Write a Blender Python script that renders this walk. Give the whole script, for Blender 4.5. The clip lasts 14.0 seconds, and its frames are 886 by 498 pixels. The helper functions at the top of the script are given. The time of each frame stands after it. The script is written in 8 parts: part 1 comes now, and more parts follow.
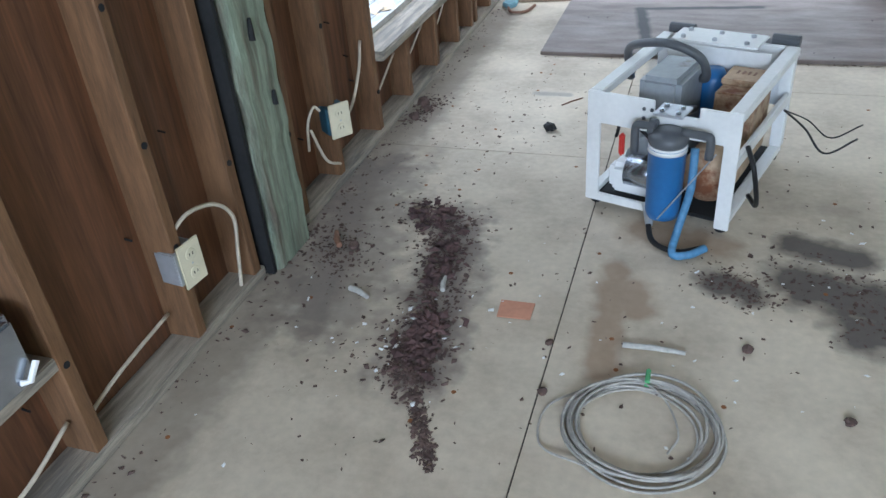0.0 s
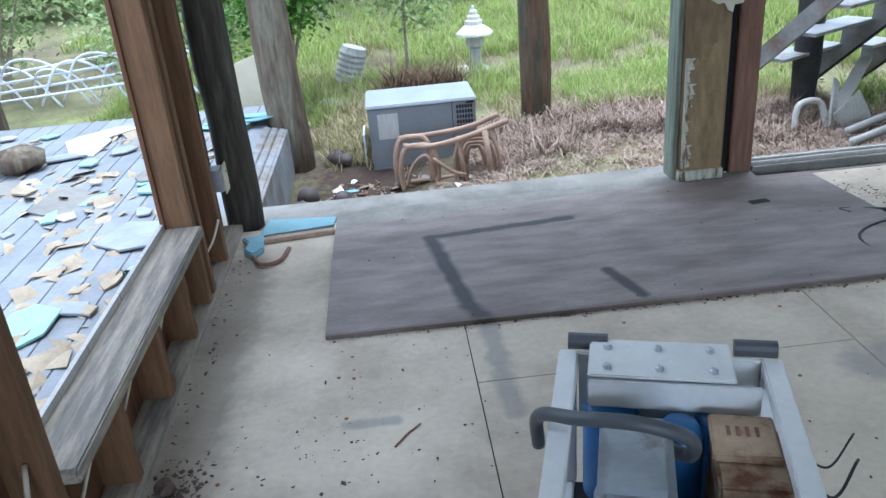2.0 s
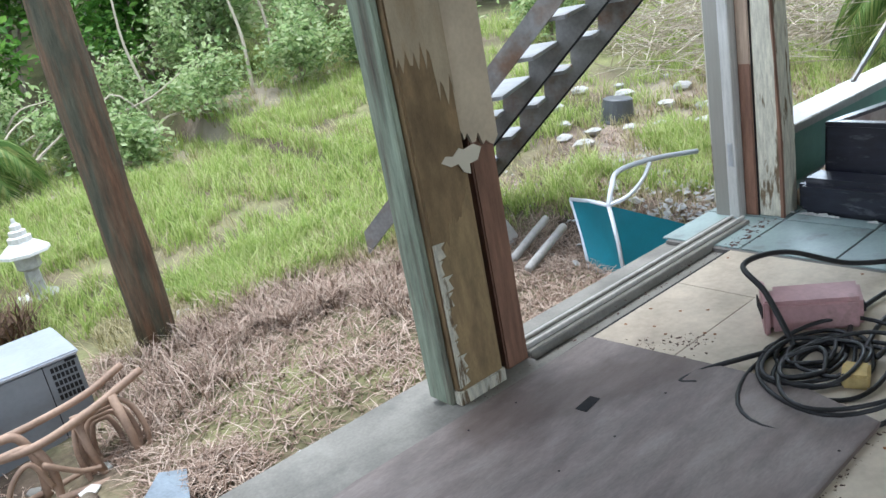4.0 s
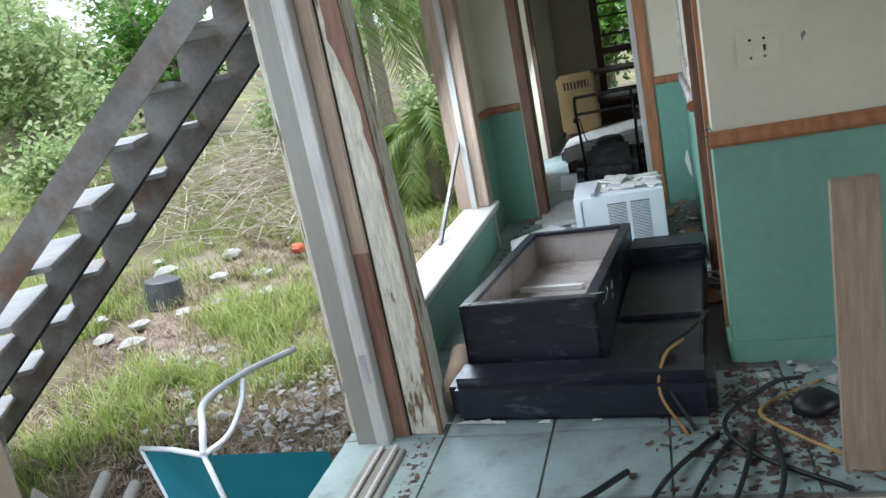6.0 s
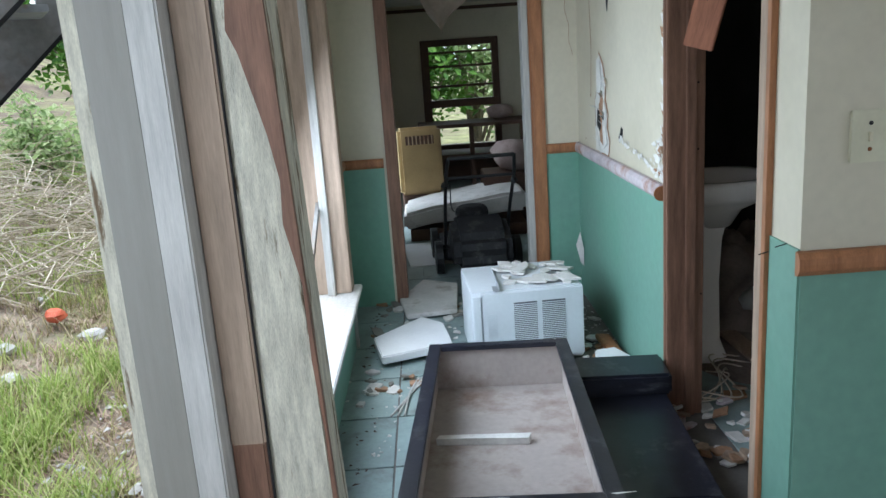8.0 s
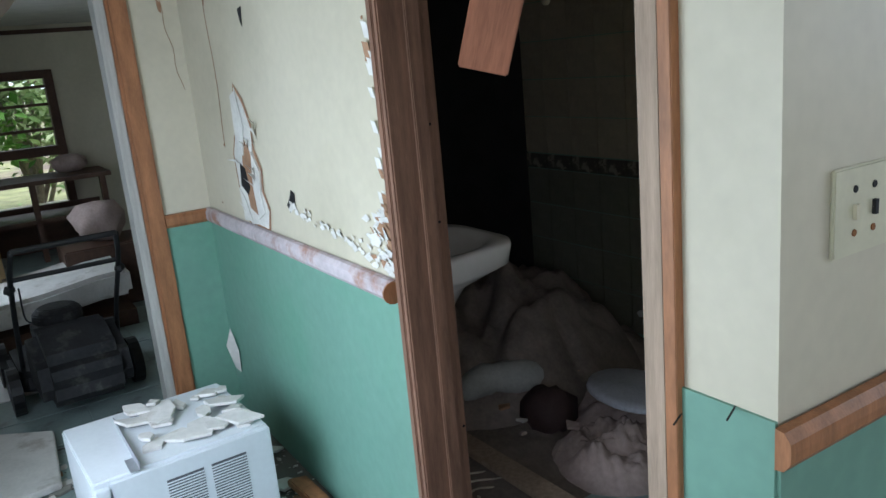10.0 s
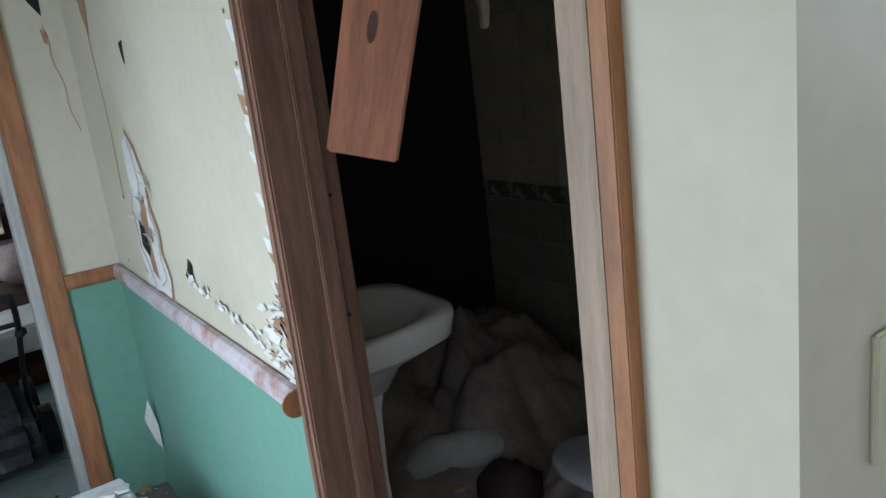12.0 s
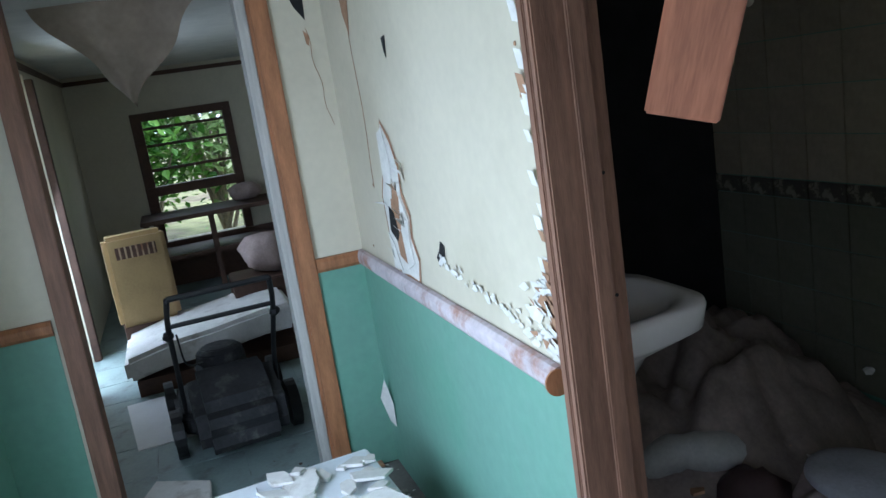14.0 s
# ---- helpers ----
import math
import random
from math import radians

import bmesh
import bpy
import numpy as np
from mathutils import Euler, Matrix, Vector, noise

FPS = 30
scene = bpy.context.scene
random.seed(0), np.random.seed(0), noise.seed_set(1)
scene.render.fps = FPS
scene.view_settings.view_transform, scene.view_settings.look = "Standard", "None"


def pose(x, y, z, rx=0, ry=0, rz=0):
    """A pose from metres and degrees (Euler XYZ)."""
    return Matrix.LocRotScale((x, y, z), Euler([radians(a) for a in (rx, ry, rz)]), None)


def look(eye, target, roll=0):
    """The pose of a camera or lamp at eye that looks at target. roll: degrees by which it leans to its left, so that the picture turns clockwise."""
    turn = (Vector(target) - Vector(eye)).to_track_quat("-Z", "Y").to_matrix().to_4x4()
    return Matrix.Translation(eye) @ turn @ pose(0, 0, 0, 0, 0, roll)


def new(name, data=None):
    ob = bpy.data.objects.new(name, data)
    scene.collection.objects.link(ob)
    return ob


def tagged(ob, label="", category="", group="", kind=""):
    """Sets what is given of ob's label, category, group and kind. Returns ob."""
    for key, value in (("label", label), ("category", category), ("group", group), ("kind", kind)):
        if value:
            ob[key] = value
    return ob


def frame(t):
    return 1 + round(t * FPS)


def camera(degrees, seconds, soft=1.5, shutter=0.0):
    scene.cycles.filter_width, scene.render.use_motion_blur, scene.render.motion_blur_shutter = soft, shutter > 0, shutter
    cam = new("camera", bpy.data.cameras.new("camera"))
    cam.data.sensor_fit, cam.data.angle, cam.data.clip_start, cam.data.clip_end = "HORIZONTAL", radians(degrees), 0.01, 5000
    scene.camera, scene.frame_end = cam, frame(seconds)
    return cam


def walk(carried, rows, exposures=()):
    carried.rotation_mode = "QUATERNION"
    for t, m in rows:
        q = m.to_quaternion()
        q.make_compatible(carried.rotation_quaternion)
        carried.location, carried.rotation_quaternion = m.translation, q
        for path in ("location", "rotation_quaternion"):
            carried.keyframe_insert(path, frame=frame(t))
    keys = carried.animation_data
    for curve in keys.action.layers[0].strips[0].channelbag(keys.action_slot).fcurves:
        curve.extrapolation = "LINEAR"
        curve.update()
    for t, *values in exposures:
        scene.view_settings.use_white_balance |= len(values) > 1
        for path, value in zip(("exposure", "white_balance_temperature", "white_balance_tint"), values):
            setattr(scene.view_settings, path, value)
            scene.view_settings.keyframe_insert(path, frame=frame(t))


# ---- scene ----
import functools

cam = camera(59.5, 14.0)
PATH = [
    (0, (0.016, 0.093, 1.372), (-0.573, 1.663, 0.283), -5.2),
    (0.5, (-0.14, 0.384, 1.384), (-0.781, 1.909, 0.261), -6.6),
    (0.9, (-0.222, 0.764, 1.334), (-0.835, 2.337, 0.261), -9.7),
    (1, (-0.236, 0.841, 1.338), (-0.823, 2.443, 0.294), -9.4),
    (1.5, (-0.327, 1.197, 1.373), (-0.614, 2.942, 0.438), -7.0),
    (2, (-0.466, 1.517, 1.403), (-0.374, 3.332, 0.568), -4.9),
    (2.5, (-0.48, 1.937, 1.384), (-0.154, 3.761, 0.631), -5.8),
    (3, (-0.523, 2.351, 1.413), (-0.084, 4.175, 0.719), -7.1),
    (3.5, (-0.586, 2.725, 1.452), (0.177, 4.447, 0.779), -8.4),
    (4, (-0.517, 3.081, 1.415), (0.617, 4.601, 0.779), -11.0),
    (4.2, (-0.458, 3.228, 1.436), (0.832, 4.627, 0.819), -11.5),
    (6.3, (0.595, 4.135, 1.497), (2.477, 4.621, 1.025), -10.6),
    (6.5, (0.716, 4.227, 1.516), (2.617, 4.652, 1.065), -9.9),
    (7, (1.048, 4.395, 1.474), (2.976, 4.655, 1.012), -7.5),
    (7.5, (1.359, 4.557, 1.467), (3.292, 4.701, 0.974), -5.1),
    (8, (1.638, 4.759, 1.494), (3.581, 4.737, 1.022), -4.0),
    (8.5, (1.959, 4.812, 1.478), (3.887, 4.516, 1.039), -5.9),
    (9, (2.377, 4.759, 1.49), (4.217, 4.073, 1.109), -7.1),
    (9.2, (2.499, 4.767, 1.491), (4.306, 4.001, 1.104), -6.6),
    (11.3, (3.228, 4.514, 1.572), (4.724, 3.322, 0.988), -4.7),
    (11.5, (3.22, 4.465, 1.582), (4.75, 3.306, 1.019), -5.2),
    (12, (3.194, 4.372, 1.591), (4.826, 3.321, 1.106), -7.0),
    (12.5, (3.179, 4.291, 1.568), (4.873, 3.321, 1.133), -10.4),
    (13, (3.192, 4.256, 1.556), (4.911, 3.331, 1.122), -13.7),
    (13.5, (3.236, 4.339, 1.552), (5.012, 3.526, 1.123), -12.3),
    (14, (3.257, 4.516, 1.559), (5.116, 3.898, 1.153), -8.7),
]
EXPOSURES = [(0.0, 0.82, 5450), (0.5, 0.86, 5400), (1.0, 0.68, 5300), (1.5, 0.45, 5100), (2.0, 0.3, 5200), (3.0, 0.28, 5700), (4.0, 0.28, 5700), (6.5, 0.18, 5850), (8.0, 0.14, 5700), (9.0, 0.25, 5700), (11.5, 0.15, 5700), (12.5, 0.1, 5600), (13.0, 0.16, 5650), (13.5, 0.24, 5500), (14.0, 0.4, 5250)]
walk(cam, [(t, look(eye, target, roll)) for t, eye, target, roll in PATH], [(t, s, k, 9) for t, s, k in EXPOSURES])

# ---- world and light: overcast day ----
world = bpy.data.worlds.new("world")
scene.world = world
world.use_nodes = True
wn = world.node_tree.nodes
sky = wn.new("ShaderNodeTexSky")
sky.sky_type, sky.sun_disc = "NISHITA", False
sky.sun_elevation, sky.sun_rotation = radians(79), radians(20)
sky.air_density, sky.dust_density = 1.0, 4.0
wmix = wn.new("ShaderNodeMix")
wmix.data_type = "RGBA"
wmix.inputs[0].default_value = 0.85
wmix.inputs[7].default_value = (13.0, 13.6, 14.4, 1)
world.node_tree.links.new(sky.outputs[0], wmix.inputs[6])
world.node_tree.links.new(wmix.outputs[2], wn["Background"].inputs[0])
wn["Background"].inputs[1].default_value = 0.15
sun_data = bpy.data.lights.new("sun", "SUN")
sun_data.energy, sun_data.angle, sun_data.color = 3.5, radians(25), (1.0, 0.96, 0.9)
sun = new("sun", sun_data)
sun.matrix_world = look((1.3, 6.2, 12), (0.5, 4, 0))


def sky_lamp(name, at, to, w, h, watts):
    """Daylight that comes in high through an opening."""
    d = bpy.data.lights.new(name, "AREA")
    d.shape, d.size, d.size_y, d.energy, d.color = "RECTANGLE", w, h, watts, (0.86, 0.94, 1.0)
    new(name, d).matrix_world = look(at, to)


sky_lamp("daylight_north", (0.9, 5.36, 2.2), (0.9, 2.5, 0.0), 3.6, 0.4, 3.5)
sky_lamp("daylight_hall", (4.6, 5.33, 1.1), (4.8, 3.8, 0.45), 1.4, 1.1, 29)
sky_lamp("daylight_door", (2.15, 5.36, 1.35), (4.7, 3.5, 0.85), 1.2, 0.9, 5)
sky_lamp("daylight_west", (-1.38, 3.5, 1.75), (0.5, 3.0, 0.0), 1.2, 0.5, 5)
sky_lamp("daylight_south", (0.5, -3.1, 1.85), (0.2, -0.2, 0.0), 2.6, 1.0, 108)
sky_lamp("daylight_end", (8.8, 5.4, 1.0), (8.6, 4.0, 0.6), 0.75, 1.8, 14)


# ---- materials ----
def mk(name, base, rough=0.7, var=0.25, scale=6.0, fine=70.0, bump=0.15, metal=0.0, grain=None, second=None, cover=0.5, sharp=0.1, cscale=5.0, spec=0.4, rand=0.0, dist=0.004):
    """base colour with large and fine variation; grain: stretch of the noise; second: colour of stains or peeling where a noise passes cover."""
    m = bpy.data.materials.new(name)
    m.use_nodes = True
    n, l = m.node_tree.nodes, m.node_tree.links
    b = n["Principled BSDF"]
    tc = n.new("ShaderNodeTexCoord")
    mp = n.new("ShaderNodeMapping")
    l.new(tc.outputs["Object"], mp.inputs[0])
    if grain:
        mp.inputs["Scale"].default_value = grain
    n1, n2 = n.new("ShaderNodeTexNoise"), n.new("ShaderNodeTexNoise")
    n1.inputs["Scale"].default_value, n1.inputs["Detail"].default_value = scale, 6
    n2.inputs["Scale"].default_value, n2.inputs["Detail"].default_value = fine, 4
    l.new(mp.outputs[0], n1.inputs["Vector"])
    l.new(mp.outputs[0], n2.inputs["Vector"])
    add = n.new("ShaderNodeMath")
    add.operation = "MULTIPLY_ADD"
    l.new(n2.outputs[0], add.inputs[0])
    add.inputs[1].default_value = 0.5
    l.new(n1.outputs[0], add.inputs[2])
    r = n.new("ShaderNodeMapRange")
    r.inputs[1].default_value, r.inputs[2].default_value = 0.5, 1.0
    r.inputs[3].default_value, r.inputs[4].default_value = 1 - var, 1 + var
    l.new(add.outputs[0], r.inputs[0])
    val = r.outputs[0]
    if rand:
        oi = n.new("ShaderNodeObjectInfo")
        rr = n.new("ShaderNodeMapRange")
        rr.inputs[3].default_value, rr.inputs[4].default_value = 1 - rand, 1 + rand
        l.new(oi.outputs["Random"], rr.inputs[0])
        mu = n.new("ShaderNodeMath")
        mu.operation = "MULTIPLY"
        l.new(val, mu.inputs[0])
        l.new(rr.outputs[0], mu.inputs[1])
        val = mu.outputs[0]
    mul = n.new("ShaderNodeVectorMath")
    mul.operation = "SCALE"
    mul.inputs[0].default_value = base
    l.new(val, mul.inputs["Scale"])
    col = mul.outputs[0]
    if second:
        n3 = n.new("ShaderNodeTexNoise")
        n3.inputs["Scale"].default_value, n3.inputs["Detail"].default_value = cscale, 8
        n3.inputs["Roughness"].default_value = 0.65
        l.new(mp.outputs[0] if grain else tc.outputs["Object"], n3.inputs["Vector"])
        ramp = n.new("ShaderNodeMapRange")
        ramp.inputs[1].default_value, ramp.inputs[2].default_value = cover - sharp / 2, cover + sharp / 2
        l.new(n3.outputs[0], ramp.inputs[0])
        mix = n.new("ShaderNodeMix")
        mix.data_type = "RGBA"
        l.new(ramp.outputs[0], mix.inputs[0])
        l.new(col, mix.inputs[6])
        mul2 = n.new("ShaderNodeVectorMath")
        mul2.operation = "SCALE"
        mul2.inputs[0].default_value = second
        l.new(val, mul2.inputs["Scale"])
        l.new(mul2.outputs[0], mix.inputs[7])
        col = mix.outputs[2]
    l.new(col, b.inputs["Base Color"])
    b.inputs["Roughness"].default_value, b.inputs["Metallic"].default_value = rough, metal
    b.inputs["Specular IOR Level"].default_value = spec
    if bump:
        bp = n.new("ShaderNodeBump")
        bp.inputs["Strength"].default_value, bp.inputs["Distance"].default_value = bump, dist
        l.new(add.outputs[0], bp.inputs["Height"])
        l.new(bp.outputs[0], b.inputs["Normal"])
    return m


VERT, ALX, ALY = (14, 14, 1.2), (1.2, 14, 14), (14, 1.2, 14)
M_STUD = mk("stud_wood", (0.15, 0.078, 0.036), 0.75, 0.35, 4, 30, 0.25, grain=VERT)
M_STUD_Y = mk("plate_wood", (0.32, 0.275, 0.22), 0.8, 0.35, 4, 30, 0.25, grain=ALY, second=(0.19, 0.17, 0.145), cover=0.55, cscale=1.5)
M_SHEATH = mk("redwood_sheathing", (0.125, 0.054, 0.024), 0.75, 0.45, 3, 16, 0.3, grain=(10, 10, 0.7), second=(0.10, 0.055, 0.035), cover=0.62, sharp=0.2, cscale=0.8)
M_MATTBLACK = mk("matt_black", (0.012, 0.012, 0.013), 0.8, 0.4, 8, 60, 0.4)
M_GREENPOST = mk("green_weathered_post", (0.24, 0.28, 0.21), 0.85, 0.4, 3, 25, 0.6, grain=VERT, second=(0.12, 0.10, 0.075), cover=0.57, sharp=0.22, cscale=1.2)
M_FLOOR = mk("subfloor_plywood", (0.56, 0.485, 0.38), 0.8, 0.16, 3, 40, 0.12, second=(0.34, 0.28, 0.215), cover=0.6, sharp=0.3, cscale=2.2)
M_PLY = mk("grey_plywood", (0.25, 0.212, 0.195), 0.58, 0.22, 3, 30, 0.18, grain=(1.6, 5, 5), second=(0.155, 0.12, 0.11), cover=0.54, sharp=0.3, cscale=1.6)
M_TILE = mk("green_floor_tile", (0.27, 0.34, 0.33), 0.45, 0.15, 6, 60, 0.08, second=(0.13, 0.13, 0.12), cover=0.62, sharp=0.2, cscale=4, rand=0.08)
M_GROUT = mk("grout", (0.16, 0.15, 0.14), 0.9, 0.2)
M_CONC = mk("concrete", (0.235, 0.225, 0.20), 0.85, 0.22, 5, 90, 0.3, second=(0.15, 0.145, 0.13), cover=0.57, sharp=0.2, cscale=3)
M_CREAM = mk("cream_wall_paint", (0.60, 0.55, 0.43), 0.5, 0.07, 2, 30, 0.06, second=(0.53, 0.485, 0.37), cover=0.62, sharp=0.25, cscale=1.6)
M_GREEN = mk("green_wall_paint", (0.185, 0.345, 0.27), 0.5, 0.12, 2, 25, 0.06, second=(0.14, 0.305, 0.22), cover=0.58, sharp=0.25, cscale=2)
M_RAIL = mk("brown_stained_trim", (0.33, 0.145, 0.065), 0.5, 0.3, 4, 30, 0.1, grain=(8, 8, 1.5))
M_JAMB = mk("dark_brown_jamb", (0.20, 0.105, 0.068), 0.6, 0.35, 4, 30, 0.2, grain=VERT)
M_LIGHTWOOD = mk("bare_light_wood", (0.36, 0.265, 0.195), 0.7, 0.25, 4, 30, 0.2, grain=VERT)
M_WHITEWOOD = mk("white_painted_wood", (0.46, 0.445, 0.415), 0.6, 0.18, 5, 50, 0.15, grain=VERT, second=(0.36, 0.30, 0.24), cover=0.68, sharp=0.05, cscale=1.5)
M_PEEL = mk("peeling_paint_post", (0.54, 0.51, 0.41), 0.8, 0.3, 5, 40, 0.6, grain=(16, 16, 2.6), second=(0.15, 0.105, 0.06), cover=0.57, sharp=0.05, cscale=1.1)
M_PEEL2 = mk("stained_brown_post", (0.25, 0.17, 0.085), 0.55, 0.3, 3, 40, 0.3, grain=(7, 7, 2.0), second=(0.135, 0.09, 0.045), cover=0.52, sharp=0.3, cscale=1.3)
M_WHITE = mk("white_paint", (0.78, 0.78, 0.78), 0.45, 0.06, 5, 60, 0.05)
M_BLACK = mk("black_paint", (0.014, 0.015, 0.024), 0.32, 0.4, 4, 60, 0.12, grain=(2.5, 2.5, 9), second=(0.075, 0.075, 0.085), cover=0.62, sharp=0.12, cscale=2.4)
M_CEIL = mk("ceiling_board", (0.55, 0.53, 0.48), 0.8, 0.1)
M_GROUND = mk("earth", (0.13, 0.095, 0.07), 0.95, 0.45, 2, 30, 0.8, second=(0.20, 0.21, 0.085), cover=0.5, sharp=0.25, cscale=0.4, dist=0.03)
M_METAL = mk("galvanised_steel", (0.46, 0.48, 0.51), 0.4, 0.15, 6, 60, 0.05, metal=0.6)
M_GREYWOOD = mk("grey_painted_wood", (0.225, 0.22, 0.21), 0.7, 0.3, 4, 40, 0.25, second=(0.16, 0.10, 0.065), cover=0.58, sharp=0.2, cscale=3)
M_LOG = mk("log_bark", (0.12, 0.085, 0.058), 0.9, 0.4, 4, 20, 0.8, grain=(10, 10, 1.2), second=(0.21, 0.19, 0.135), cover=0.55, sharp=0.2, cscale=0.9, dist=0.02)
M_DECK = mk("grey_decking", (0.22, 0.235, 0.25), 0.7, 0.2, 4, 40, 0.2, rand=0.12)
M_ROOF = mk("corrugated_sheet", (0.30, 0.32, 0.34), 0.5, 0.15, 5, 40, 0.1, metal=0.3)


# ---- mesh helpers ----
class Mesh:
    """Collects vertices and faces, in local metres."""

    def __init__(self):
        self.v, self.f = [], []

    def poly(self, pts, faces, m=None):
        o = len(self.v)
        self.v += [tuple(m @ Vector(p)) if m else tuple(p) for p in pts]
        self.f += [tuple(o + i for i in q) for q in faces]
        return self

    def box(self, x0, x1, y0, y1, z0, z1, m=None):
        p = [(x, y, z) for z in (z0, z1) for y in (y0, y1) for x in (x0, x1)]
        return self.poly(p, [(0, 2, 3, 1), (4, 5, 7, 6), (0, 1, 5, 4), (2, 6, 7, 3), (0, 4, 6, 2), (1, 3, 7, 5)], m)

    def tube(self, pts, r, n=8, caps=True, m=None):
        """A round bar along pts; r: one radius or one a point."""
        pts = [Vector(p) for p in pts]
        rs = r if isinstance(r, (list, tuple)) else [r] * len(pts)
        o, up = [], None
        for i, p in enumerate(pts):
            d = (pts[min(i + 1, len(pts) - 1)] - pts[max(i - 1, 0)]).normalized()
            if up is None:
                up = d.orthogonal().normalized()
            up = (up - d * up.dot(d))
            up = up.normalized() if up.length > 1e-6 else d.orthogonal().normalized()
            s = d.cross(up)
            o += [p + rs[i] * (math.cos(a) * up + math.sin(a) * s) for a in (2 * math.pi * k / n for k in range(n))]
        f = [(i * n + k, i * n + (k + 1) % n, (i + 1) * n + (k + 1) % n, (i + 1) * n + k) for i in range(len(pts) - 1) for k in range(n)]
        if caps:
            f += [tuple(range(n - 1, -1, -1)), tuple(range((len(pts) - 1) * n, len(pts) * n))]
        return self.poly(o, f, m)

    def lathe(self, prof, n=24, m=None):
        """A body turned round z from (radius, z) pairs."""
        o = [(r * math.cos(2 * math.pi * k / n), r * math.sin(2 * math.pi * k / n), z) for r, z in prof for k in range(n)]
        f = [(i * n + k, i * n + (k + 1) % n, (i + 1) * n + (k + 1) % n, (i + 1) * n + k) for i in range(len(prof) - 1) for k in range(n)]
        f += [tuple(range(n - 1, -1, -1)), tuple(range((len(prof) - 1) * n, len(prof) * n))]
        return self.poly(o, f, m)

    def prism(self, outline, z0, z1, m=None):
        """A slab with a polygon outline (x, y), between two heights."""
        n = len(outline)
        return self.poly([(x, y, z) for z in (z0, z1) for x, y in outline], [tuple(range(n - 1, -1, -1)), tuple(range(n, 2 * n))] + [(k, (k + 1) % n, n + (k + 1) % n, n + k) for k in range(n)], m)

    def rock(self, c, r, seed, n=8, flat=0.7):
        """A rough rounded lump."""
        rings = 5
        rng = random.Random(seed)
        pts = [(c[0], c[1], c[2] - r * flat)]
        for i in range(1, rings):
            for k in range(n):
                a, b = 2 * math.pi * k / n, math.pi * i / rings
                q = r * rng.uniform(0.8, 1.15)
                pts.append((c[0] + q * math.sin(b) * math.cos(a), c[1] + q * math.sin(b) * math.sin(a), c[2] - q * math.cos(b) * flat))
        pts.append((c[0], c[1], c[2] + r * flat))
        f = [(0, 1 + (k + 1) % n, 1 + k) for k in range(n)]
        f += [(1 + i * n + k, 1 + i * n + (k + 1) % n, 1 + (i + 1) * n + (k + 1) % n, 1 + (i + 1) * n + k) for i in range(rings - 2) for k in range(n)]
        f += [(1 + (rings - 2) * n + k, 1 + (rings - 2) * n + (k + 1) % n, len(pts) - 1) for k in range(n)]
        return self.poly(pts, f)

    def data(self, name, mat, bevel=0.0, smooth=False):
        me = bpy.data.meshes.new(name)
        me.from_pydata(self.v, [], self.f)
        me.materials.append(mat)
        if bevel:
            bm = bmesh.new()
            bm.from_mesh(me)
            bmesh.ops.recalc_face_normals(bm, faces=bm.faces)
            bmesh.ops.bevel(bm, geom=[e for e in bm.edges if len(e.link_faces) == 2 and e.calc_face_angle(0) > 0.6], offset=bevel, segments=2, affect="EDGES", clamp_overlap=True)
            bm.to_mesh(me)
            bm.free()
        if smooth:
            me.polygons.foreach_set("use_smooth", [True] * len(me.polygons))
        me.update()
        return me


def part(name, mesh, mat, parent=None, label="", bevel=0.0, smooth=False, at=None):
    ob = new(name, mesh if isinstance(mesh, bpy.types.Mesh) else mesh.data(name, mat, bevel, smooth))
    if parent:
        ob.parent = parent
    if at is not None:
        ob.matrix_basis = at
    return tagged(ob, label)


def thing(name, label, category, at=None, mesh=None, mat=None, bevel=0.0, smooth=False, group="", kind=""):
    """A top-level thing: one mesh, or an empty that its parts hang from."""
    ob = new(name, mesh.data(name, mat, bevel, smooth) if mesh else None)
    ob.matrix_basis = at if at is not None else Matrix()
    return tagged(ob, label, category, group, kind)


def setting(name, mesh, mat, label="", bevel=0.0):
    return tagged(new(name, mesh.data(name, mat, bevel)), label or name.replace("_", " "), name.rstrip("0123456789_").split("_")[0], kind="structure")


def arc(pts, n=8):
    """A smooth line through pts (Catmull-Rom)."""
    p = [Vector(q) for q in pts]
    p = [2 * p[0] - p[1]] + p + [2 * p[-1] - p[-2]]
    out = []
    for i in range(1, len(p) - 2):
        for k in range(n):
            t = k / n
            out.append(0.5 * ((2 * p[i]) + (p[i + 1] - p[i - 1]) * t + (2 * p[i - 1] - 5 * p[i] + 4 * p[i + 1] - p[i + 2]) * t * t + (3 * p[i] - p[i - 1] - 3 * p[i + 1] + p[i + 2]) * t ** 3))
    return out + [p[-2]]


def B(x0, x1, y0, y1, z0, z1):
    return Mesh().box(x0, x1, y0, y1, z0, z1)


# ---- structure ----
CEIL = 2.42


def lift(x, y):
    """Height of the yard."""
    z = -0.5
    if y > 9:
        z += 0.055 * (y - 9)
    if x > 4 and y > 7:
        z += 0.10 * min(x - 4, 6) * min((y - 7) / 3, 1) + 0.06 * max(0, min(y - 9, 10))
    if y > 18:
        z += 0.35 * (y - 18)
    if y < 6.2 and x < 1.2:
        z -= 0.05
    pit = math.exp(-(((x + 0.75) / 0.7) ** 2 + ((y - 6.7) / 0.9) ** 2))
    return z - 0.14 * pit + 0.05 * noise.noise(Vector((x * 0.7, y * 0.7, 0))) + 0.02 * noise.noise(Vector((x * 3, y * 3, 5)))


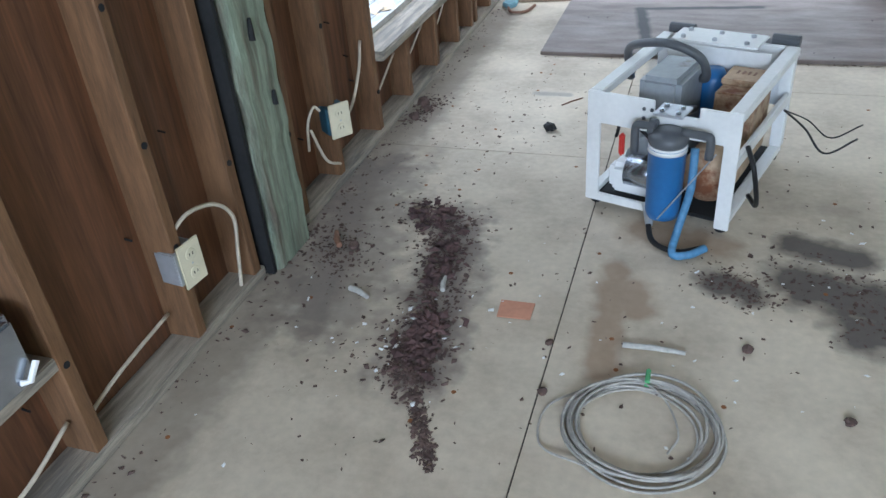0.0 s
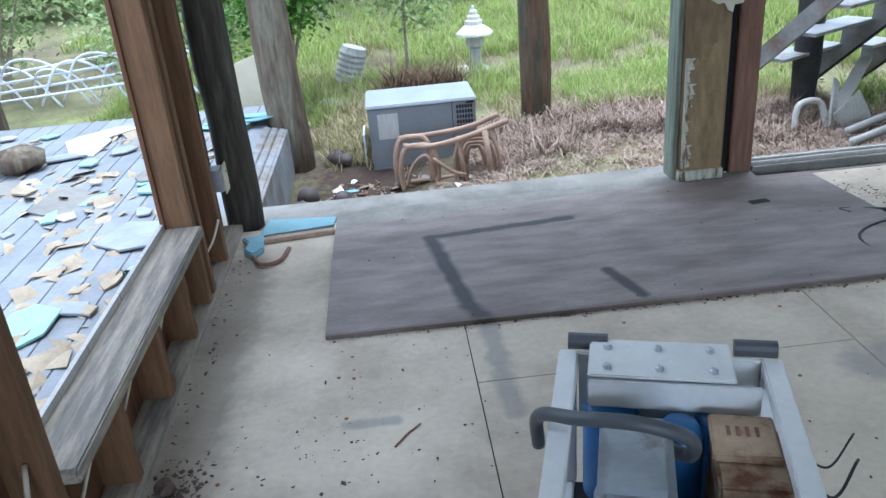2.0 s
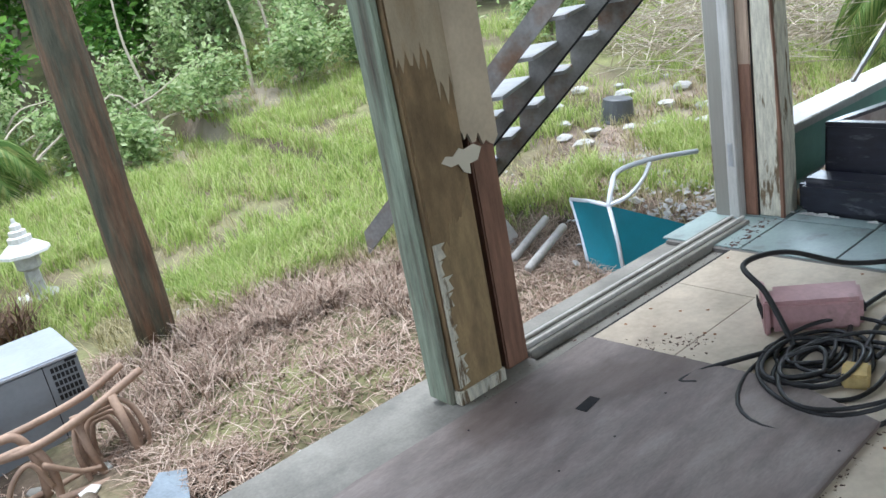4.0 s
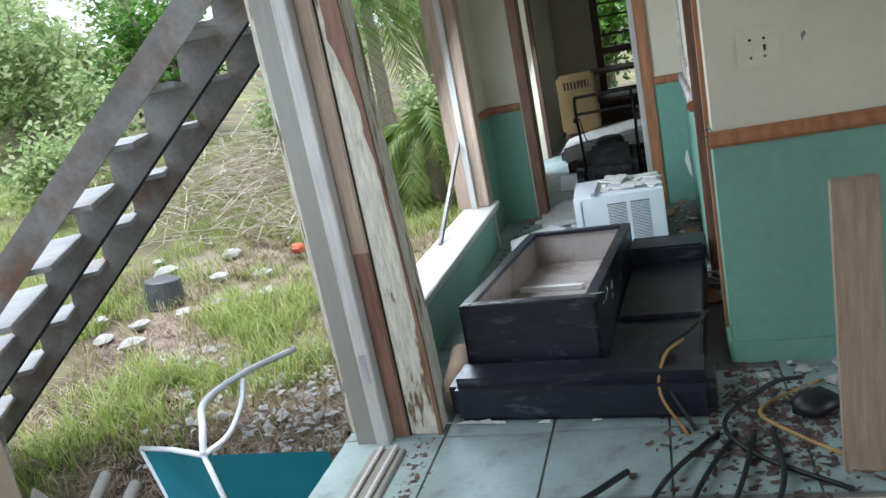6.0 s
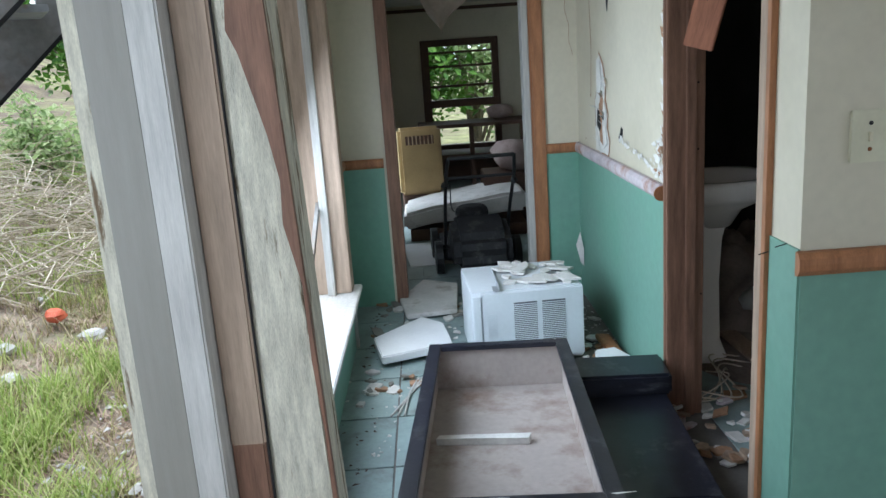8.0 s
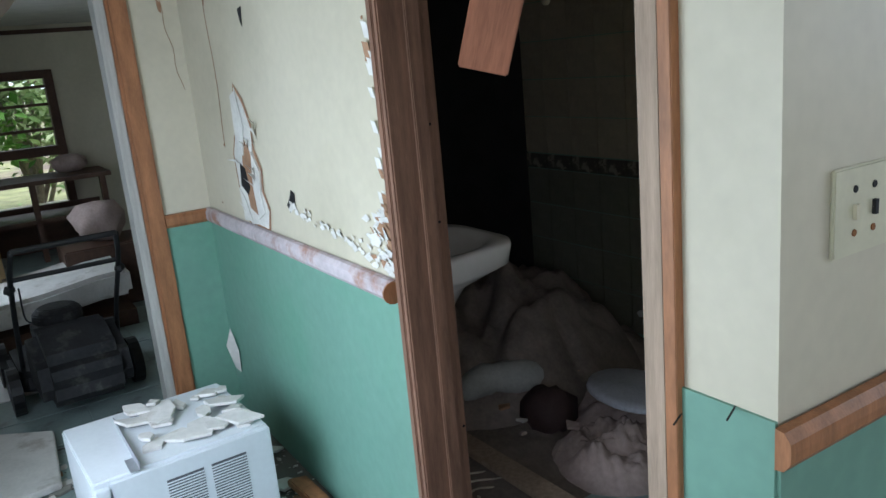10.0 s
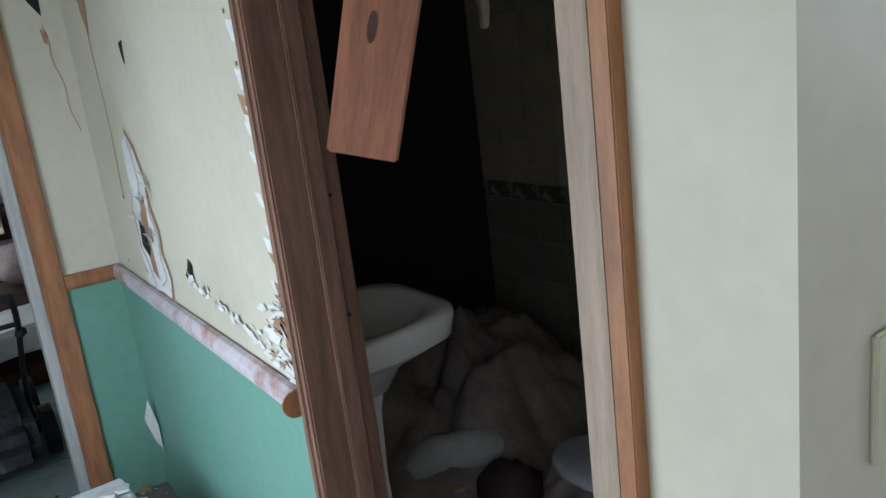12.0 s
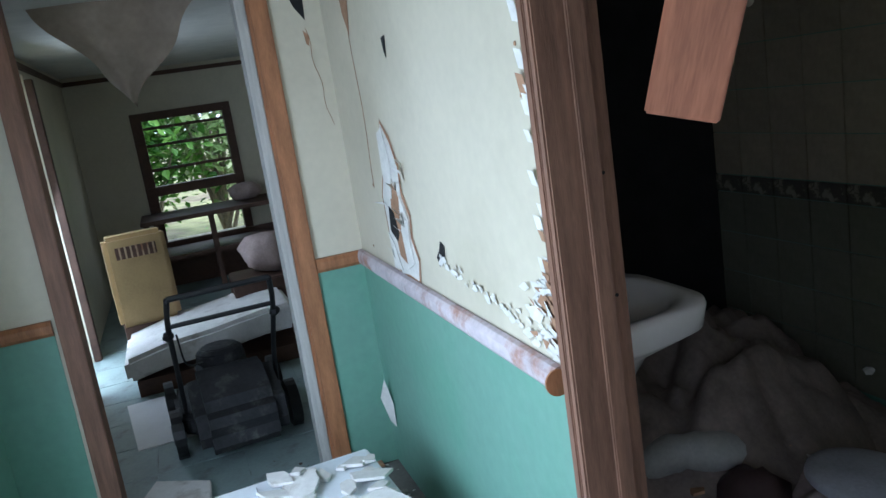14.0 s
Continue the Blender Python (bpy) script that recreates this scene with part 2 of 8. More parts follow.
def build_ground():
    m = Mesh()
    xs = [-400, -120, -40, -20, -12] + [-8 + 0.25 * i for i in range(89)] + [16, 20, 28, 50, 130, 400]
    ys = [-400, -100, -30, -10, 2, 4, 5] + [5.25 + 0.25 * i for i in range(68)] + [24, 30, 45, 90, 200, 400]
    m.v = [(x, y, lift(x, y) if (-14 < x < 18 and 5 <= y < 26) else (-0.6 if y < 5 else lift(max(-14, min(18, x)), min(y, 26)))) for y in ys for x in xs]
    n = len(xs)
    m.f = [(j * n + i, j * n + i + 1, (j + 1) * n + i + 1, (j + 1) * n + i) for j in range(len(ys) - 1) for i in range(n - 1)]
    ob = setting("ground", m, M_GROUND, "bare brown earth and weedy grass")
    ob.data.polygons.foreach_set("use_smooth", [True] * len(ob.data.polygons))


build_ground()

# slab and floors
setting("floor_slab", B(-1.42, 6.5, -3.2, 5.38, -0.75, -0.024), M_CONC, "weathered grey concrete slab edge")
setting("floor_slab_2", B(6.5, 12.4, 1.4, 5.6, -0.75, -0.024), M_CONC, "grey concrete slab")
setting("floor", B(-1.42, 2.58, -3.2, 5.02, -0.022, -0.006), M_MATTBLACK, "dark gap under the subfloor sheets")
setting("floor_2", B(2.58, 6.5, 1.9, 5.36, -0.022, -0.004), M_GROUT, "grey mortar bed under green tiles")
setting("floor_3", B(6.5, 12.4, 1.4, 5.6, -0.022, 0.0), M_TILE, "dirty pale tiled floor")
setting("ceiling", B(-1.5, 6.43, -3.3, 5.5, CEIL, CEIL + 0.12), M_CEIL, "plain boarded ceiling")
setting("ceiling_2", B(6.43, 12.4, 1.4, 5.6, 2.16, 2.30), M_CEIL, "stained white ceiling boards")


def wall_box(name, x0, x1, y0, y1, z0, z1, mat, label=""):
    return setting(name, B(x0, x1, y0, y1, z0, z1), mat, label)


# south side closes the room behind the camera
wall_box("wall_south", -1.42, -0.95, -3.3, -3.2, 0, CEIL, M_CREAM, "cream painted wall")
wall_box("wall_south_2", 1.9, 3.6, -3.3, -3.2, 0, CEIL, M_CREAM, "cream painted wall")
# east wall of the big room, with dado
wall_box("wall_east", 3.53, 3.62, -3.2, 3.71, 0, CEIL, M_CREAM, "cream painted wall above a green dado")
wall_box("wall_east_dado", 3.524, 3.53, -3.2, 3.83, 0, 0.92, M_GREEN, "green painted dado")
# hall south wall, with the bathroom doorway
wall_box("wall_hall_south", 3.53, 3.697, 3.71, 3.83, 0, CEIL, M_CREAM, "cream painted wall corner")
wall_box("wall_hall_south_2", 4.60, 6.49, 3.71, 3.83, 0, CEIL, M_CREAM, "cream painted wall, torn and cracked")
wall_box("wall_hall_south_3", 3.73, 4.60, 3.71, 3.83, 2.06, CEIL, M_CREAM, "cream wall over the doorway")
wall_box("wall_dado_2", 3.53, 3.697, 3.83, 3.836, 0, 0.965, M_GREEN, "green painted dado")
wall_box("wall_dado_3", 4.625, 6.37, 3.83, 3.836, 0.0, 0.915, M_GREEN, "green painted dado")
# hall end wall, doorway 4.06 to 5.02
wall_box("wall_hall_end", 6.37, 6.49, 3.83, 4.10, 0, CEIL, M_CREAM, "cream painted wall")
wall_box("wall_hall_end_2", 6.37, 6.49, 4.97, 5.29, 0, CEIL, M_CREAM, "cream painted wall")
wall_box("wall_hall_end_3", 6.37, 6.49, 4.10, 4.97, 2.1, CEIL, M_CREAM, "cream wall over the doorway")
wall_box("wall_dado_4", 6.364, 6.37, 3.836, 4.04, 0, 0.92, M_GREEN, "green painted dado")
wall_box("wall_dado_5", 6.364, 6.37, 5.03, 5.284, 0, 0.895, M_GREEN, "green painted dado")
# hall north wall with the glassless window
wall_box("wall_hall_north", 3.3, 5.65, 5.22, 5.36, 0, 0.33, M_GREEN, "green painted wall under the window")
wall_box("wall_hall_north_2", 5.65, 6.49, 5.29, 5.42, 0, CEIL, M_CREAM, "cream painted wall")
wall_box("wall_hall_north_3", 3.3, 5.65, 5.24, 5.38, 2.1, CEIL, M_CREAM, "cream wall over the window")
wall_box("wall_dado_6", 5.65, 6.364, 5.284, 5.29, 0, 0.895, M_GREEN, "green painted dado")
# bathroom
wall_box("wall_bath_south", 3.5, 6.5, 1.88, 2.0, 0, CEIL, M_GREEN, "dark green tiled bathroom wall")
wall_box("wall_bath_east", 6.40, 6.49, 2.0, 3.71, 0, CEIL, M_MATTBLACK, "plain black bathroom wall")
# end room
wall_box("wall_far_south", 6.49, 12.2, 2.3, 2.42, 0, 2.16, M_CREAM, "cream painted wall")
FX = 11.5
wall_box("wall_far_end", FX, FX + 0.12, 2.42, 3.86, 0, 2.16, M_CREAM, "dim cream wall")
wall_box("wall_far_end_2", FX, FX + 0.12, 4.72, 5.29, 0, 2.16, M_CREAM, "dim cream wall")
wall_box("wall_far_end_3", FX, FX + 0.12, 3.86, 4.72, 0, 0.45, M_CREAM, "dim cream wall")
wall_box("wall_far_end_4", FX, FX + 0.12, 3.86, 4.72, 1.66, 2.16, M_CREAM, "dim cream wall")
wall_box("wall_far_north", 6.49, 8.36, 5.29, 5.42, 0, 2.16, M_CREAM, "cream painted wall")
wall_box("wall_far_north_2", 9.2, FX + 0.12, 5.29, 5.42, 0, 2.16, M_CREAM, "cream painted wall")
wall_box("wall_far_north_3", 8.36, 9.2, 5.29, 5.42, 2.05, 2.16, M_CREAM, "cream painted wall")

# west stud wall
WX0, WX1 = -1.335, -1.24
wall_box("wall_west", WX0 - 0.015, WX0, -3.2, 1.79, 0, CEIL, M_SHEATH, "reddish bare sheathing boards")
wall_box("wall_west_2", WX0 - 0.015, WX0, 2.12, 2.86, 0, CEIL, M_SHEATH, "reddish bare sheathing boards")
wall_box("wall_west_3", WX0 - 0.015, WX0, 2.86, 4.2, -0.02, 0.325, M_SHEATH, "dark sheathing under the window")
wall_box("wall_west_4", WX0 - 0.015, WX0, 4.2, 5.05, 0, CEIL, M_SHEATH, "reddish bare sheathing boards")
wall_box("wall_west_5", WX0 - 0.015, WX0, 2.86, 4.2, 2.1, CEIL, M_SHEATH, "reddish sheathing over the window")
wall_box("wall_west_6", -1.42, -1.375, 1.74, 2.12, 0, CEIL, M_MATTBLACK, "black felt behind the post")


# ---- the big room: west stud wall ----
def stained(mat, strokes, colour, amount=0.8, rough_edge=0.5):
    """Soaks strokes (ax, ay, bx, by, radius) of a colour, stain or shade, into a floor's material, with ragged soft
    edges.
    """
    n, l = mat.node_tree.nodes, mat.node_tree.links
    b = n["Principled BSDF"]
    tc = n.new("ShaderNodeTexCoord")
    ns = n.new("ShaderNodeTexNoise")
    ns.inputs["Scale"].default_value, ns.inputs["Detail"].default_value = 14, 6
    l.new(tc.outputs["Object"], ns.inputs["Vector"])
    total = None

    def math_node(op, a, c=None):
        q = n.new("ShaderNodeMath")
        q.operation = op
        for i, s in enumerate((a, c)):
            if s is None:
                continue
            if isinstance(s, (int, float)):
                q.inputs[i].default_value = s
            else:
                l.new(s, q.inputs[i])
        return q.outputs[0]

    def vec(op, a, c):
        q = n.new("ShaderNodeVectorMath")
        q.operation = op
        for i, s in enumerate((a, c)):
            if isinstance(s, tuple):
                q.inputs[i].default_value = s
            elif isinstance(s, (int, float)):
                q.inputs["Scale"].default_value = s
            elif op == "SCALE" and i == 1:
                l.new(s, q.inputs["Scale"])
            else:
                l.new(s, q.inputs[i])
        return q.outputs["Value"] if op in ("DOT_PRODUCT", "LENGTH") else q.outputs[0]

    flat = vec("MULTIPLY", tc.outputs["Object"], (1.0, 1.0, 0.0))
    for ax, ay, bx, by, r in strokes:
        d = (bx - ax, by - ay, 0.0)
        ll = max(d[0] ** 2 + d[1] ** 2, 1e-6)
        pa = vec("SUBTRACT", flat, (ax, ay, 0.0))
        t = math_node("MULTIPLY", vec("DOT_PRODUCT", pa, d), 1 / ll)
        t = math_node("MAXIMUM", math_node("MINIMUM", t, 1.0), 0.0)
        dv = n.new("ShaderNodeVectorMath")
        dv.operation = "SCALE"
        dv.inputs[0].default_value = d
        l.new(t, dv.inputs["Scale"])
        dist = vec("LENGTH", vec("SUBTRACT", pa, dv.outputs[0]), (0.0, 0.0, 0.0))
        v = math_node("SUBTRACT", 1.0, math_node("DIVIDE", dist, r))
        v = math_node("ADD", v, math_node("MULTIPLY", math_node("SUBTRACT", ns.outputs[0], 0.55), 2 * rough_edge))
        v = math_node("MAXIMUM", math_node("MINIMUM", math_node("MULTIPLY", v, 1.8), 1.0), 0.0)
        total = v if total is None else math_node("MAXIMUM", total, v)
    mix = n.new("ShaderNodeMix")
    mix.data_type = "RGBA"
    l.new(math_node("MULTIPLY", total, amount), mix.inputs[0])
    l.new(b.inputs["Base Color"].links[0].from_socket, mix.inputs[6])
    mix.inputs[7].default_value = (*colour, 1)
    l.new(mix.outputs[2], b.inputs["Base Color"])


stained(M_FLOOR, [(-0.15, 1.6, -0.17, 2.06, 0.07), (-0.09, 1.88, -0.12, 1.98, 0.08), (-0.1, 2.3, 0.1, 2.25, 0.12)], (0.22, 0.12, 0.06), 0.55)
stained(M_FLOOR, [(0.36, 2.1, 0.6, 2.0, 0.16), (0.12, 2.06, 0.2, 2.02, 0.09), (0.5, 1.9, 0.75, 1.95, 0.14), (0.35, 2.3, 0.5, 2.25, 0.1)], (0.055, 0.045, 0.045), 0.85)
# along the west wall base: dirt, with the wall's shade painted into the floor colour
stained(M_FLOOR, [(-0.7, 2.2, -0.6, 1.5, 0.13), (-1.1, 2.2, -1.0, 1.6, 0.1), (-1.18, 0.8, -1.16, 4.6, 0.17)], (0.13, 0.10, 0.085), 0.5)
# wider dark tint, dirt and painted shade together, from the wall to the litter
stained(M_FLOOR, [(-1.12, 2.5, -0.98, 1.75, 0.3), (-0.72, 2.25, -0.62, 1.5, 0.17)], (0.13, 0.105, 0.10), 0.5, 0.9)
stained(M_FLOOR, [(-0.21, 3.9, -0.2, 3.37, 0.05), (-0.7, 3.4, -0.55, 3.4, 0.03), (0.9, 3.4, 1.8, 3.7, 0.12)], (0.22, 0.215, 0.22), 0.55)
stained(M_PLY, [(-0.36, 4.66, 0.28, 4.72, 0.035), (-0.36, 4.66, -0.26, 4.01, 0.045), (-0.26, 4.01, -0.22, 3.9, 0.05), (0.3, 4.17, 0.37, 3.95, 0.035)], (0.025, 0.026, 0.032), 0.9, 0.35)
stained(M_PLY, [(-0.8, 3.9, 1.5, 3.9, 0.02), (0.9, 4.9, 1.5, 4.6, 0.2)], (0.10, 0.07, 0.055), 0.5)

west = bpy.data.objects["wall_west"]
west["label"] = "unfinished wall of wooden studs and reddish boards"


def knotty(y, z0, z1, seed, w=0.04):
    """A stud with slightly eased, uneven edges and nail heads."""
    m = Mesh()
    n = 9
    rng = random.Random(seed)
    rows = []
    for i in range(n):
        z = z0 + (z1 - z0) * i / (n - 1)
        j = [rng.uniform(-0.0025, 0.0025) for _ in range(4)]
        rows.append([(WX0, y + j[0], z), (WX1 - 0.003, y + j[0], z), (WX1 + j[2], y + 0.003 + j[0], z), (WX1 + j[2], y + w - 0.003 + j[1], z), (WX1 - 0.003, y + w + j[1], z), (WX0, y + w + j[1], z)])
    pts = [p for r in rows for p in r]
    f = [(i * 6 + k, i * 6 + (k + 1) % 6, (i + 1) * 6 + (k + 1) % 6, (i + 1) * 6 + k) for i in range(n - 1) for k in range(6)]
    f += [tuple(range(5, -1, -1)), tuple(range((n - 1) * 6, n * 6))]
    m.poly(pts, f)
    return m


for k, y in enumerate((-2.6, -2.2, -1.8, -1.4, -1.0, -0.6, -0.2, 0.2, 0.62, 1.02, 1.45, 1.76)):
    part("stud", knotty(y, 0.038, CEIL, k), M_STUD, west)
for k, y in enumerate((2.12, 2.43, 2.835, 4.215, 4.30, 4.60)):
    part("stud", knotty(y, 0.038, CEIL if y != 2.835 else CEIL, 30 + k), M_STUD, west)
for k, y in enumerate((3.21, 3.60, 3.95)):
    part("cripple_stud", knotty(y, 0.038, 0.322, 50 + k), M_STUD, west)
part("sole_plate", B(WX0, WX1 + 0.004, -3.15, 1.82, 0.0, 0.038), M_STUD_Y, west, "dusty grey bottom plate", 0.004)
part("sole_plate", B(WX0, WX1 + 0.004, 2.13, 5.02, 0.0, 0.038), M_STUD_Y, west, "dusty grey bottom plate", 0.004)
part("blocking", B(WX0, WX1, 0.66, 1.02, 0.30, 0.335), M_STUD_Y, west, "horizontal wooden block", 0.003)
for k, (y0, y1) in enumerate(((-1.0, -0.2), (0.2, 1.02), (1.06, 1.45), (1.49, 1.755), (2.14, 2.43), (2.47, 2.83))):
    for i in range(6):
        rng = random.Random(k * 10 + i)
        yy, zz = rng.uniform(y0 + 0.05, y1 - 0.03), rng.uniform(0.2, 1.5)
        part("nail", Mesh().tube([(WX0 - 0.001, yy, zz), (WX0 + 0.022, yy, zz - 0.004)], 0.0028, 6), M_MATTBLACK, west)
for k, (y, z) in enumerate(((1.037, 0.30), (1.468, 0.33), (1.47, 0.62), (1.775, 0.42), (2.118, 0.35), (2.855, 0.2), (1.47, 0.95), (2.45, 0.6))):
    part("bored_hole", Mesh().tube([(WX1 - 0.004, y, z), (WX1 + 0.0035, y, z)], 0.009, 10), M_MATTBLACK, west)

sill = setting("window_1", B(-1.36, -1.205, 2.872, 4.215, 0.322, 0.362), M_STUD_Y, "glassless opening with a worn wooden sill", 0.005)
part("window_stop", B(-1.352, -1.338, 2.875, 4.21, 0.362, 0.385), M_WHITEWOOD, sill, "thin white edge strip")
part("header", B(-1.34, -1.24, 2.875, 4.213, 2.0, 2.1), M_STUD_Y, sill)


def old_post():
    """Square post with a ragged, rotted edge."""
    m, n = Mesh(), 40
    rng = random.Random(4)
    pts = []
    for i in range(n):
        z = CEIL * i / (n - 1)
        a = rng.uniform(-0.012, 0.012)
        c = rng.uniform(-0.004, 0.004)
        pts += [(-1.37, 1.862 + a, z), (-1.205 + c, 1.857 + a, z), (-1.195 + c, 1.875 + a * 0.6, z), (-1.195 + c, 2.05 + c, z), (-1.205, 2.063, z), (-1.37, 2.063, z)]
    f = [(i * 6 + k, i * 6 + (k + 1) % 6, (i + 1) * 6 + (k + 1) % 6, (i + 1) * 6 + k) for i in range(n - 1) for k in range(6)]
    f += [tuple(range(5, -1, -1)), tuple(range((n - 1) * 6, n * 6))]
    return m.poly(pts, f)


gp = thing("post", "weathered square post with flaking pale green paint", "post", mesh=old_post(), mat=M_GREENPOST, kind="structure")
part("felt_strip", B(-1.372, -1.212, 1.826, 1.842, 0.0, CEIL), M_MATTBLACK, gp, "black felt strip")
for z, y, s in ((0.75, 1.95, 0.03), (0.53, 2.0, 0.02), (0.98, 1.96, 0.025), (1.25, 2.02, 0.03)):
    part("knot_hole", Mesh().tube([(-1.2, y, z - s), (-1.192, y, z - s), (-1.191, y + 0.004, z + s)], [0.004, 0.011, 0.006], 8), M_MATTBLACK, gp)


def outlet(name, at, label, box_mat=None):
    """A duplex wall plate on its back box; local x points out of the wall."""
    root = thing(name, label, "outlet", at)
    part("cover_plate", B(0, 0.006, -0.042, 0.042, -0.066, 0.066), M_IVORY, root, bevel=0.003)
    for s in (-0.028, 0.028):
        part("socket", Mesh().lathe([(0.017, 0), (0.017, 0.003), (0.0155, 0.0035)], 16, pose(0.006, 0, s, 0, 90, 0)), M_IVORY, root)
        for y in (-0.006, 0.006):
            part("slot", B(0.0085, 0.0105, y - 0.001, y + 0.001, s - 0.003, s + 0.006), M_MATTBLACK, root)
    part("screw", Mesh().lathe([(0.003, 0), (0.003, 0.001)], 8, pose(0.006, 0, 0, 0, 90, 0)), M_METAL, root)
    if box_mat:
        part("back_box", B(-0.07, -0.001, -0.05, 0.035, -0.05, 0.05), box_mat, root, "blue plastic back box", 0.003)
    return root


M_IVORY = mk("ivory_plastic", (0.66, 0.60, 0.44), 0.4, 0.08, 8, 80, 0.02)
M_BLUEBOX = mk("blue_plastic", (0.03, 0.09, 0.13), 0.5, 0.15)
M_CABLE = mk("dirty_white_cable", (0.55, 0.48, 0.38), 0.5, 0.25, 12, 90, 0.05)
M_DARKCABLE = mk("black_rubber", (0.012, 0.012, 0.013), 0.45, 0.3, 12, 90, 0.05)
outlet("electrical_outlet", pose(-1.225, 1.49, 0.27, 0, 0, -8), "ivory duplex outlet on a bare wall stud", M_METAL)
outlet("electrical_outlet", pose(-1.212, 2.43, 0.265, 0, 0, -38), "ivory outlet on a loose blue box", M_BLUEBOX)
outlet("electrical_outlet", pose(-1.235, 4.85, 0.33, 0, 0, 0), "white wall plate between dark studs", M_METAL)


def cable(name, pts, r, label, mat=None, n=6):
    return thing(name, label, "cable", mesh=Mesh().tube(arc(pts), r, n), mat=mat or M_CABLE, smooth=True)


cable("cable", [(-1.25, 1.47, 0.36), (-1.24, 1.55, 0.385), (-1.235, 1.66, 0.35), (-1.235, 1.725, 0.27), (-1.245, 1.72, 0.16), (-1.25, 1.70, 0.04)], 0.006, "dirty white cable bowed over the outlet")
cable("cable", [(-1.30, 1.06, 0.08), (-1.29, 1.2, 0.12), (-1.30, 1.43, 0.13)], 0.006, "dirty white cable between two studs")
cable("cable", [(-1.31, 0.70, 0.05), (-1.27, 0.85, 0.10), (-1.28, 1.01, 0.14)], 0.006, "dirty white cable between two studs")
cable("cable", [(-1.26, 2.26, 0.22), (-1.235, 2.24, 0.33), (-1.22, 2.27, 0.38), (-1.21, 2.29, 0.36)], 0.005, "white cable looped beside a blue box")
cable("cable", [(-1.24, 2.26, 0.30), (-1.21, 2.28, 0.18), (-1.20, 2.36, 0.125)], 0.005, "white cable hanging from a blue box")
cable("cable", [(-1.25, 2.49, 0.20), (-1.24, 2.60, 0.25), (-1.25, 2.72, 0.34), (-1.28, 2.83, 0.42)], 0.006, "white cable running into a stud")
cable("cable", [(-1.30, 2.89, 0.10), (-1.29, 3.05, 0.19), (-1.30, 3.2, 0.24)], 0.005, "white cable under the window")
cable("cable", [(-1.30, 3.27, 0.12), (-1.29, 3.42, 0.20), (-1.30, 3.59, 0.25)], 0.005, "white cable under the window")
cable("cable", [(-1.30, 3.66, 0.13), (-1.29, 3.8, 0.2), (-1.30, 3.94, 0.26)], 0.005, "white cable under the window")
cable("cable", [(-1.27, 4.36, 0.16), (-1.24, 4.45, 0.2), (-1.22, 4.52, 0.26)], 0.005, "white cable poking out of the studs")

M_CHROME = mk("brushed_metal", (0.42, 0.45, 0.50), 0.25, 0.2, 8, 80, 0.05, metal=0.9)
gauge = thing("meter_box", "shiny metal box on a wooden block", "box", pose(-1.235, 0.86, 0.336, 0, 0, 0))
part("case", B(-0.09, 0.0, -0.14, 0.10, 0.0, 0.17), M_CHROME, gauge, "", 0.008)
part("lid", B(0.0, 0.02, -0.13, 0.09, 0.01, 0.16), M_CHROME, gauge, "", 0.006)
part("latch", Mesh().tube([(0.02, 0.05, 0.03), (0.035, 0.06, 0.03), (0.035, 0.09, 0.06)], 0.007, 8), M_WHITE, gauge)

# ---- corner post, middle post and the threshold ----
M_CORNER = mk("grey_brown_post", (0.05, 0.04, 0.03), 0.85, 0.35, 4, 25, 0.5, grain=VERT, second=(0.085, 0.088, 0.063), cover=0.57, sharp=0.15, cscale=1.0)
cp = thing("corner_post", "round dark grey-brown weathered wooden corner post", "post", mesh=Mesh().tube([(-1.235 + 0.006 * math.sin(i), 5.095 + 0.005 * math.cos(2.3 * i), 0.2 * i - 0.03) for i in range(13)], [0.088 + 0.004 * math.sin(1.7 * i) for i in range(13)], 14), mat=M_CORNER, kind="structure", smooth=True)

mp = thing("wall_post", "boxed post with peeling brown and white paint", "post", pose(0, 0, 0), kind="structure")
part("core", B(0.915, 1.13, 5.06, 5.22, 0.05, CEIL), M_PEEL2, mp, "", 0.008)
part("side_board", B(0.89, 0.913, 5.09, 5.22, 0.0, CEIL), M_GREENPOST, mp, "grey-green side board", 0.004)
part("foot", B(0.91, 1.135, 5.055, 5.225, 0.0, 0.055), M_PEEL, mp, "white flaking foot", 0.004)
part("inner_board", B(1.185, 1.30, 5.10, 5.20, 0.0, CEIL), M_JAMB, mp, "dark red-brown jamb board", 0.006)
part("cavity", B(1.13, 1.185, 5.14, 5.2, 0.0, CEIL), M_MATTBLACK, mp, "dark hollow")
rng = random.Random(8)
torn = [(0.0, 1.0), (0.0, 0.34)] + [(0.02 + 0.016 * i, 0.28 + 0.05 * rng.random() - 0.008 * i) for i in range(11)] + [(0.205, 0.25), (0.205, 1.45), (0.0, 1.45)]
part("torn_board", Mesh().prism([(x, z) for x, z in torn], 0.0, 0.012, pose(1.10, 5.092, 0.64, 90, 0, 0)), mk("torn_wallboard", (0.52, 0.43, 0.31), 0.8, 0.15, 5, 60, 0.2), mp, "torn beige wallboard")
part("torn_flap", Mesh().prism([(-0.02, 0.03), (0.015, 0.012), (0.045, 0.018), (0.06, -0.012), (0.085, -0.022), (0.09, 0.012), (0.125, 0.02), (0.15, 0.06), (0.12, 0.075), (0.075, 0.062), (0.06, 0.07), (0.03, 0.045), (0.0, 0.05)], 0.0, 0.004, pose(1.035, 5.052, 0.835, 76, 6, -6)), M_CREAM, mp, "curled cream paper flap")
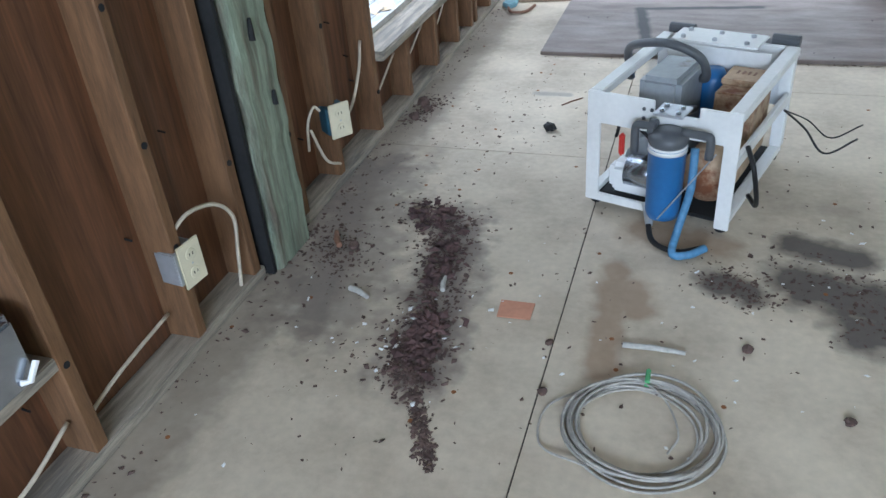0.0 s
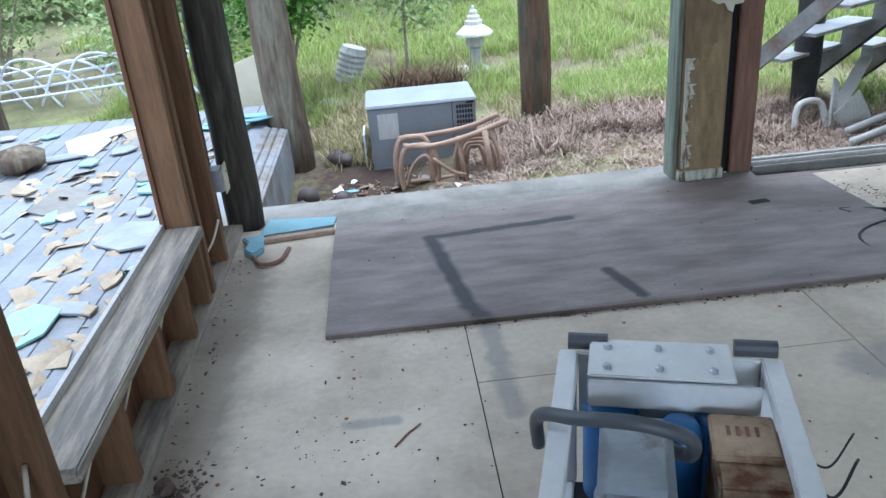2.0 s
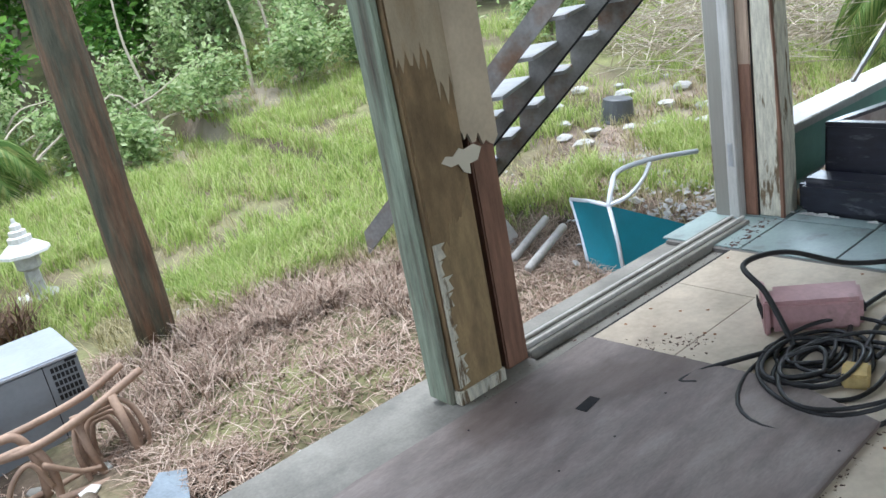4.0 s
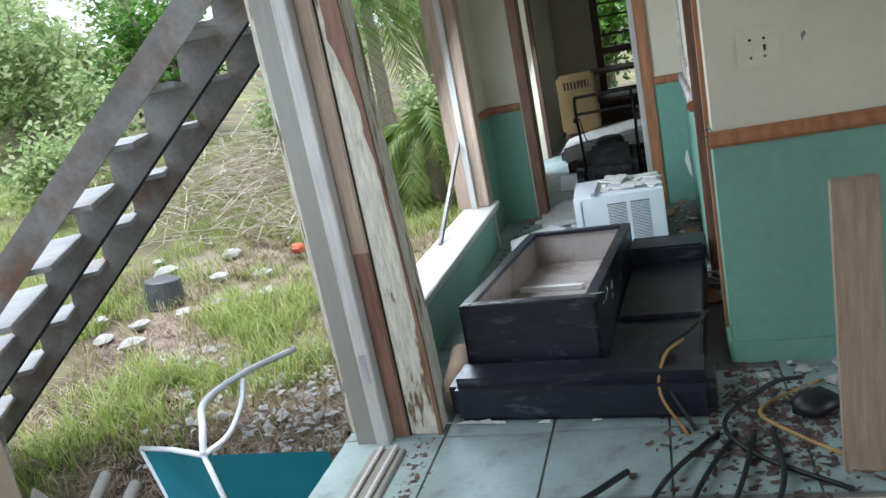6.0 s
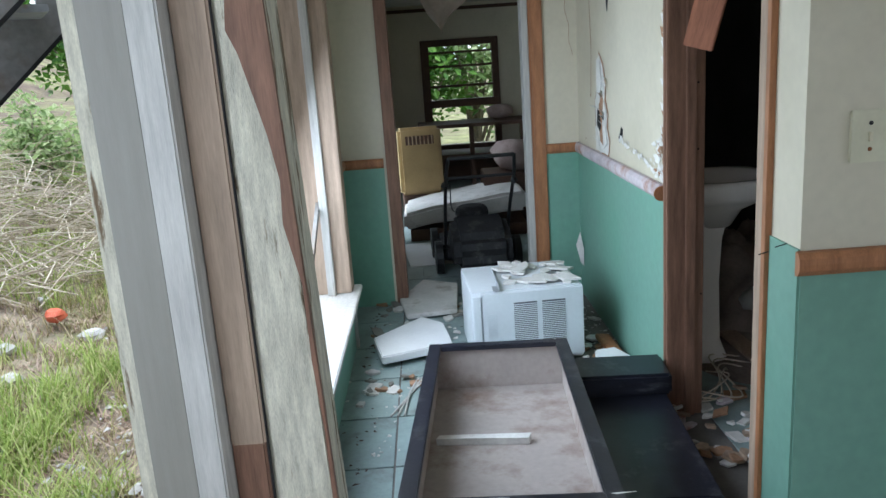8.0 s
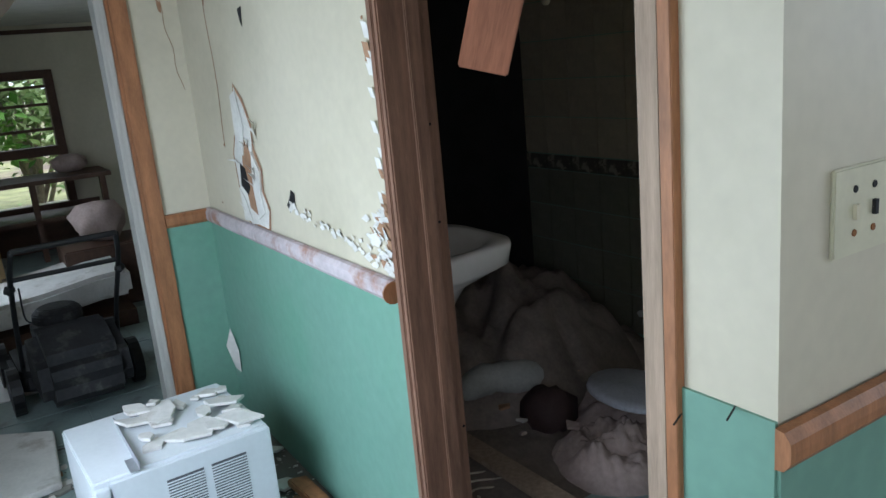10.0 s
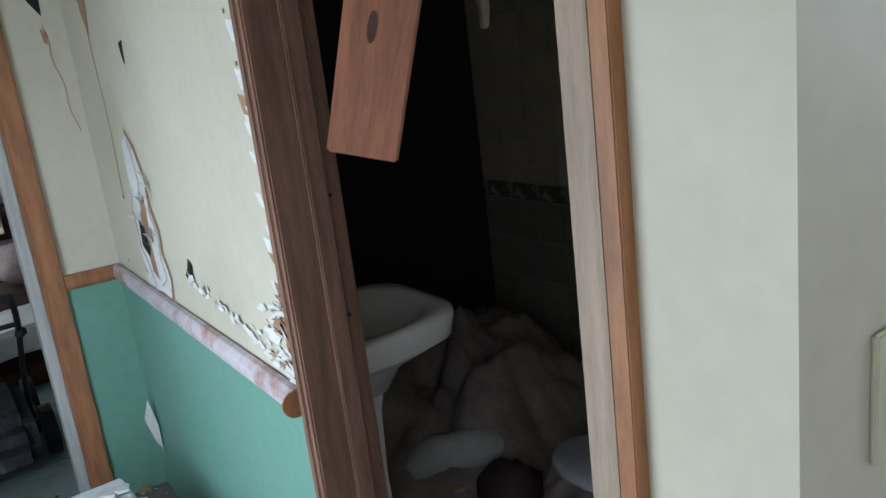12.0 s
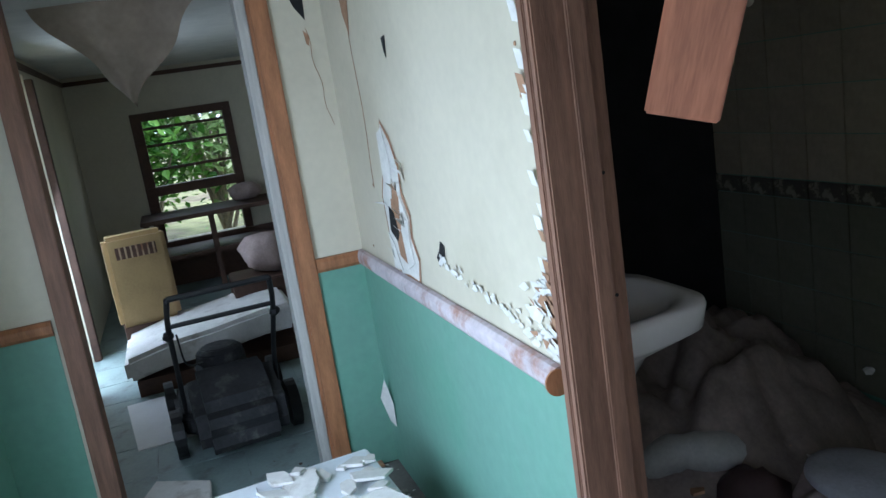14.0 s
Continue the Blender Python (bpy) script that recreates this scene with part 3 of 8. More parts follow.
M_TANP = mk("flaking_tan_paint", (0.40, 0.325, 0.22), 0.7, 0.2, 4, 40, 0.25, grain=(7, 7, 2.0), second=(0.27, 0.20, 0.12), cover=0.6, sharp=0.2, cscale=2)
ragged = [(0.917 + 0.0105 * i, 1.19 + 0.05 * math.sin(2.1 * i) * rng.random() - 0.11 * (i > 13) + 0.05 * rng.random()) for i in range(21)]
part("paint_patch", Mesh().prism(ragged + [(1.127, CEIL), (0.917, CEIL)], 0, 0.002, pose(0, 5.0598, 0, 90, 0, 0)), M_TANP, mp, "flaking tan paint")
low = [(0.93 + 0.012 * i, 0.50 + 0.09 * rng.random() + 0.015 * i) for i in range(16)]
part("paint_patch", Mesh().prism([(0.93, 0.056), (1.12, 0.056)] + low[::-1], 0, 0.0015, pose(0, 5.0598, 0, 90, 0, 0)), mk("worn_ochre_paint", (0.27, 0.19, 0.095), 0.6, 0.3, 4, 40, 0.25, grain=(7, 7, 2.0), second=(0.20, 0.135, 0.07), cover=0.58, sharp=0.2, cscale=2.5), mp, "worn ochre paint")
for k in range(9):
    z, w = 0.07 + 0.06 * k, 0.02 + 0.035 * rng.random()
    part("paint_flake", Mesh().prism([(0.917, z), (0.917 + w, z + 0.008), (0.917 + w * 0.7, z + 0.045), (0.917 + w * 1.1, z + 0.058), (0.917, z + 0.062)], 0, 0.0035, pose(0, 5.0598, 0, 90, 0, 0)), M_PEEL, mp, "white paint flake")
th = setting("threshold", B(1.31, 2.93, 5.10, 5.235, -0.024, 0.022), M_CONC, "grey door threshold", 0.004)
part("track", B(1.31, 2.93, 5.125, 5.14, 0.022, 0.042), M_WHITEWOOD, th, "white painted door track", 0.003)
part("track", B(1.31, 2.93, 5.185, 5.20, 0.022, 0.038), M_WHITEWOOD, th, "white painted door track", 0.003)

# ---- east end of the opening: jamb and peeling post ----
ep = thing("door_post", "door jamb and post with peeling cream paint", "post", pose(0, 0.03, 0), kind="structure")
part("white_jamb", B(3.0, 3.12, 5.215, 5.30, 0.0, CEIL), mk("grey_beige_paint", (0.25, 0.235, 0.205), 0.55, 0.08, 4, 40, 0.1, grain=VERT), ep, "grey-white painted jamb", 0.004)
part("stop", B(2.985, 3.1, 5.158, 5.214, 0.0, CEIL), M_WHITEWOOD, ep, "white stop strip", 0.004)
part("strike_plate", B(2.982, 2.9855, 5.175, 5.20, 0.28, 0.40), M_METAL, ep, "small metal strike plate")
part("raw_wood", B(3.044, 3.1, 5.088, 5.157, 0.78, CEIL), M_LIGHTWOOD, ep, "bare split wood", 0.005)
part("raw_wood_low", B(3.046, 3.1, 5.09, 5.157, 0.0, 0.79), M_JAMB, ep, "dark brown lower strip", 0.005)
part("peeling_board", Mesh().prism([(-5.086, 0.0), (-4.955, 0.0), (-4.955, 0.4), (-5.02, CEIL), (-5.086, CEIL)], 0.0, 0.145, pose(3.20, 0, 0, 90, 0, -90)), M_PEEL, ep, "peeling cream board", 0.008)
part("torn_edge", Mesh().prism([(0.0, 0.0), (0.016, 0.0), (0.016, 0.4), (-0.055, CEIL)] + [(0.016 - 0.036 * (z - 0.4) - w - 0.012 * rng.random(), z) for z, w in [(CEIL - 0.01 - 0.06 * i, 0.062) for i in range(14)] + [(1.57, 0.07), (1.53, 0.05), (1.49, 0.044), (1.44, 0.028), (1.38, 0.02), (1.3, 0.008), (1.22, 0.012), (1.1, 0.004), (0.95, 0.009), (0.8, 0.003), (0.6, 0.006)]] + [(0.002, 0.4)], 0.0, 0.02, pose(3.068, 4.968, 0, 90, 0, -90)), M_JAMB, ep, "dark brown torn wood edge")
part("crack", B(3.05, 3.0575, 5.085, 5.0885, 0.0, CEIL), M_MATTBLACK, ep, "dark split between boards")
part("back_board", B(3.10, 3.30, 5.09, 5.37, 0.0, CEIL), M_PEEL, ep, "", 0.004)

# ---- floor coverings ----
hole = [(1.10, 4.645), (1.19, 4.66), (1.185, 4.70), (1.095, 4.69)]
ply = thing("plywood_sheet", "grey-brown plywood sheet with black spray marks", "plywood", mesh=Mesh().prism([(-0.785, 3.90), (0.3, 3.893), (1.52, 3.905), (1.60, 4.2), (1.535, 4.985), (0.4, 5.0), (-0.79, 4.88)], 0.0015, 0.019), mat=M_PLY, bevel=0.002)
part("hole", Mesh().prism(hole, 0.0195, 0.0205), M_MATTBLACK, ply, "dark rectangular cut-out")
for i in range(16):
    x, y = rng.uniform(-0.7, 1.4), rng.choice((3.93, 3.96, 4.0, 4.9, 4.5))
    part("screw", Mesh().lathe([(0.004, 0), (0.004, 0.0012)], 6, pose(x, y + rng.uniform(-0.02, 0.02), 0.019)), M_MATTBLACK, ply)

M_FOAM = mk("blue_foam_board", (0.22, 0.38, 0.44), 0.8, 0.15, 8, 60, 0.2)
thing("foam_board", "thin pale blue foam strip on concrete", "foam board", mesh=Mesh().prism([(-1.15, 4.90), (-0.80, 4.95), (-0.79, 5.05), (-1.12, 5.10)], 0.002, 0.012), mat=M_FOAM, bevel=0.002)
thing("foam_scrap", "crumpled pale blue foam scrap by a post", "foam board", mesh=Mesh().prism([(-1.22, 4.86), (-1.12, 4.88), (-1.10, 4.72), (-1.14, 4.66), (-1.19, 4.72), (-1.18, 4.80)], 0.002, 0.03), mat=M_FOAM, bevel=0.006)
thing("wood_scrap", "split bare wooden lath on the floor", "wood", mesh=Mesh().prism([(-1.12, 4.82), (-0.79, 4.86), (-0.79, 4.895), (-0.95, 4.88), (-1.1, 4.87)], 0.002, 0.022), mat=M_LIGHTWOOD, bevel=0.003)
cable("strap", [(-1.15, 4.70, 0.012), (-1.10, 4.58, 0.014), (-1.02, 4.60, 0.012), (-0.99, 4.73, 0.012)], 0.009, "curved brown strap on the floor", M_JAMB)


# ---- coil of cable ----
def coil(name, cx, cy, r, loops, thick, seed, label, mat, zstep=0.006, squash=0.95, wob=0.02):
    root = thing(name, label, "cable coil", pose(cx, cy, 0.0))
    rg = random.Random(seed)
    for k in range(loops):
        rr, ox, oy = r * rg.uniform(0.9, 1.04), rg.uniform(-wob, wob), rg.uniform(-wob, wob)
        z = thick + zstep * (k % 5) + 0.001
        pts = []
        ph = rg.uniform(0, 6)
        for i in range(40):
            a = 2 * math.pi * i / 39
            q = rr * (1 + 0.03 * math.sin(2 * a + ph) + 0.015 * math.sin(3 * a + ph * 2))
            pts.append((ox + q * math.cos(a), oy + squash * q * math.sin(a), z + 0.004 * math.sin(a * 2 + ph)))
        part("loop", Mesh().tube(pts, thick, 6, False), mat, root, smooth=True)
    return root


M_WIRE = mk("grey_coax", (0.36, 0.34, 0.31), 0.45, 0.35, 10, 80, 0.05, second=(0.14, 0.12, 0.10), cover=0.6)
c1 = coil("cable_coil", -0.04, 1.42, 0.165, 11, 0.0038, 2, "loose coil of grey cable on the floor", M_WIRE, 0.004)
part("tie", B(0.0, 0.012, 0.14, 0.19, 0.001, 0.03), mk("green_tape", (0.10, 0.33, 0.14), 0.5), c1, "green tape tie", 0.003)
part("loose_end", Mesh().tube(arc([(-0.14, 0.1, 0.01), (-0.22, 0.02, 0.006), (-0.21, -0.10, 0.006), (-0.10, -0.15, 0.02)]), 0.003, 6), M_WIRE, c1)
part("loose_end", Mesh().tube(arc([(-0.02, 0.16, 0.02), (0.05, 0.1, 0.02), (0.09, 0.0, 0.012), (0.07, -0.06, 0.006)]), 0.0025, 6), M_WIRE, c1)

# ---- small litter on the floor ----
M_LITTER = mk("rotten_leaf_litter", (0.10, 0.065, 0.055), 0.9, 0.5, 20, 90, 0.3)
M_RED = mk("terracotta_card", (0.52, 0.25, 0.16), 0.8, 0.15)


def flakes(name, label, category, spots, count, size, mat, seed, z=0.0, flat=0.35, kind="stuff"):
    """Many small bent flakes strewn over spots (x0, y0, x1, y1, spread)."""
    rg = random.Random(seed)
    m = Mesh()
    for _ in range(count):
        x0, y0, x1, y1, sp = rg.choice(spots)
        t = rg.random()
        x, y = x0 + (x1 - x0) * t + rg.gauss(0, sp), y0 + (y1 - y0) * t + rg.gauss(0, sp)
        s = size * rg.uniform(0.35, 1.5) * (0.6 + rg.random())
        q = pose(x, y, z + s * flat * 0.6, rg.uniform(-25, 25), rg.uniform(-25, 25), rg.uniform(0, 360))
        a, b = s, s * rg.uniform(0.3, 0.9)
        m.poly([(-a, -b, 0), (a * rg.uniform(0.5, 1), -b * 0.7, 0), (a, b * 0.8, 0), (-a * 0.6, b, 0), (0, 0, s * flat)], [(0, 1, 4), (1, 2, 4), (2, 3, 4), (3, 0, 4), (3, 2, 1, 0)], q)
    return thing(name, label, category, mesh=m, mat=mat, kind=kind)


flakes("leaf_litter", "dark rotten leaf litter strewn on plywood", "litter", [(-0.74, 2.15, -0.68, 1.85, 0.045), (-0.68, 1.85, -0.62, 1.5, 0.05), (-0.68, 1.62, -0.62, 1.45, 0.045), (-0.66, 1.6, -0.6, 1.45, 0.03), (-0.85, 2.3, -0.7, 2.15, 0.06), (-0.6, 1.42, -0.48, 1.2, 0.012)], 2600, 0.0052, M_LITTER, 1)
flakes("leaf_litter", "scattered dark crumbs on the floor", "litter", [(-1.1, 2.6, -0.8, 1.3, 0.15), (-0.4, 1.4, 0.6, 3.0, 0.35), (-0.9, 2.6, -0.6, 3.6, 0.2)], 700, 0.0042, M_LITTER, 2)
flakes("leaf_litter", "dark dirt crumbs along the wall", "litter", [(-1.2, 0.9, -1.2, 4.7, 0.03), (-1.18, 2.1, -1.0, 1.9, 0.06), (-1.18, 3.0, -1.12, 3.3, 0.04)], 900, 0.005, M_LITTER, 3)
flakes("leaf_litter", "clumped rotten purplish leaves on plywood", "litter", [(-0.72, 2.12, -0.68, 1.9, 0.03), (-0.67, 1.8, -0.63, 1.52, 0.035), (-0.66, 1.66, -0.63, 1.55, 0.03), (-0.86, 2.3, -0.76, 2.2, 0.05)], 420, 0.011, mk("rotten_purple_leaf", (0.085, 0.048, 0.045), 0.85, 0.5, 20, 90, 0.3), 41, 0.004, 0.5)
flakes("paint_chips", "pale paint chips on the floor", "litter", [(-0.75, 1.75, -0.6, 1.5, 0.1), (-1.1, 1.2, 0.4, 2.2, 0.3), (0.3, 1.6, 0.9, 2.4, 0.2)], 130, 0.006, M_WHITE, 4)
flakes("leaf_litter", "dark oily crumbs beside a machine", "litter", [(0.3, 2.2, 0.6, 2.0, 0.07), (0.1, 2.1, 0.25, 2.0, 0.05), (0.5, 1.9, 0.8, 2.0, 0.08)], 600, 0.005, M_LITTER, 5)
flakes("leaf_litter", "dark dirt along the plywood edge", "litter", [(-0.8, 3.89, 1.5, 3.89, 0.008), (-0.3, 3.885, 1.2, 3.885, 0.012), (1.55, 4.0, 1.56, 4.9, 0.02)], 420, 0.0038, M_LITTER, 14)
flakes("leaf_litter", "dirt along the threshold and plywood", "litter", [(1.4, 5.05, 2.9, 5.07, 0.02), (1.5, 4.9, 1.75, 4.6, 0.03), (1.3, 5.08, 0.9, 5.03, 0.02)], 420, 0.004, M_LITTER, 6)
thing("black_clod", "small black crumpled clod on plywood", "debris", pose(-0.56, 3.01, 0), Mesh().rock((0, 0, 0.018), 0.028, 5), M_MATTBLACK)
for k, (x, y, r) in enumerate(((-1.17, 3.05, 0.025), (-1.14, 3.14, 0.02), (-1.18, 3.2, 0.03), (-0.28, 1.49, 0.014), (-0.3, 1.68, 0.012), (0.2, 1.76, 0.016), (-1.02, 2.02, 0.02), (0.42, 1.55, 0.014))):
    thing("clod", "small dark dirt clod on the floor", "debris", pose(x, y, 0), Mesh().rock((0, 0, r * 0.6), r, 20 + k), M_LITTER, group="dirt clods")
thing("card_square", "square terracotta card lying on plywood", "card", pose(-0.42, 1.805, 0, 0, 0, 4), Mesh().prism([(-0.05, -0.038), (0.045, -0.04), (0.05, 0.035), (-0.05, 0.04)], 0.001, 0.004), M_RED)
for k, (x, y, a, l_, r) in enumerate(((-0.03, 1.71, 0, 0.16, 0.008), (-0.66, 1.88, 100, 0.07, 0.008), (-0.9, 1.78, -25, 0.08, 0.009), (-1.09, 2.05, 120, 0.09, 0.011), (-0.1, 2.9, 60, 0.1, 0.003), (-0.52, 3.32, 50, 0.12, 0.003))):
    thing("stick", "short pale broken stick on the floor", "stick", pose(x, y, 0.0, 0, 0, a), Mesh().tube([(-l_ / 2, 0, r), (0, 0.004, r * 1.1), (l_ / 2, 0, r)], [r, r, r * 0.7], 7), M_WHITEWOOD if k < 3 else M_JAMB, group="broken sticks")


# ---- machine in a white frame ----
M_FRAME = mk("white_powder_coat", (0.74, 0.74, 0.73), 0.4, 0.08, 6, 60, 0.04, second=(0.42, 0.30, 0.2), cover=0.72, sharp=0.05, cscale=8)
M_BLUE = mk("blue_housing", (0.03, 0.13, 0.33), 0.35, 0.12, 5, 60, 0.03)
M_GREYP = mk("grey_plastic", (0.09, 0.095, 0.105), 0.45, 0.15, 6, 60, 0.03)
M_RUST = mk("rusty_tan_metal", (0.40, 0.29, 0.19), 0.75, 0.25, 6, 50, 0.2, second=(0.17, 0.065, 0.03), cover=0.56, sharp=0.15, cscale=9)
M_MOTOR = mk("grey_motor_case", (0.30, 0.32, 0.34), 0.4, 0.15, 6, 60, 0.05, second=(0.17, 0.15, 0.13), cover=0.65, cscale=7)
M_REDP = mk("red_plastic", (0.55, 0.05, 0.04), 0.4)


def machine():
    W, D, H = MACH
    root = thing("water_maker", "white steel-framed pump machine with a blue filter", "machine", pose(*MACH_AT))
    P = lambda name, mesh, mat, label="", bevel=0.004, smooth=False: part(name, mesh, mat, root, label, bevel, smooth)
    P("front_panel", Mesh().prism([(0, 0), (0.23, 0), (0.23, 0.03), (0.045, 0.03), (0.045, 0.285), (0.44, 0.285), (0.44, 0), (W, 0), (W, H), (0.36, H), (0.36, H - 0.035), (0.22, H - 0.035), (0.22, H), (0, H)], 0, 0.012, pose(0, 0.012, 0, 90, 0, 0)), M_FRAME, "white front panel", 0.0025)
    for x in (0, W - 0.045):
        P("top_rail", B(x, x + 0.045, 0.012, D, H - 0.03, H), M_FRAME)
        P("bottom_rail", B(x, x + 0.035, 0.012, D, 0, 0.03), M_FRAME)
        P("back_post", B(x, x + 0.04, D - 0.04, D, 0.03, H - 0.03), M_FRAME)
    P("side_rail", B(W - 0.02, W - 0.002, 0.012, D - 0.04, H * 0.52, H * 0.62), M_FRAME)
    P("back_panel", B(0.045, W - 0.045, D - 0.014, D, H * 0.45, H), M_FRAME)
    P("base_pan", B(0.03, W - 0.03, 0.03, D - 0.02, 0.005, 0.018), M_MATTBLACK)
    for x, y in ((0.03, 0.03), (W - 0.03, 0.03), (0.03, D - 0.04), (W - 0.03, D - 0.04)):
        P("foot", Mesh().lathe([(0.016, -0.02), (0.018, -0.015), (0.018, 0.0)], 12, pose(x, y, 0)), M_MATTBLACK)
    # mounting plate at the back
    plate = P("mounting_plate", B(0.07, W - 0.11, D - 0.13, D + 0.02, H + 0.012, H + 0.02), M_FRAME, "rust-spotted white plate")
    for i in range(3):
        for j in range(2):
            part("bolt", Mesh().lathe([(0.009, 0), (0.009, 0.008), (0.006, 0.011)], 6, pose(0.11 + 0.11 * i, D - 0.1 + 0.08 * j, H + 0.02)), M_METAL, plate)
    P("plate_skirt", B(0.07, W - 0.06, D - 0.135, D - 0.128, H - 0.06, H + 0.012), M_FRAME)
    # two black caps of the tanks behind
    for x in (0.05, W - 0.07):
        P("filter_cap", Mesh().tube([(x - 0.03, D + 0.02, H + 0.01), (x + 0.06, D + 0.02, H + 0.01)], 0.02, 12), M_GREYP, "black pipe fitting", 0)
        P("blue_tank", Mesh().lathe([(0.05, 0), (0.062, 0.02), (0.062, 0.24), (0.05, 0.27)], 20, pose(0.12 if x < 0.2 else 0.36, D - 0.09, 0.05)), M_BLUE, "blue filter housing", 0, True)
    P("blue_tank", Mesh().lathe([(0.04, 0), (0.05, 0.02), (0.05, 0.27), (0.035, 0.3)], 20, pose(0.26, D - 0.2, 0.05)), M_BLUE, "blue filter housing", 0, True)
    # motor and pump
    P("motor_case", B(0.10, 0.24, 0.16, 0.40, 0.14, H + 0.005), M_MOTOR, "grey motor housing", 0.018)
    P("motor_body", Mesh().tube([(0.17, 0.12, 0.11), (0.17, 0.46, 0.11)], 0.085, 20), M_MOTOR, "", 0, True)
    P("pump_head", Mesh().tube([(0.12, 0.08, 0.10), (0.25, 0.08, 0.10)], 0.055, 16), M_CHROME, "", 0, True)
    P("control_box", B(0.32, 0.45, 0.26, 0.45, 0.1, H - 0.05), M_RUST, "rusty tan control box", 0.006)
    P("control_lid", B(0.315, 0.44, 0.33, 0.46, H - 0.05, H - 0.03), M_RUST, "rust-edged lid with faded print", 0.004)
    for k in range(4):
        P("print_bar", B(0.345 + 0.018 * k, 0.353 + 0.018 * k, 0.39, 0.42, H - 0.03, H - 0.0293), M_JAMB, "", 0)
    P("drum", Mesh().tube([(0.38, 0.06, 0.14), (0.38, 0.24, 0.14)], 0.085, 20), M_RUST, "rusty round drum", 0, True)
    P("white_tank", B(0.06, 0.24, 0.04, 0.12, 0.02, 0.13), M_WHITE, "grimy white tank", 0.02)
    # hoses
    P("hose", Mesh().tube(arc([(-0.03, 0.42, 0.28), (-0.02, 0.36, 0.40), (0.06, 0.28, 0.46), (0.17, 0.25, 0.48), (0.26, 0.27, 0.44), (0.27, 0.32, 0.36), (0.22, 0.38, 0.33)]), 0.0145, 12), M_GREYP, "thick grey hose arched over the motor", 0, True)
    P("hose", Mesh().tube(arc([(0.28, 0.2, 0.3), (0.27, 0.12, 0.3), (0.25, 0.2, 0.15), (0.3, 0.28, 0.12)]), 0.012, 10), M_DARKCABLE, "black hose", 0, True)
    P("hose", Mesh().tube(arc([(0.06, 0.1, 0.2), (0.1, 0.07, 0.28), (0.2, 0.08, 0.2), (0.14, 0.06, 0.12)]), 0.006, 8), M_DARKCABLE, "", 0, True)
    P("cable", Mesh().tube(arc([(W + 0.0, 0.1, 0.25), (W + 0.04, 0.05, 0.2), (W + 0.05, 0.1, 0.06), (W + 0.0, 0.2, 0.03)]), 0.008, 8), M_DARKCABLE, "black side cable", 0, True)
    P("cable", Mesh().tube(arc([(W, D - 0.1, 0.2), (W + 0.06, D, 0.1), (W + 0.14, D - 0.02, 0.03), (W + 0.22, D + 0.1, 0.05)]), 0.004, 6), M_DARKCABLE, "thin black wire", 0, True)
    P("cable", Mesh().tube(arc([(W, D - 0.1, 0.2), (W + 0.06, D + 0.03, 0.12), (W + 0.14, D + 0.05, 0.06), (W + 0.22, D + 0.16, 0.08)]), 0.003, 6), M_DARKCABLE, "thin black wire", 0, True)
    P("valve", Mesh().tube([(0.0, 0.08, 0.18), (-0.03, 0.08, 0.18)], 0.015, 10), M_GREYP, "black side valve", 0)
    P("valve", Mesh().tube([(0.0, 0.08, 0.28), (-0.03, 0.08, 0.28)], 0.017, 10), M_GREYP, "black side valve", 0)
    P("brass_pipe", Mesh().tube([(-0.022, 0.08, 0.18), (-0.022, 0.08, 0.28)], 0.01, 8), mk("brass", (0.42, 0.26, 0.06), 0.4, metal=0.7), "", 0)
    # front filter
    bracket = P("bracket_plate", Mesh().box(0.245, 0.335, -0.075, 0.015, H - 0.012, H - 0.004), M_METAL, "bolted white bracket plate", 0.002)
    for x in (0.265, 0.315):
        for y in (-0.055, -0.015):
            part("bolt", Mesh().lathe([(0.008, 0), (0.008, 0.006), (0.005, 0.009)], 6, pose(x, y, H - 0.004)), M_CHROME, bracket)
    for x in (0.19, 0.215):
        for z in (H - 0.03, H - 0.06):
            P("panel_bolt", Mesh().lathe([(0.006, 0), (0.006, 0.004)], 8, pose(x, 0, z, 90, 0, 0)), M_GREYP, "", 0)
    P("filter_head", Mesh().lathe([(0.054, 0.0), (0.06, 0.01), (0.06, 0.028), (0.045, 0.042), (0.02, 0.047)], 24, pose(0.29, -0.05, 0.285)), M_GREYP, "black ribbed filter cap", 0, True)
    P("filter_bowl", Mesh().lathe([(0.03, 0.0), (0.05, 0.006), (0.054, 0.03), (0.057, 0.24), (0.06, 0.245)], 24, pose(0.29, -0.05, 0.035)), M_BLUE, "translucent blue filter bowl", 0, True)
    P("filter_ring", Mesh().lathe([(0.059, 0), (0.059, 0.02)], 24, pose(0.29, -0.05, 0.265)), M_FRAME, "", 0, True)
    P("pipe", Mesh().tube(arc([(0.185, -0.05, 0.235), (0.185, -0.05, 0.315), (0.20, -0.05, 0.33), (0.25, -0.05, 0.33)], 5), 0.013, 12), M_GREYP, "grey pipe elbow", 0, True)
    P("pipe", Mesh().tube(arc([(0.33, -0.05, 0.33), (0.40, -0.05, 0.33), (0.415, -0.05, 0.32), (0.415, -0.05, 0.26)], 5), 0.013, 12), M_GREYP, "grey pipe elbow", 0, True)
    P("collar", Mesh().tube([(0.23, -0.05, 0.33), (0.25, -0.05, 0.33)], 0.026, 12), M_GREYP, "", 0)
    P("valve_handle", B(0.135, 0.152, -0.06, -0.04, 0.215, 0.29), M_REDP, "red valve handle", 0.006)
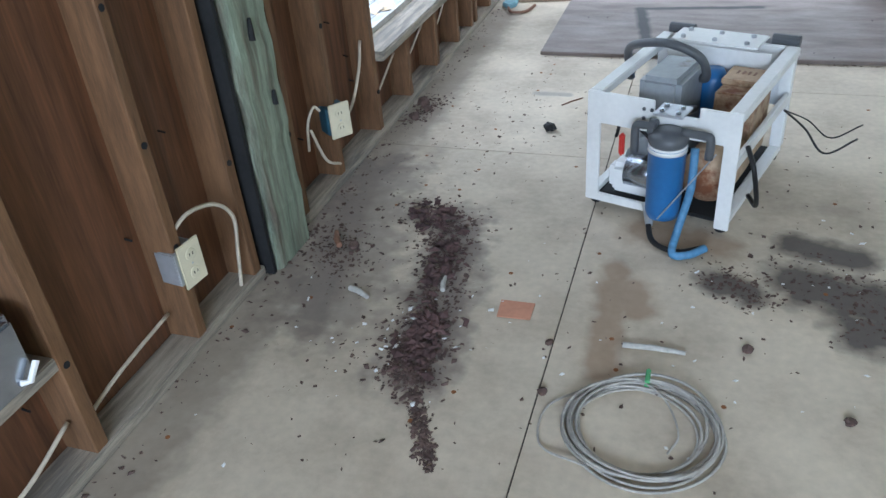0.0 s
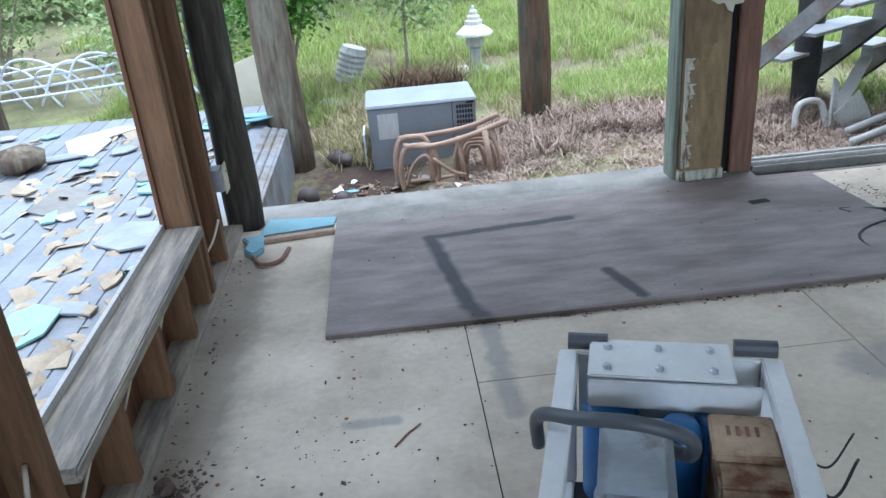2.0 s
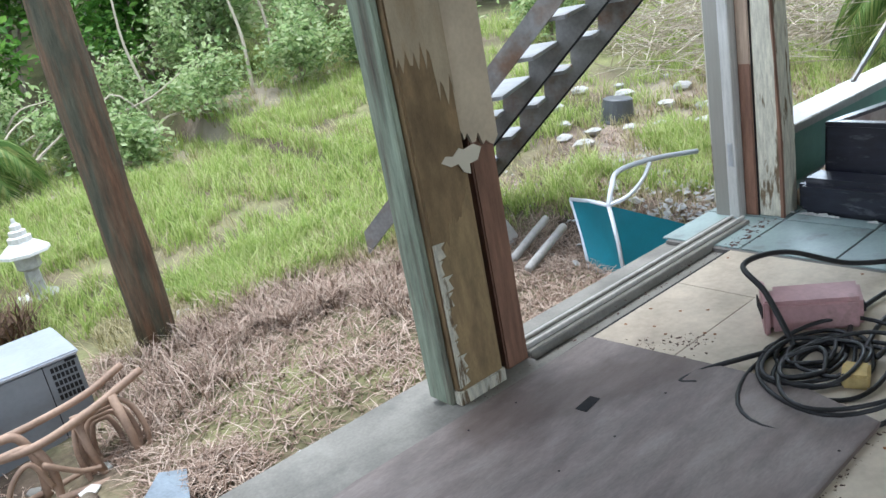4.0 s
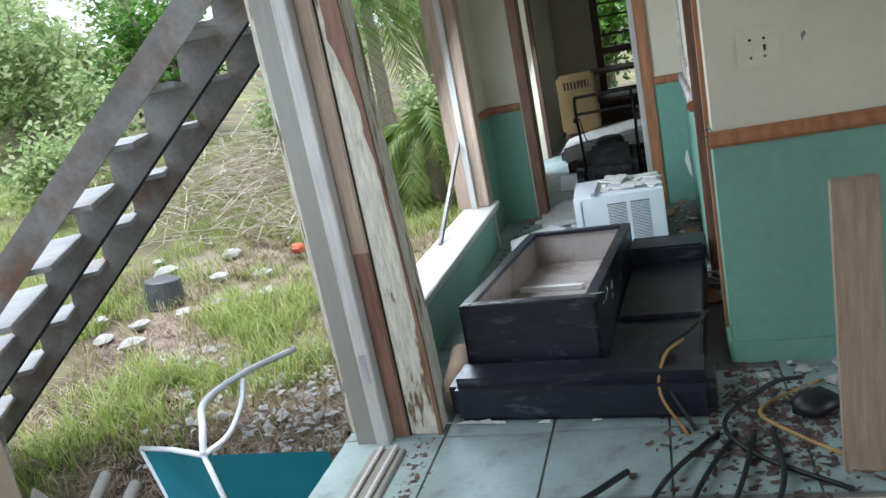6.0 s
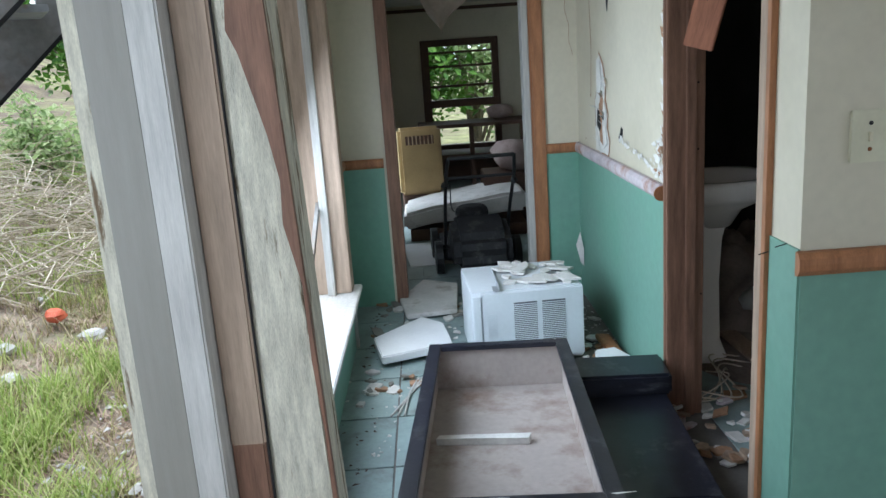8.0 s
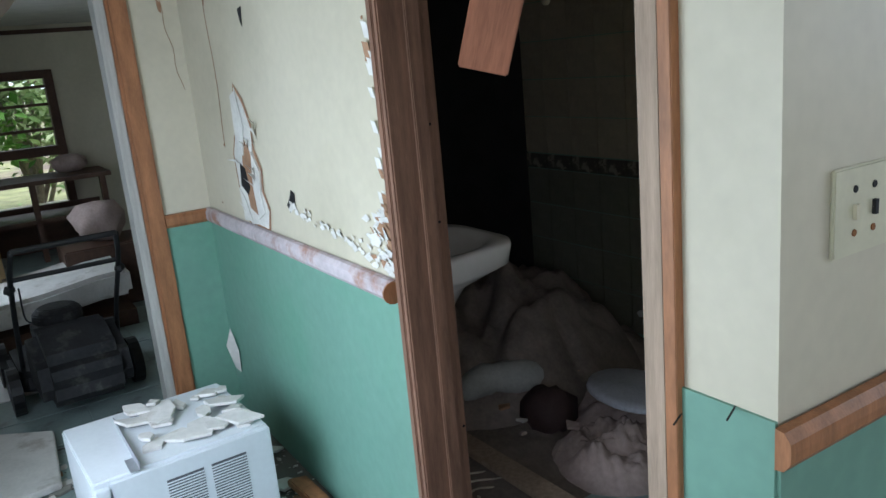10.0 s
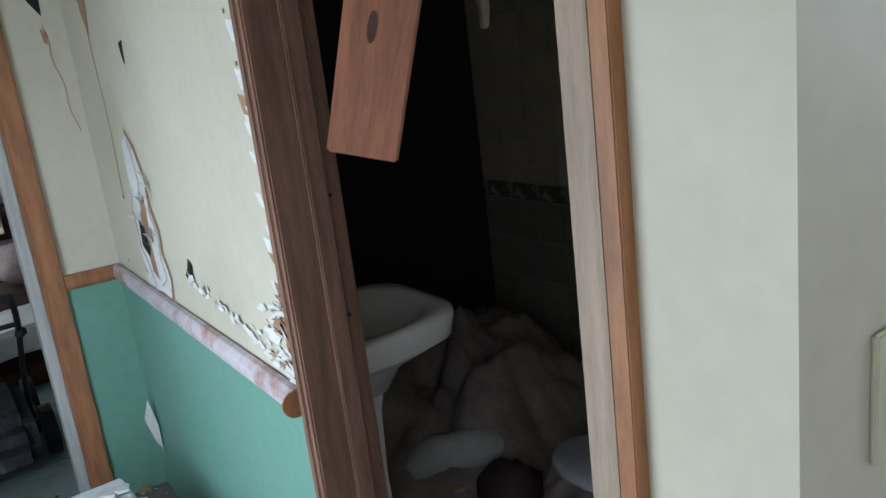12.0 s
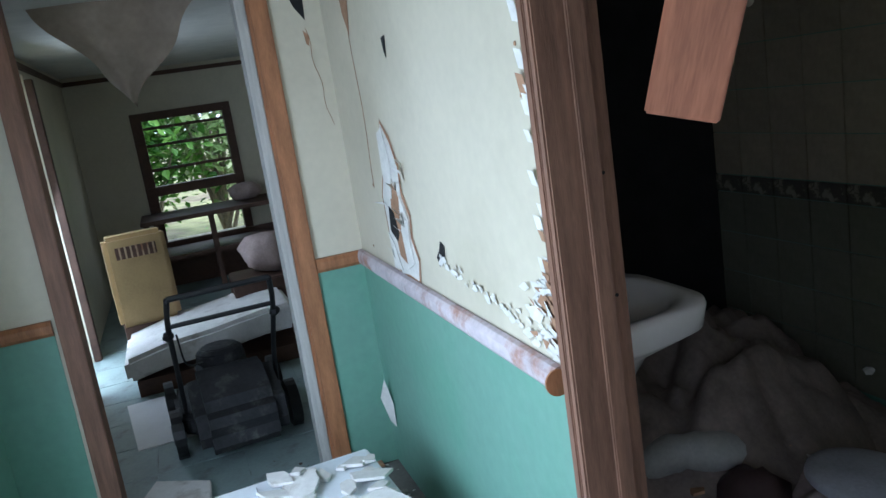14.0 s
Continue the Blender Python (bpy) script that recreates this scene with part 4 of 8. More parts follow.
    P("drain_tap", Mesh().tube([(0.27, -0.1, 0.02), (0.25, -0.06, 0.05), (0.24, -0.05, 0.07)], [0.012, 0.018, 0.02], 10), M_METAL, "", 0)
    P("blue_hose", Mesh().tube(arc([(0.37, -0.04, 0.28), (0.375, -0.06, 0.15), (0.36, -0.10, 0.02), (0.375, -0.17, -0.015), (0.42, -0.16, -0.012), (0.455, -0.11, -0.005)]), 0.0125, 10), mk("blue_hose", (0.10, 0.24, 0.42), 0.5, 0.35, 20, 60, 0.05), "blue hose with pale spiral", 0, True)
    P("black_hose", Mesh().tube(arc([(0.26, -0.09, 0.03), (0.30, -0.14, -0.01), (0.38, -0.15, -0.018), (0.45, -0.10, -0.01)]), 0.009, 8), M_DARKCABLE, "", 0, True)
    P("wire", Mesh().tube([(0.43, -0.03, 0.27), (0.30, -0.12, 0.06)], 0.0025, 6), M_METAL, "", 0)
    return root


MACH, MACH_AT = (0.485, 0.63, 0.39), (-0.324, 2.43, 0.032, 0, 0, -17)
machine()

# ---- black hose tangle, pink box and junk near the east wall ----
hp = thing("hose_tangle", "tangle of black rubber hose on the floor", "hose", pose(1.7, 4.2, 0.0))
rg = random.Random(6)
for k in range(13):
    r = rg.uniform(0.07, 0.19) if k < 10 else rg.uniform(0.22, 0.32)
    ox, oy, ph = rg.uniform(-0.06, 0.12), rg.uniform(-0.08, 0.06), rg.uniform(0, 6)
    pts = [(ox + r * 1.15 * math.cos(a) + 0.02 * math.sin(3 * a + ph), oy - (0.12 if k > 9 else 0) + r * 0.85 * math.sin(a), 0.012 + 0.012 * (k % 4) + 0.006 * math.sin(2 * a + ph)) for a in (2 * math.pi * i / 36 for i in range(37))]
    part("loop", Mesh().tube(pts, 0.0075, 8, False), M_DARKCABLE, hp, smooth=True)
part("end", Mesh().tube(arc([(0.1, 0.1, 0.03), (0.2, 0.25, 0.16), (0.28, 0.38, 0.22), (0.5, 0.33, 0.2), (0.75, 0.2, 0.08), (1.0, 0.05, 0.03)]), 0.011, 8), M_DARKCABLE, hp, smooth=True)
part("end", Mesh().tube(arc([(-0.25, 0.26, 0.012), (-0.27, 0.31, 0.012), (-0.15, 0.28, 0.012), (0.0, 0.15, 0.04)]), 0.0095, 8), M_DARKCABLE, hp, smooth=True)
for k in range(4):
    part("end", Mesh().tube(arc([(0.15, -0.05 - 0.05 * k, 0.012 + 0.01 * k), (0.5, 0.05 - 0.1 * k, 0.012), (0.9, -0.05 - 0.12 * k, 0.03), (1.25, -0.25 - 0.06 * k, 0.012)]), 0.009, 8), M_DARKCABLE, hp, smooth=True)

M_PINK = mk("faded_pink_plastic", (0.42, 0.25, 0.25), 0.6, 0.15, 6, 50, 0.05, second=(0.28, 0.18, 0.17), cover=0.6)
pb = thing("plastic_crate", "faded pink plastic crate lying on its side", "crate", pose(2.06, 4.36, 0.0, 0, 0, -52) @ Matrix.Diagonal((0.68, 0.8, 0.8, 1)))
part("body", Mesh().prism([(-0.24, -0.10), (0.22, -0.11), (0.26, 0.10), (-0.2, 0.11)], 0.0, 0.15), M_PINK, pb, "", 0.02)
part("rim", Mesh().prism([(-0.27, -0.12), (-0.24, -0.12), (-0.22, 0.13), (-0.25, 0.13)], 0.0, 0.17), M_PINK, pb, "", 0.008)
for k in range(4):
    part("vent_slot", B(-0.275, -0.268, -0.08 + 0.04 * k, -0.06 + 0.04 * k, 0.07, 0.13), M_MATTBLACK, pb)
part("handle_slot", B(0.24, 0.252, -0.04, 0.05, 0.05, 0.09), M_MATTBLACK, pb)
thing("foam_block", "small yellow foam block on the floor", "foam", pose(1.72, 4.06, 0.001, 0, 0, 20), B(-0.05, 0.05, -0.04, 0.04, 0, 0.05), mk("yellow_foam", (0.50, 0.38, 0.16), 0.9, 0.25, 12, 60, 0.3), 0.008)
M_PLASTER0 = mk("dirty_plaster", (0.42, 0.41, 0.38), 0.9, 0.25, 8, 60, 0.2)
lb = thing("leaning_board", "bare wooden board standing against rubble", "board", pose(2.72, 3.57, 0.0, 0, -4, 0), mesh=B(-0.02, 0.02, -0.09, 0.03, 0.0, 0.93), mat=M_LIGHTWOOD, bevel=0.003)
for k, (x, y, r) in enumerate(((3.37, 3.74, 0.03), (3.24, 3.62, 0.035), (3.28, 3.5, 0.05), (3.12, 3.55, 0.03), (3.42, 3.45, 0.06), (3.3, 3.3, 0.05), (3.40, 3.6, 0.04))):
    thing("plaster_lump", "broken white plaster lump by the green wall", "rubble", pose(x, y, 0, 0, 0, 40 * k), Mesh().rock((0, 0, r * 0.4), r * 0.8, 60 + k, 5, 0.5), M_PLASTER0 if k % 2 == 0 else M_CONC, group="plaster lumps")
bag = thing("black_bag", "crumpled black bag on the tiles", "bag", pose(3.08, 3.62, 0, 0, 0, 30), Mesh().rock((0, 0, 0.04), 0.085, 77, 12, 0.5), M_DARKCABLE, smooth=True)
cable("cable", [(2.7, 3.5, 0.01), (2.9, 3.7, 0.02), (3.05, 3.8, 0.03), (3.2, 3.68, 0.02), (3.3, 3.55, 0.015)], 0.007, "yellow and black cable among rubble", mk("ochre_cable", (0.40, 0.25, 0.09), 0.5))
cable("cable", [(2.6, 3.6, 0.01), (2.8, 3.85, 0.02), (3.0, 3.92, 0.03), (3.12, 3.75, 0.1), (3.28, 3.62, 0.04)], 0.009, "black cable among rubble", M_DARKCABLE)


# ---- hall: trims, rails, doorway, window ----
def half_round(name, p0, p1, out, r, mat, label):
    """A rounded chair rail from p0 to p1, bulging along out."""
    a, b, o = Vector(p0), Vector(p1), Vector(out)
    up = Vector((0, 0, 1))
    prof = [(0.0, -r * 1.25), (r * 0.55, -r * 1.15), (r * 0.95, -r * 0.6), (r, 0), (r * 0.95, r * 0.6), (r * 0.55, r * 1.15), (0.0, r * 1.25)]
    n = len(prof)
    pts = [q + o * x + up * z for q in (a, b) for x, z in prof]
    m = Mesh().poly(pts, [(k, (k + 1) % n, n + (k + 1) % n, n + k) for k in range(n)] + [tuple(range(n - 1, -1, -1)), tuple(range(n, 2 * n))])
    ob = setting(name, m, mat, label)
    return ob


M_RAILW = mk("paint_splashed_rail", (0.50, 0.44, 0.46), 0.6, 0.25, 5, 40, 0.1, second=(0.30, 0.13, 0.07), cover=0.56, sharp=0.12, cscale=4)
half_round("trim_rail_1", (3.524, -3.2, 0.93), (3.524, 3.845, 0.93), (-1, 0, 0), 0.026, M_RAIL, "brown rounded chair rail")
half_round("trim_rail_2", (4.645, 3.836, 0.925), (6.364, 3.836, 0.925), (0, 1, 0), 0.026, M_RAILW, "brown chair rail smeared with white paint")
part("rail_end", Mesh().lathe([(0.03, 0), (0.03, 0.006)], 14, pose(4.643, 3.85, 0.925, 0, -90, 0)), M_RAIL, bpy.data.objects["trim_rail_2"], "bare brown end")
half_round("trim_rail_3", (6.364, 3.84, 0.925), (6.364, 4.035, 0.925), (-1, 0, 0), 0.024, M_RAIL, "brown rounded chair rail")
half_round("trim_rail_4", (6.364, 5.03, 0.91), (6.364, 5.28, 0.91), (-1, 0, 0), 0.024, M_RAIL, "brown rounded chair rail")
half_round("trim_rail_5", (5.68, 5.284, 0.91), (6.36, 5.284, 0.91), (0, -1, 0), 0.024, M_RAIL, "brown rounded chair rail")
setting("baseboard_1", B(3.508, 3.524, -3.2, 3.84, 0.0, 0.09), M_GREEN, "green painted baseboard", 0.003)
setting("baseboard_2", B(3.524, 3.697, 3.836, 3.85, 0.0, 0.09), M_GREEN, "green painted baseboard", 0.003)

# bathroom doorway
bd = setting("door_1", B(4.578, 4.60, 3.70, 3.845, 0.0, 2.06), M_JAMB, "doorway with rough brown jambs and no door", 0.004)
part("jamb_stop", B(4.566, 4.578, 3.735, 3.775, 0.0, 2.06), M_JAMB, bd, "", 0.003)
part("jamb_casing", B(4.60, 4.625, 3.83, 3.848, 0.0, 2.06), M_JAMB, bd, "", 0.003)
part("jamb_board", B(3.697, 3.722, 3.70, 3.848, 0.0, 2.06), M_RAIL, bd, "orange-brown jamb board", 0.0015)
part("jamb_inner", B(3.722, 3.766, 3.71, 3.847, 0.0, 2.06), M_LIGHTWOOD, bd, "pale bare wood jamb", 0.0015)
part("head_jamb", B(3.735, 4.60, 3.70, 3.845, 2.03, 2.06), M_JAMB, bd, "", 0.003)
for z in (0.18, 0.32, 0.52, 0.78, 1.1, 1.35, 1.6):
    part("nail", Mesh().lathe([(0.004, 0), (0.004, 0.002)], 6, pose(4.578, 3.74 + 0.03 * math.sin(9 * z), z, 0, -90, 0)), M_MATTBLACK, bd)
for z in (0.92, 0.965):
    part("nail", Mesh().tube([(3.60 + 0.1 * (z < 0.95), 3.832, z), (3.585 + 0.1 * (z < 0.95), 3.87, z - 0.004)], 0.0016, 5), M_MATTBLACK, bd)

axis0, axis1 = Vector((4.08, 3.906, 1.477)), Vector((3.965, 3.79, 2.04))
zc = (axis1 - axis0).normalized()
xc = Vector((0.051, 0.071, 0.025)).normalized()
xc = (xc - zc * xc.dot(zc)).normalized()
mb = Matrix((xc, zc.cross(xc), zc)).transposed().to_4x4()
mb.translation = axis0
M_REDWOOD = mk("red_cedar_board", (0.30, 0.115, 0.06), 0.6, 0.3, 4, 30, 0.12, grain=(12, 12, 1.2), second=(0.13, 0.05, 0.03), cover=0.68, sharp=0.1, cscale=2)
M_KNOT = mk("dark_knot", (0.07, 0.028, 0.018), 0.6, 0.3)
hb = thing("hanging_board", "reddish cedar board hanging from the door head", "board", mb, Mesh().prism([(-0.046, 0.0), (0.046, 0.0), (0.048, 0.57), (-0.048, 0.57)], -0.009, 0.009, pose(0, 0, 0, 90, 0, 0)), M_REDWOOD, 0.003)
for side in (-1, 1):
    part("knot", Mesh().prism([(0.008 + 0.006 * math.cos(0.52 * i), 0.16 + 0.02 * math.sin(0.52 * i)) for i in range(12)], 0, 0.0006, pose(0, 0.0092 * side + (0.0006 if side > 0 else 0.0), 0, 90, 0, 0)), M_KNOT, hb)

# hall end doorway
ed = setting("door_2", B(6.365, 6.50, 4.10, 4.115, 0.0, 2.1), M_RAIL, "doorway with brown wooden casing and no door", 0.004)
part("casing", B(6.345, 6.3635, 4.035, 4.105, 0.0, 2.1), M_RAIL, ed, "", 0.004)
part("inner_jamb", B(6.38, 6.5, 4.115, 4.155, 0.0, 2.1), M_WHITEWOOD, ed, "scuffed grey-white jamb", 0.004)
part("casing", B(6.345, 6.3635, 4.945, 5.015, 0.0, 2.1), M_JAMB, ed, "", 0.004)
part("jamb", B(6.365, 6.5, 4.945, 4.969, 0.0, 2.1), M_JAMB, ed, "", 0.004)
part("head", B(6.345, 6.5, 4.035, 5.015, 2.1, 2.14), M_RAIL, ed, "", 0.004)

# hall window, no glass
wn2 = setting("window_2", B(3.32, 5.66, 5.16, 5.39, 0.33, 0.358), M_WHITEWOOD, "glassless window with worn white sill", 0.005)
part("sill_nose", B(3.32, 5.66, 5.175, 5.2, 0.30, 0.33), M_WHITEWOOD, wn2, "", 0.004)
part("side_post", B(5.50, 5.63, 5.20, 5.42, 0.358, 2.1), M_LIGHTWOOD, wn2, "bare grey-brown wooden window post", 0.005)
part("side_trim", B(5.63, 5.67, 5.205, 5.29, 0.0, 2.1), M_WHITEWOOD, wn2, "chipped white trim", 0.004)
part("stop", B(5.465, 5.50, 5.28, 5.32, 0.358, 2.1), M_WHITEWOOD, wn2, "white stop strip", 0.003)
part("head", B(3.32, 5.63, 5.22, 5.37, 2.04, 2.1), M_LIGHTWOOD, wn2, "", 0.004)
thing("leaning_stick", "grey wooden lath leaning in the window", "stick", mesh=Mesh().box(-0.016, 0.016, -0.01, 0.01, 0, 1.02, Matrix.Translation((4.62, 5.33, 0.358)) @ pose(0, 0, 0, 0, 62, 0)), mat=M_GREYWOOD, bevel=0.002)

# switch plate
sw = thing("light_switch", "cream double light switch with rusty screws", "light switch", pose(3.53, 3.648, 1.243, 0, 0, 0))
part("cover_plate", B(-0.008, 0.0, -0.074, 0.074, -0.065, 0.065), mk("cream_switch_plate", (0.62, 0.59, 0.44), 0.45, 0.08), sw, "", 0.003)
M_RUSTY = mk("rust", (0.22, 0.09, 0.03), 0.85, 0.3)
for y in (-0.024, 0.024):
    part("toggle", B(-0.014, -0.008, y - 0.004, y + 0.004, -0.012, 0.010), M_MATTBLACK if y < 0 else M_IVORY, sw)
    for z, mm in ((0.032, M_MATTBLACK), (-0.032, M_RUSTY)):
        part("screw", Mesh().lathe([(0.0055, 0), (0.0055, 0.0015)], 8, pose(-0.008, y, z, 0, -90, 0)), mm, sw)
thing("wall_nick", "small chipped nick in cream paint", "damage", pose(3.5285, 3.50, 1.265), Mesh().prism([(0, 0), (0.012, 0.012), (0.018, 0.0), (0.008, -0.014), (0.003, -0.03)], 0, 0.0012, pose(0, 0, 0, 90, 0, -90)), M_CONC)


# ---- damage to the hall wall: torn wallboard ----
M_PAPER = mk("torn_plaster_paper", (0.68, 0.66, 0.62), 0.85, 0.15, 10, 60, 0.3)
M_CARD = mk("brown_board_core", (0.34, 0.20, 0.12), 0.9, 0.25, 10, 60, 0.2)
dm = thing("wall_damage", "torn wallboard with brown core and curled paper", "damage", pose(0, 3.832, 0))


def shard(name, pts, y0, y1, mat, tilt=None, label=""):
    m = pose(0, 0, 0) if tilt is None else tilt
    return part(name, Mesh().prism(pts, -y1, -y0, m @ pose(0, 0, 0, 90, 0, 0)), mat, dm, label)


shard("torn_outline", [(5.875, 0.985), (5.78, 0.945), (5.69, 0.955), (5.585, 0.95), (5.555, 1.04), (5.60, 1.10), (5.585, 1.18), (5.64, 1.25), (5.635, 1.34), (5.69, 1.43), (5.775, 1.485), (5.815, 1.40), (5.83, 1.32), (5.895, 1.22), (5.885, 1.10)], 0.0, 0.0008, M_CARD)
shard("paper_sheet", [(5.81, 1.44), (5.75, 1.46), (5.71, 1.33), (5.76, 1.22), (5.82, 1.24)], 0.004, 0.008, M_PAPER)
shard("paper_sheet", [(5.66, 1.24), (5.60, 1.17), (5.62, 1.09), (5.60, 1.02), (5.67, 0.99), (5.69, 1.11)], 0.004, 0.009, M_PAPER)
shard("paper_sheet", [(5.865, 1.09), (5.81, 1.05), (5.76, 0.97), (5.85, 0.965)], 0.004, 0.007, M_PAPER)
shard("exposed_core", [(5.86, 1.0), (5.78, 0.955), (5.70, 0.965), (5.60, 0.96), (5.57, 1.03), (5.62, 1.10), (5.60, 1.17), (5.66, 1.24), (5.65, 1.33), (5.70, 1.41), (5.77, 1.47), (5.80, 1.40), (5.81, 1.32), (5.88, 1.22), (5.87, 1.10)], 0.0, 0.002, M_PAPER)
shard("brown_core", [(5.77, 1.02), (5.69, 1.0), (5.66, 1.07), (5.70, 1.13), (5.67, 1.2), (5.71, 1.27), (5.76, 1.31), (5.78, 1.23), (5.80, 1.15)], 0.002, 0.003, M_CARD)
shard("black_hole", [(5.84, 1.10), (5.77, 1.07), (5.74, 1.10), (5.77, 1.17), (5.82, 1.19)], 0.003, 0.004, M_MATTBLACK)
rg = random.Random(12)
for k in range(13):
    x, z = rg.uniform(5.58, 5.86), rg.uniform(0.96, 1.40)
    s = rg.uniform(0.015, 0.04)
    part("paper_curl", Mesh().poly([(0, 0, 0), (s * 0.5, 0.003, s), (s * 0.2, 0.02 + 0.02 * rg.random(), s * 1.9), (-s * 0.4, 0.012, s * 1.1), (-s * 0.2, 0.006, 0.4 * s)], [(0, 1, 3, 4), (1, 2, 3)], pose(x, 0.002, z, 0, rg.uniform(-50, 50), 0)), M_PAPER, dm)
for k in range(60):
    t = rg.random()
    x, z = 5.35 - 0.66 * t + rg.uniform(-0.02, 0.02), 1.06 - 0.07 * t + rg.uniform(-0.012, 0.02) * (1 + 2 * (t > 0.8))
    s = rg.uniform(0.008, 0.022)
    part("paint_flake", Mesh().poly([(0, 0, 0), (s, 0.002, 0.3 * s), (0.8 * s, 0.006, s), (-0.3 * s, 0.003, 0.8 * s)], [(0, 1, 2, 3)], pose(x, 0.0015, z, 0, rg.uniform(-60, 60), 0)), M_PAPER, dm)
shard("crack", [(5.38, 1.075), (5.36, 1.05), (5.33, 1.08), (5.31, 1.06), (5.30, 1.12), (5.33, 1.13), (5.35, 1.10)], 0.0, 0.0012, M_MATTBLACK)
for k in range(34):
    x, z, s = 4.635 + 0.13 * rg.random() ** 1.5, rg.uniform(0.955, 1.12), rg.uniform(0.014, 0.036)
    part("torn_flake", Mesh().poly([(0, 0, 0), (s, 0.004, 0.4 * s), (0.7 * s, 0.014, 1.2 * s), (-0.4 * s, 0.006, 0.9 * s)], [(0, 1, 2, 3)], pose(x, 0.002, z, 0, rg.uniform(-80, 80), 0)), (M_PAPER, M_PAPER, M_CARD)[k % 3], dm)
for k in range(30):
    z = 0.98 + 0.9 * rg.random() ** 1.5
    s = rg.uniform(0.012, 0.032)
    part("paint_flake", Mesh().poly([(0, 0, 0), (s, 0.002, 0.2 * s), (0.9 * s, 0.01, 1.6 * s), (0.1 * s, 0.006, 1.4 * s)], [(0, 1, 2, 3)], pose(4.627 + 0.03 * rg.random() * (2.2 - z), 0.002, z)), M_PAPER if k % 3 else M_CARD, dm)
shard("torn_edge", [(4.625, 2.0)] + [(4.635 + 0.018 * rg.random() + 0.03 * (z < 1.15), z) for z in [1.95 - 0.07 * i for i in range(14)]] + [(4.625, 0.98)], 0.0, 0.0014, M_CARD)
shard("hole", [(5.60, 1.73), (5.56, 1.735), (5.57, 1.70), (5.575, 1.67), (5.59, 1.69)], 0.0, 0.0014, M_MATTBLACK)
for x, z in ((4.70, 1.72), (4.68, 1.52), (6.0, 1.25), (6.15, 1.0), (4.68, 1.62)):
    part("nail_hole", Mesh().lathe([(0.005, 0), (0.005, 0.0012)], 8, pose(x, 0.0, z, -90, 0, 0)), M_CARD, dm)
pts = [(5.98 + 0.012 * math.sin(7 * i), 1.9 - 0.06 * i) for i in range(12)]
part("crack", Mesh().tube([(x, 0.0, z) for x, z in pts], 0.0013, 4), M_CARD, dm)
shard("upper_hole", [(5.98, 1.78), (5.93, 1.90), (5.95, 2.0), (6.05, 1.98), (6.03, 1.86)], 0.0, 0.0014, M_CARD)
thing("plaster_flap", "curled strip of torn plaster on the dado", "debris", pose(6.25, 3.842, 0.20), Mesh().poly([(0, 0, 0), (0.03, 0.015, 0.02), (0.035, 0.04, 0.13), (0.0, 0.02, 0.22), (-0.03, 0.005, 0.12)], [(0, 1, 2, 4), (4, 2, 3)]), M_PAPER)

eh = thing("wall_hole", "ragged hole with torn paper high in the end wall", "damage", pose(0, 0, 0))
part("black_hole", Mesh().prism([(-3.90, 1.89), (-3.935, 1.94), (-3.965, 2.02), (-3.92, 2.03), (-3.895, 1.97)], 0.0, 0.003, pose(6.37, 0, 0, 90, 0, -90)), M_MATTBLACK, eh)
part("torn_paper", Mesh().prism([(-3.95, 1.98), (-3.99, 1.97), (-4.03, 2.0), (-4.035, 2.09), (-3.98, 2.095), (-3.93, 2.08), (-3.955, 2.03)], 0.0, 0.008, pose(6.37, 0, 0, 90, 0, -90)), M_PAPER, eh)
part("crack", Mesh().tube([(6.369, 3.905 - 0.004 * i + 0.006 * math.sin(5 * i), 1.86 - 0.035 * i) for i in range(12)], 0.0014, 4), M_CARD, eh)
part("chip", Mesh().prism([(-3.895, 1.83), (-3.915, 1.85), (-3.91, 1.80), (-3.90, 1.79)], 0.0, 0.003, pose(6.37, 0, 0, 90, 0, -90)), M_CARD, eh)

# ---- black cabinet lying on its back ----
M_CABIN = mk("pale_laminate", (0.42, 0.37, 0.34), 0.5, 0.15, 4, 40, 0.05, second=(0.20, 0.14, 0.11), cover=0.58, sharp=0.2, cscale=4)
M_CHIP = mk("chipped_white_edge", (0.70, 0.69, 0.66), 0.7, 0.2)
cab = thing("cabinet", "black painted cabinet lying on its back, open front up", "cabinet", pose(3.955, 4.575, 0.001, 0, 0, -4))
x0, x1, y0, y1, zt = -0.66, 0.70, -0.285, 0.285, 0.388
TIP = pose(0, 0, 0, 0, 3.4, 0)
for nm, b in (("side", (x0, x1, y0, y0 + 0.02, 0.11, zt - 0.02)), ("side", (x0, x1, y1 - 0.02, y1, 0.11, zt - 0.02)), ("end", (x0, x0 + 0.02, y0, y1, 0.11, zt - 0.02)), ("end", (x1 - 0.02, x1, y0, y1, 0.11, zt - 0.02))):
    part(nm, B(*b), M_BLACK, cab, "", 0.004, at=TIP)
for b in ((x0, x1, y0, y0 + 0.05, zt - 0.02, zt), (x0, x1, y1 - 0.05, y1, zt - 0.02, zt), (x0, x0 + 0.06, y0 + 0.05, y1 - 0.05, zt - 0.02, zt), (x1 - 0.05, x1, y0 + 0.05, y1 - 0.05, zt - 0.02, zt)):
    part("face_frame", B(*b), M_BLACK, cab, "black front frame", 0.003, at=TIP)
part("lining", B(x0 + 0.021, x1 - 0.021, y0 + 0.021, y0 + 0.026, 0.05, zt - 0.021), M_CABIN, cab, "pale inner lining", at=TIP)
part("lining", B(x0 + 0.021, x1 - 0.021, y1 - 0.026, y1 - 0.021, 0.05, zt - 0.021), M_CABIN, cab, "pale inner lining", at=TIP)
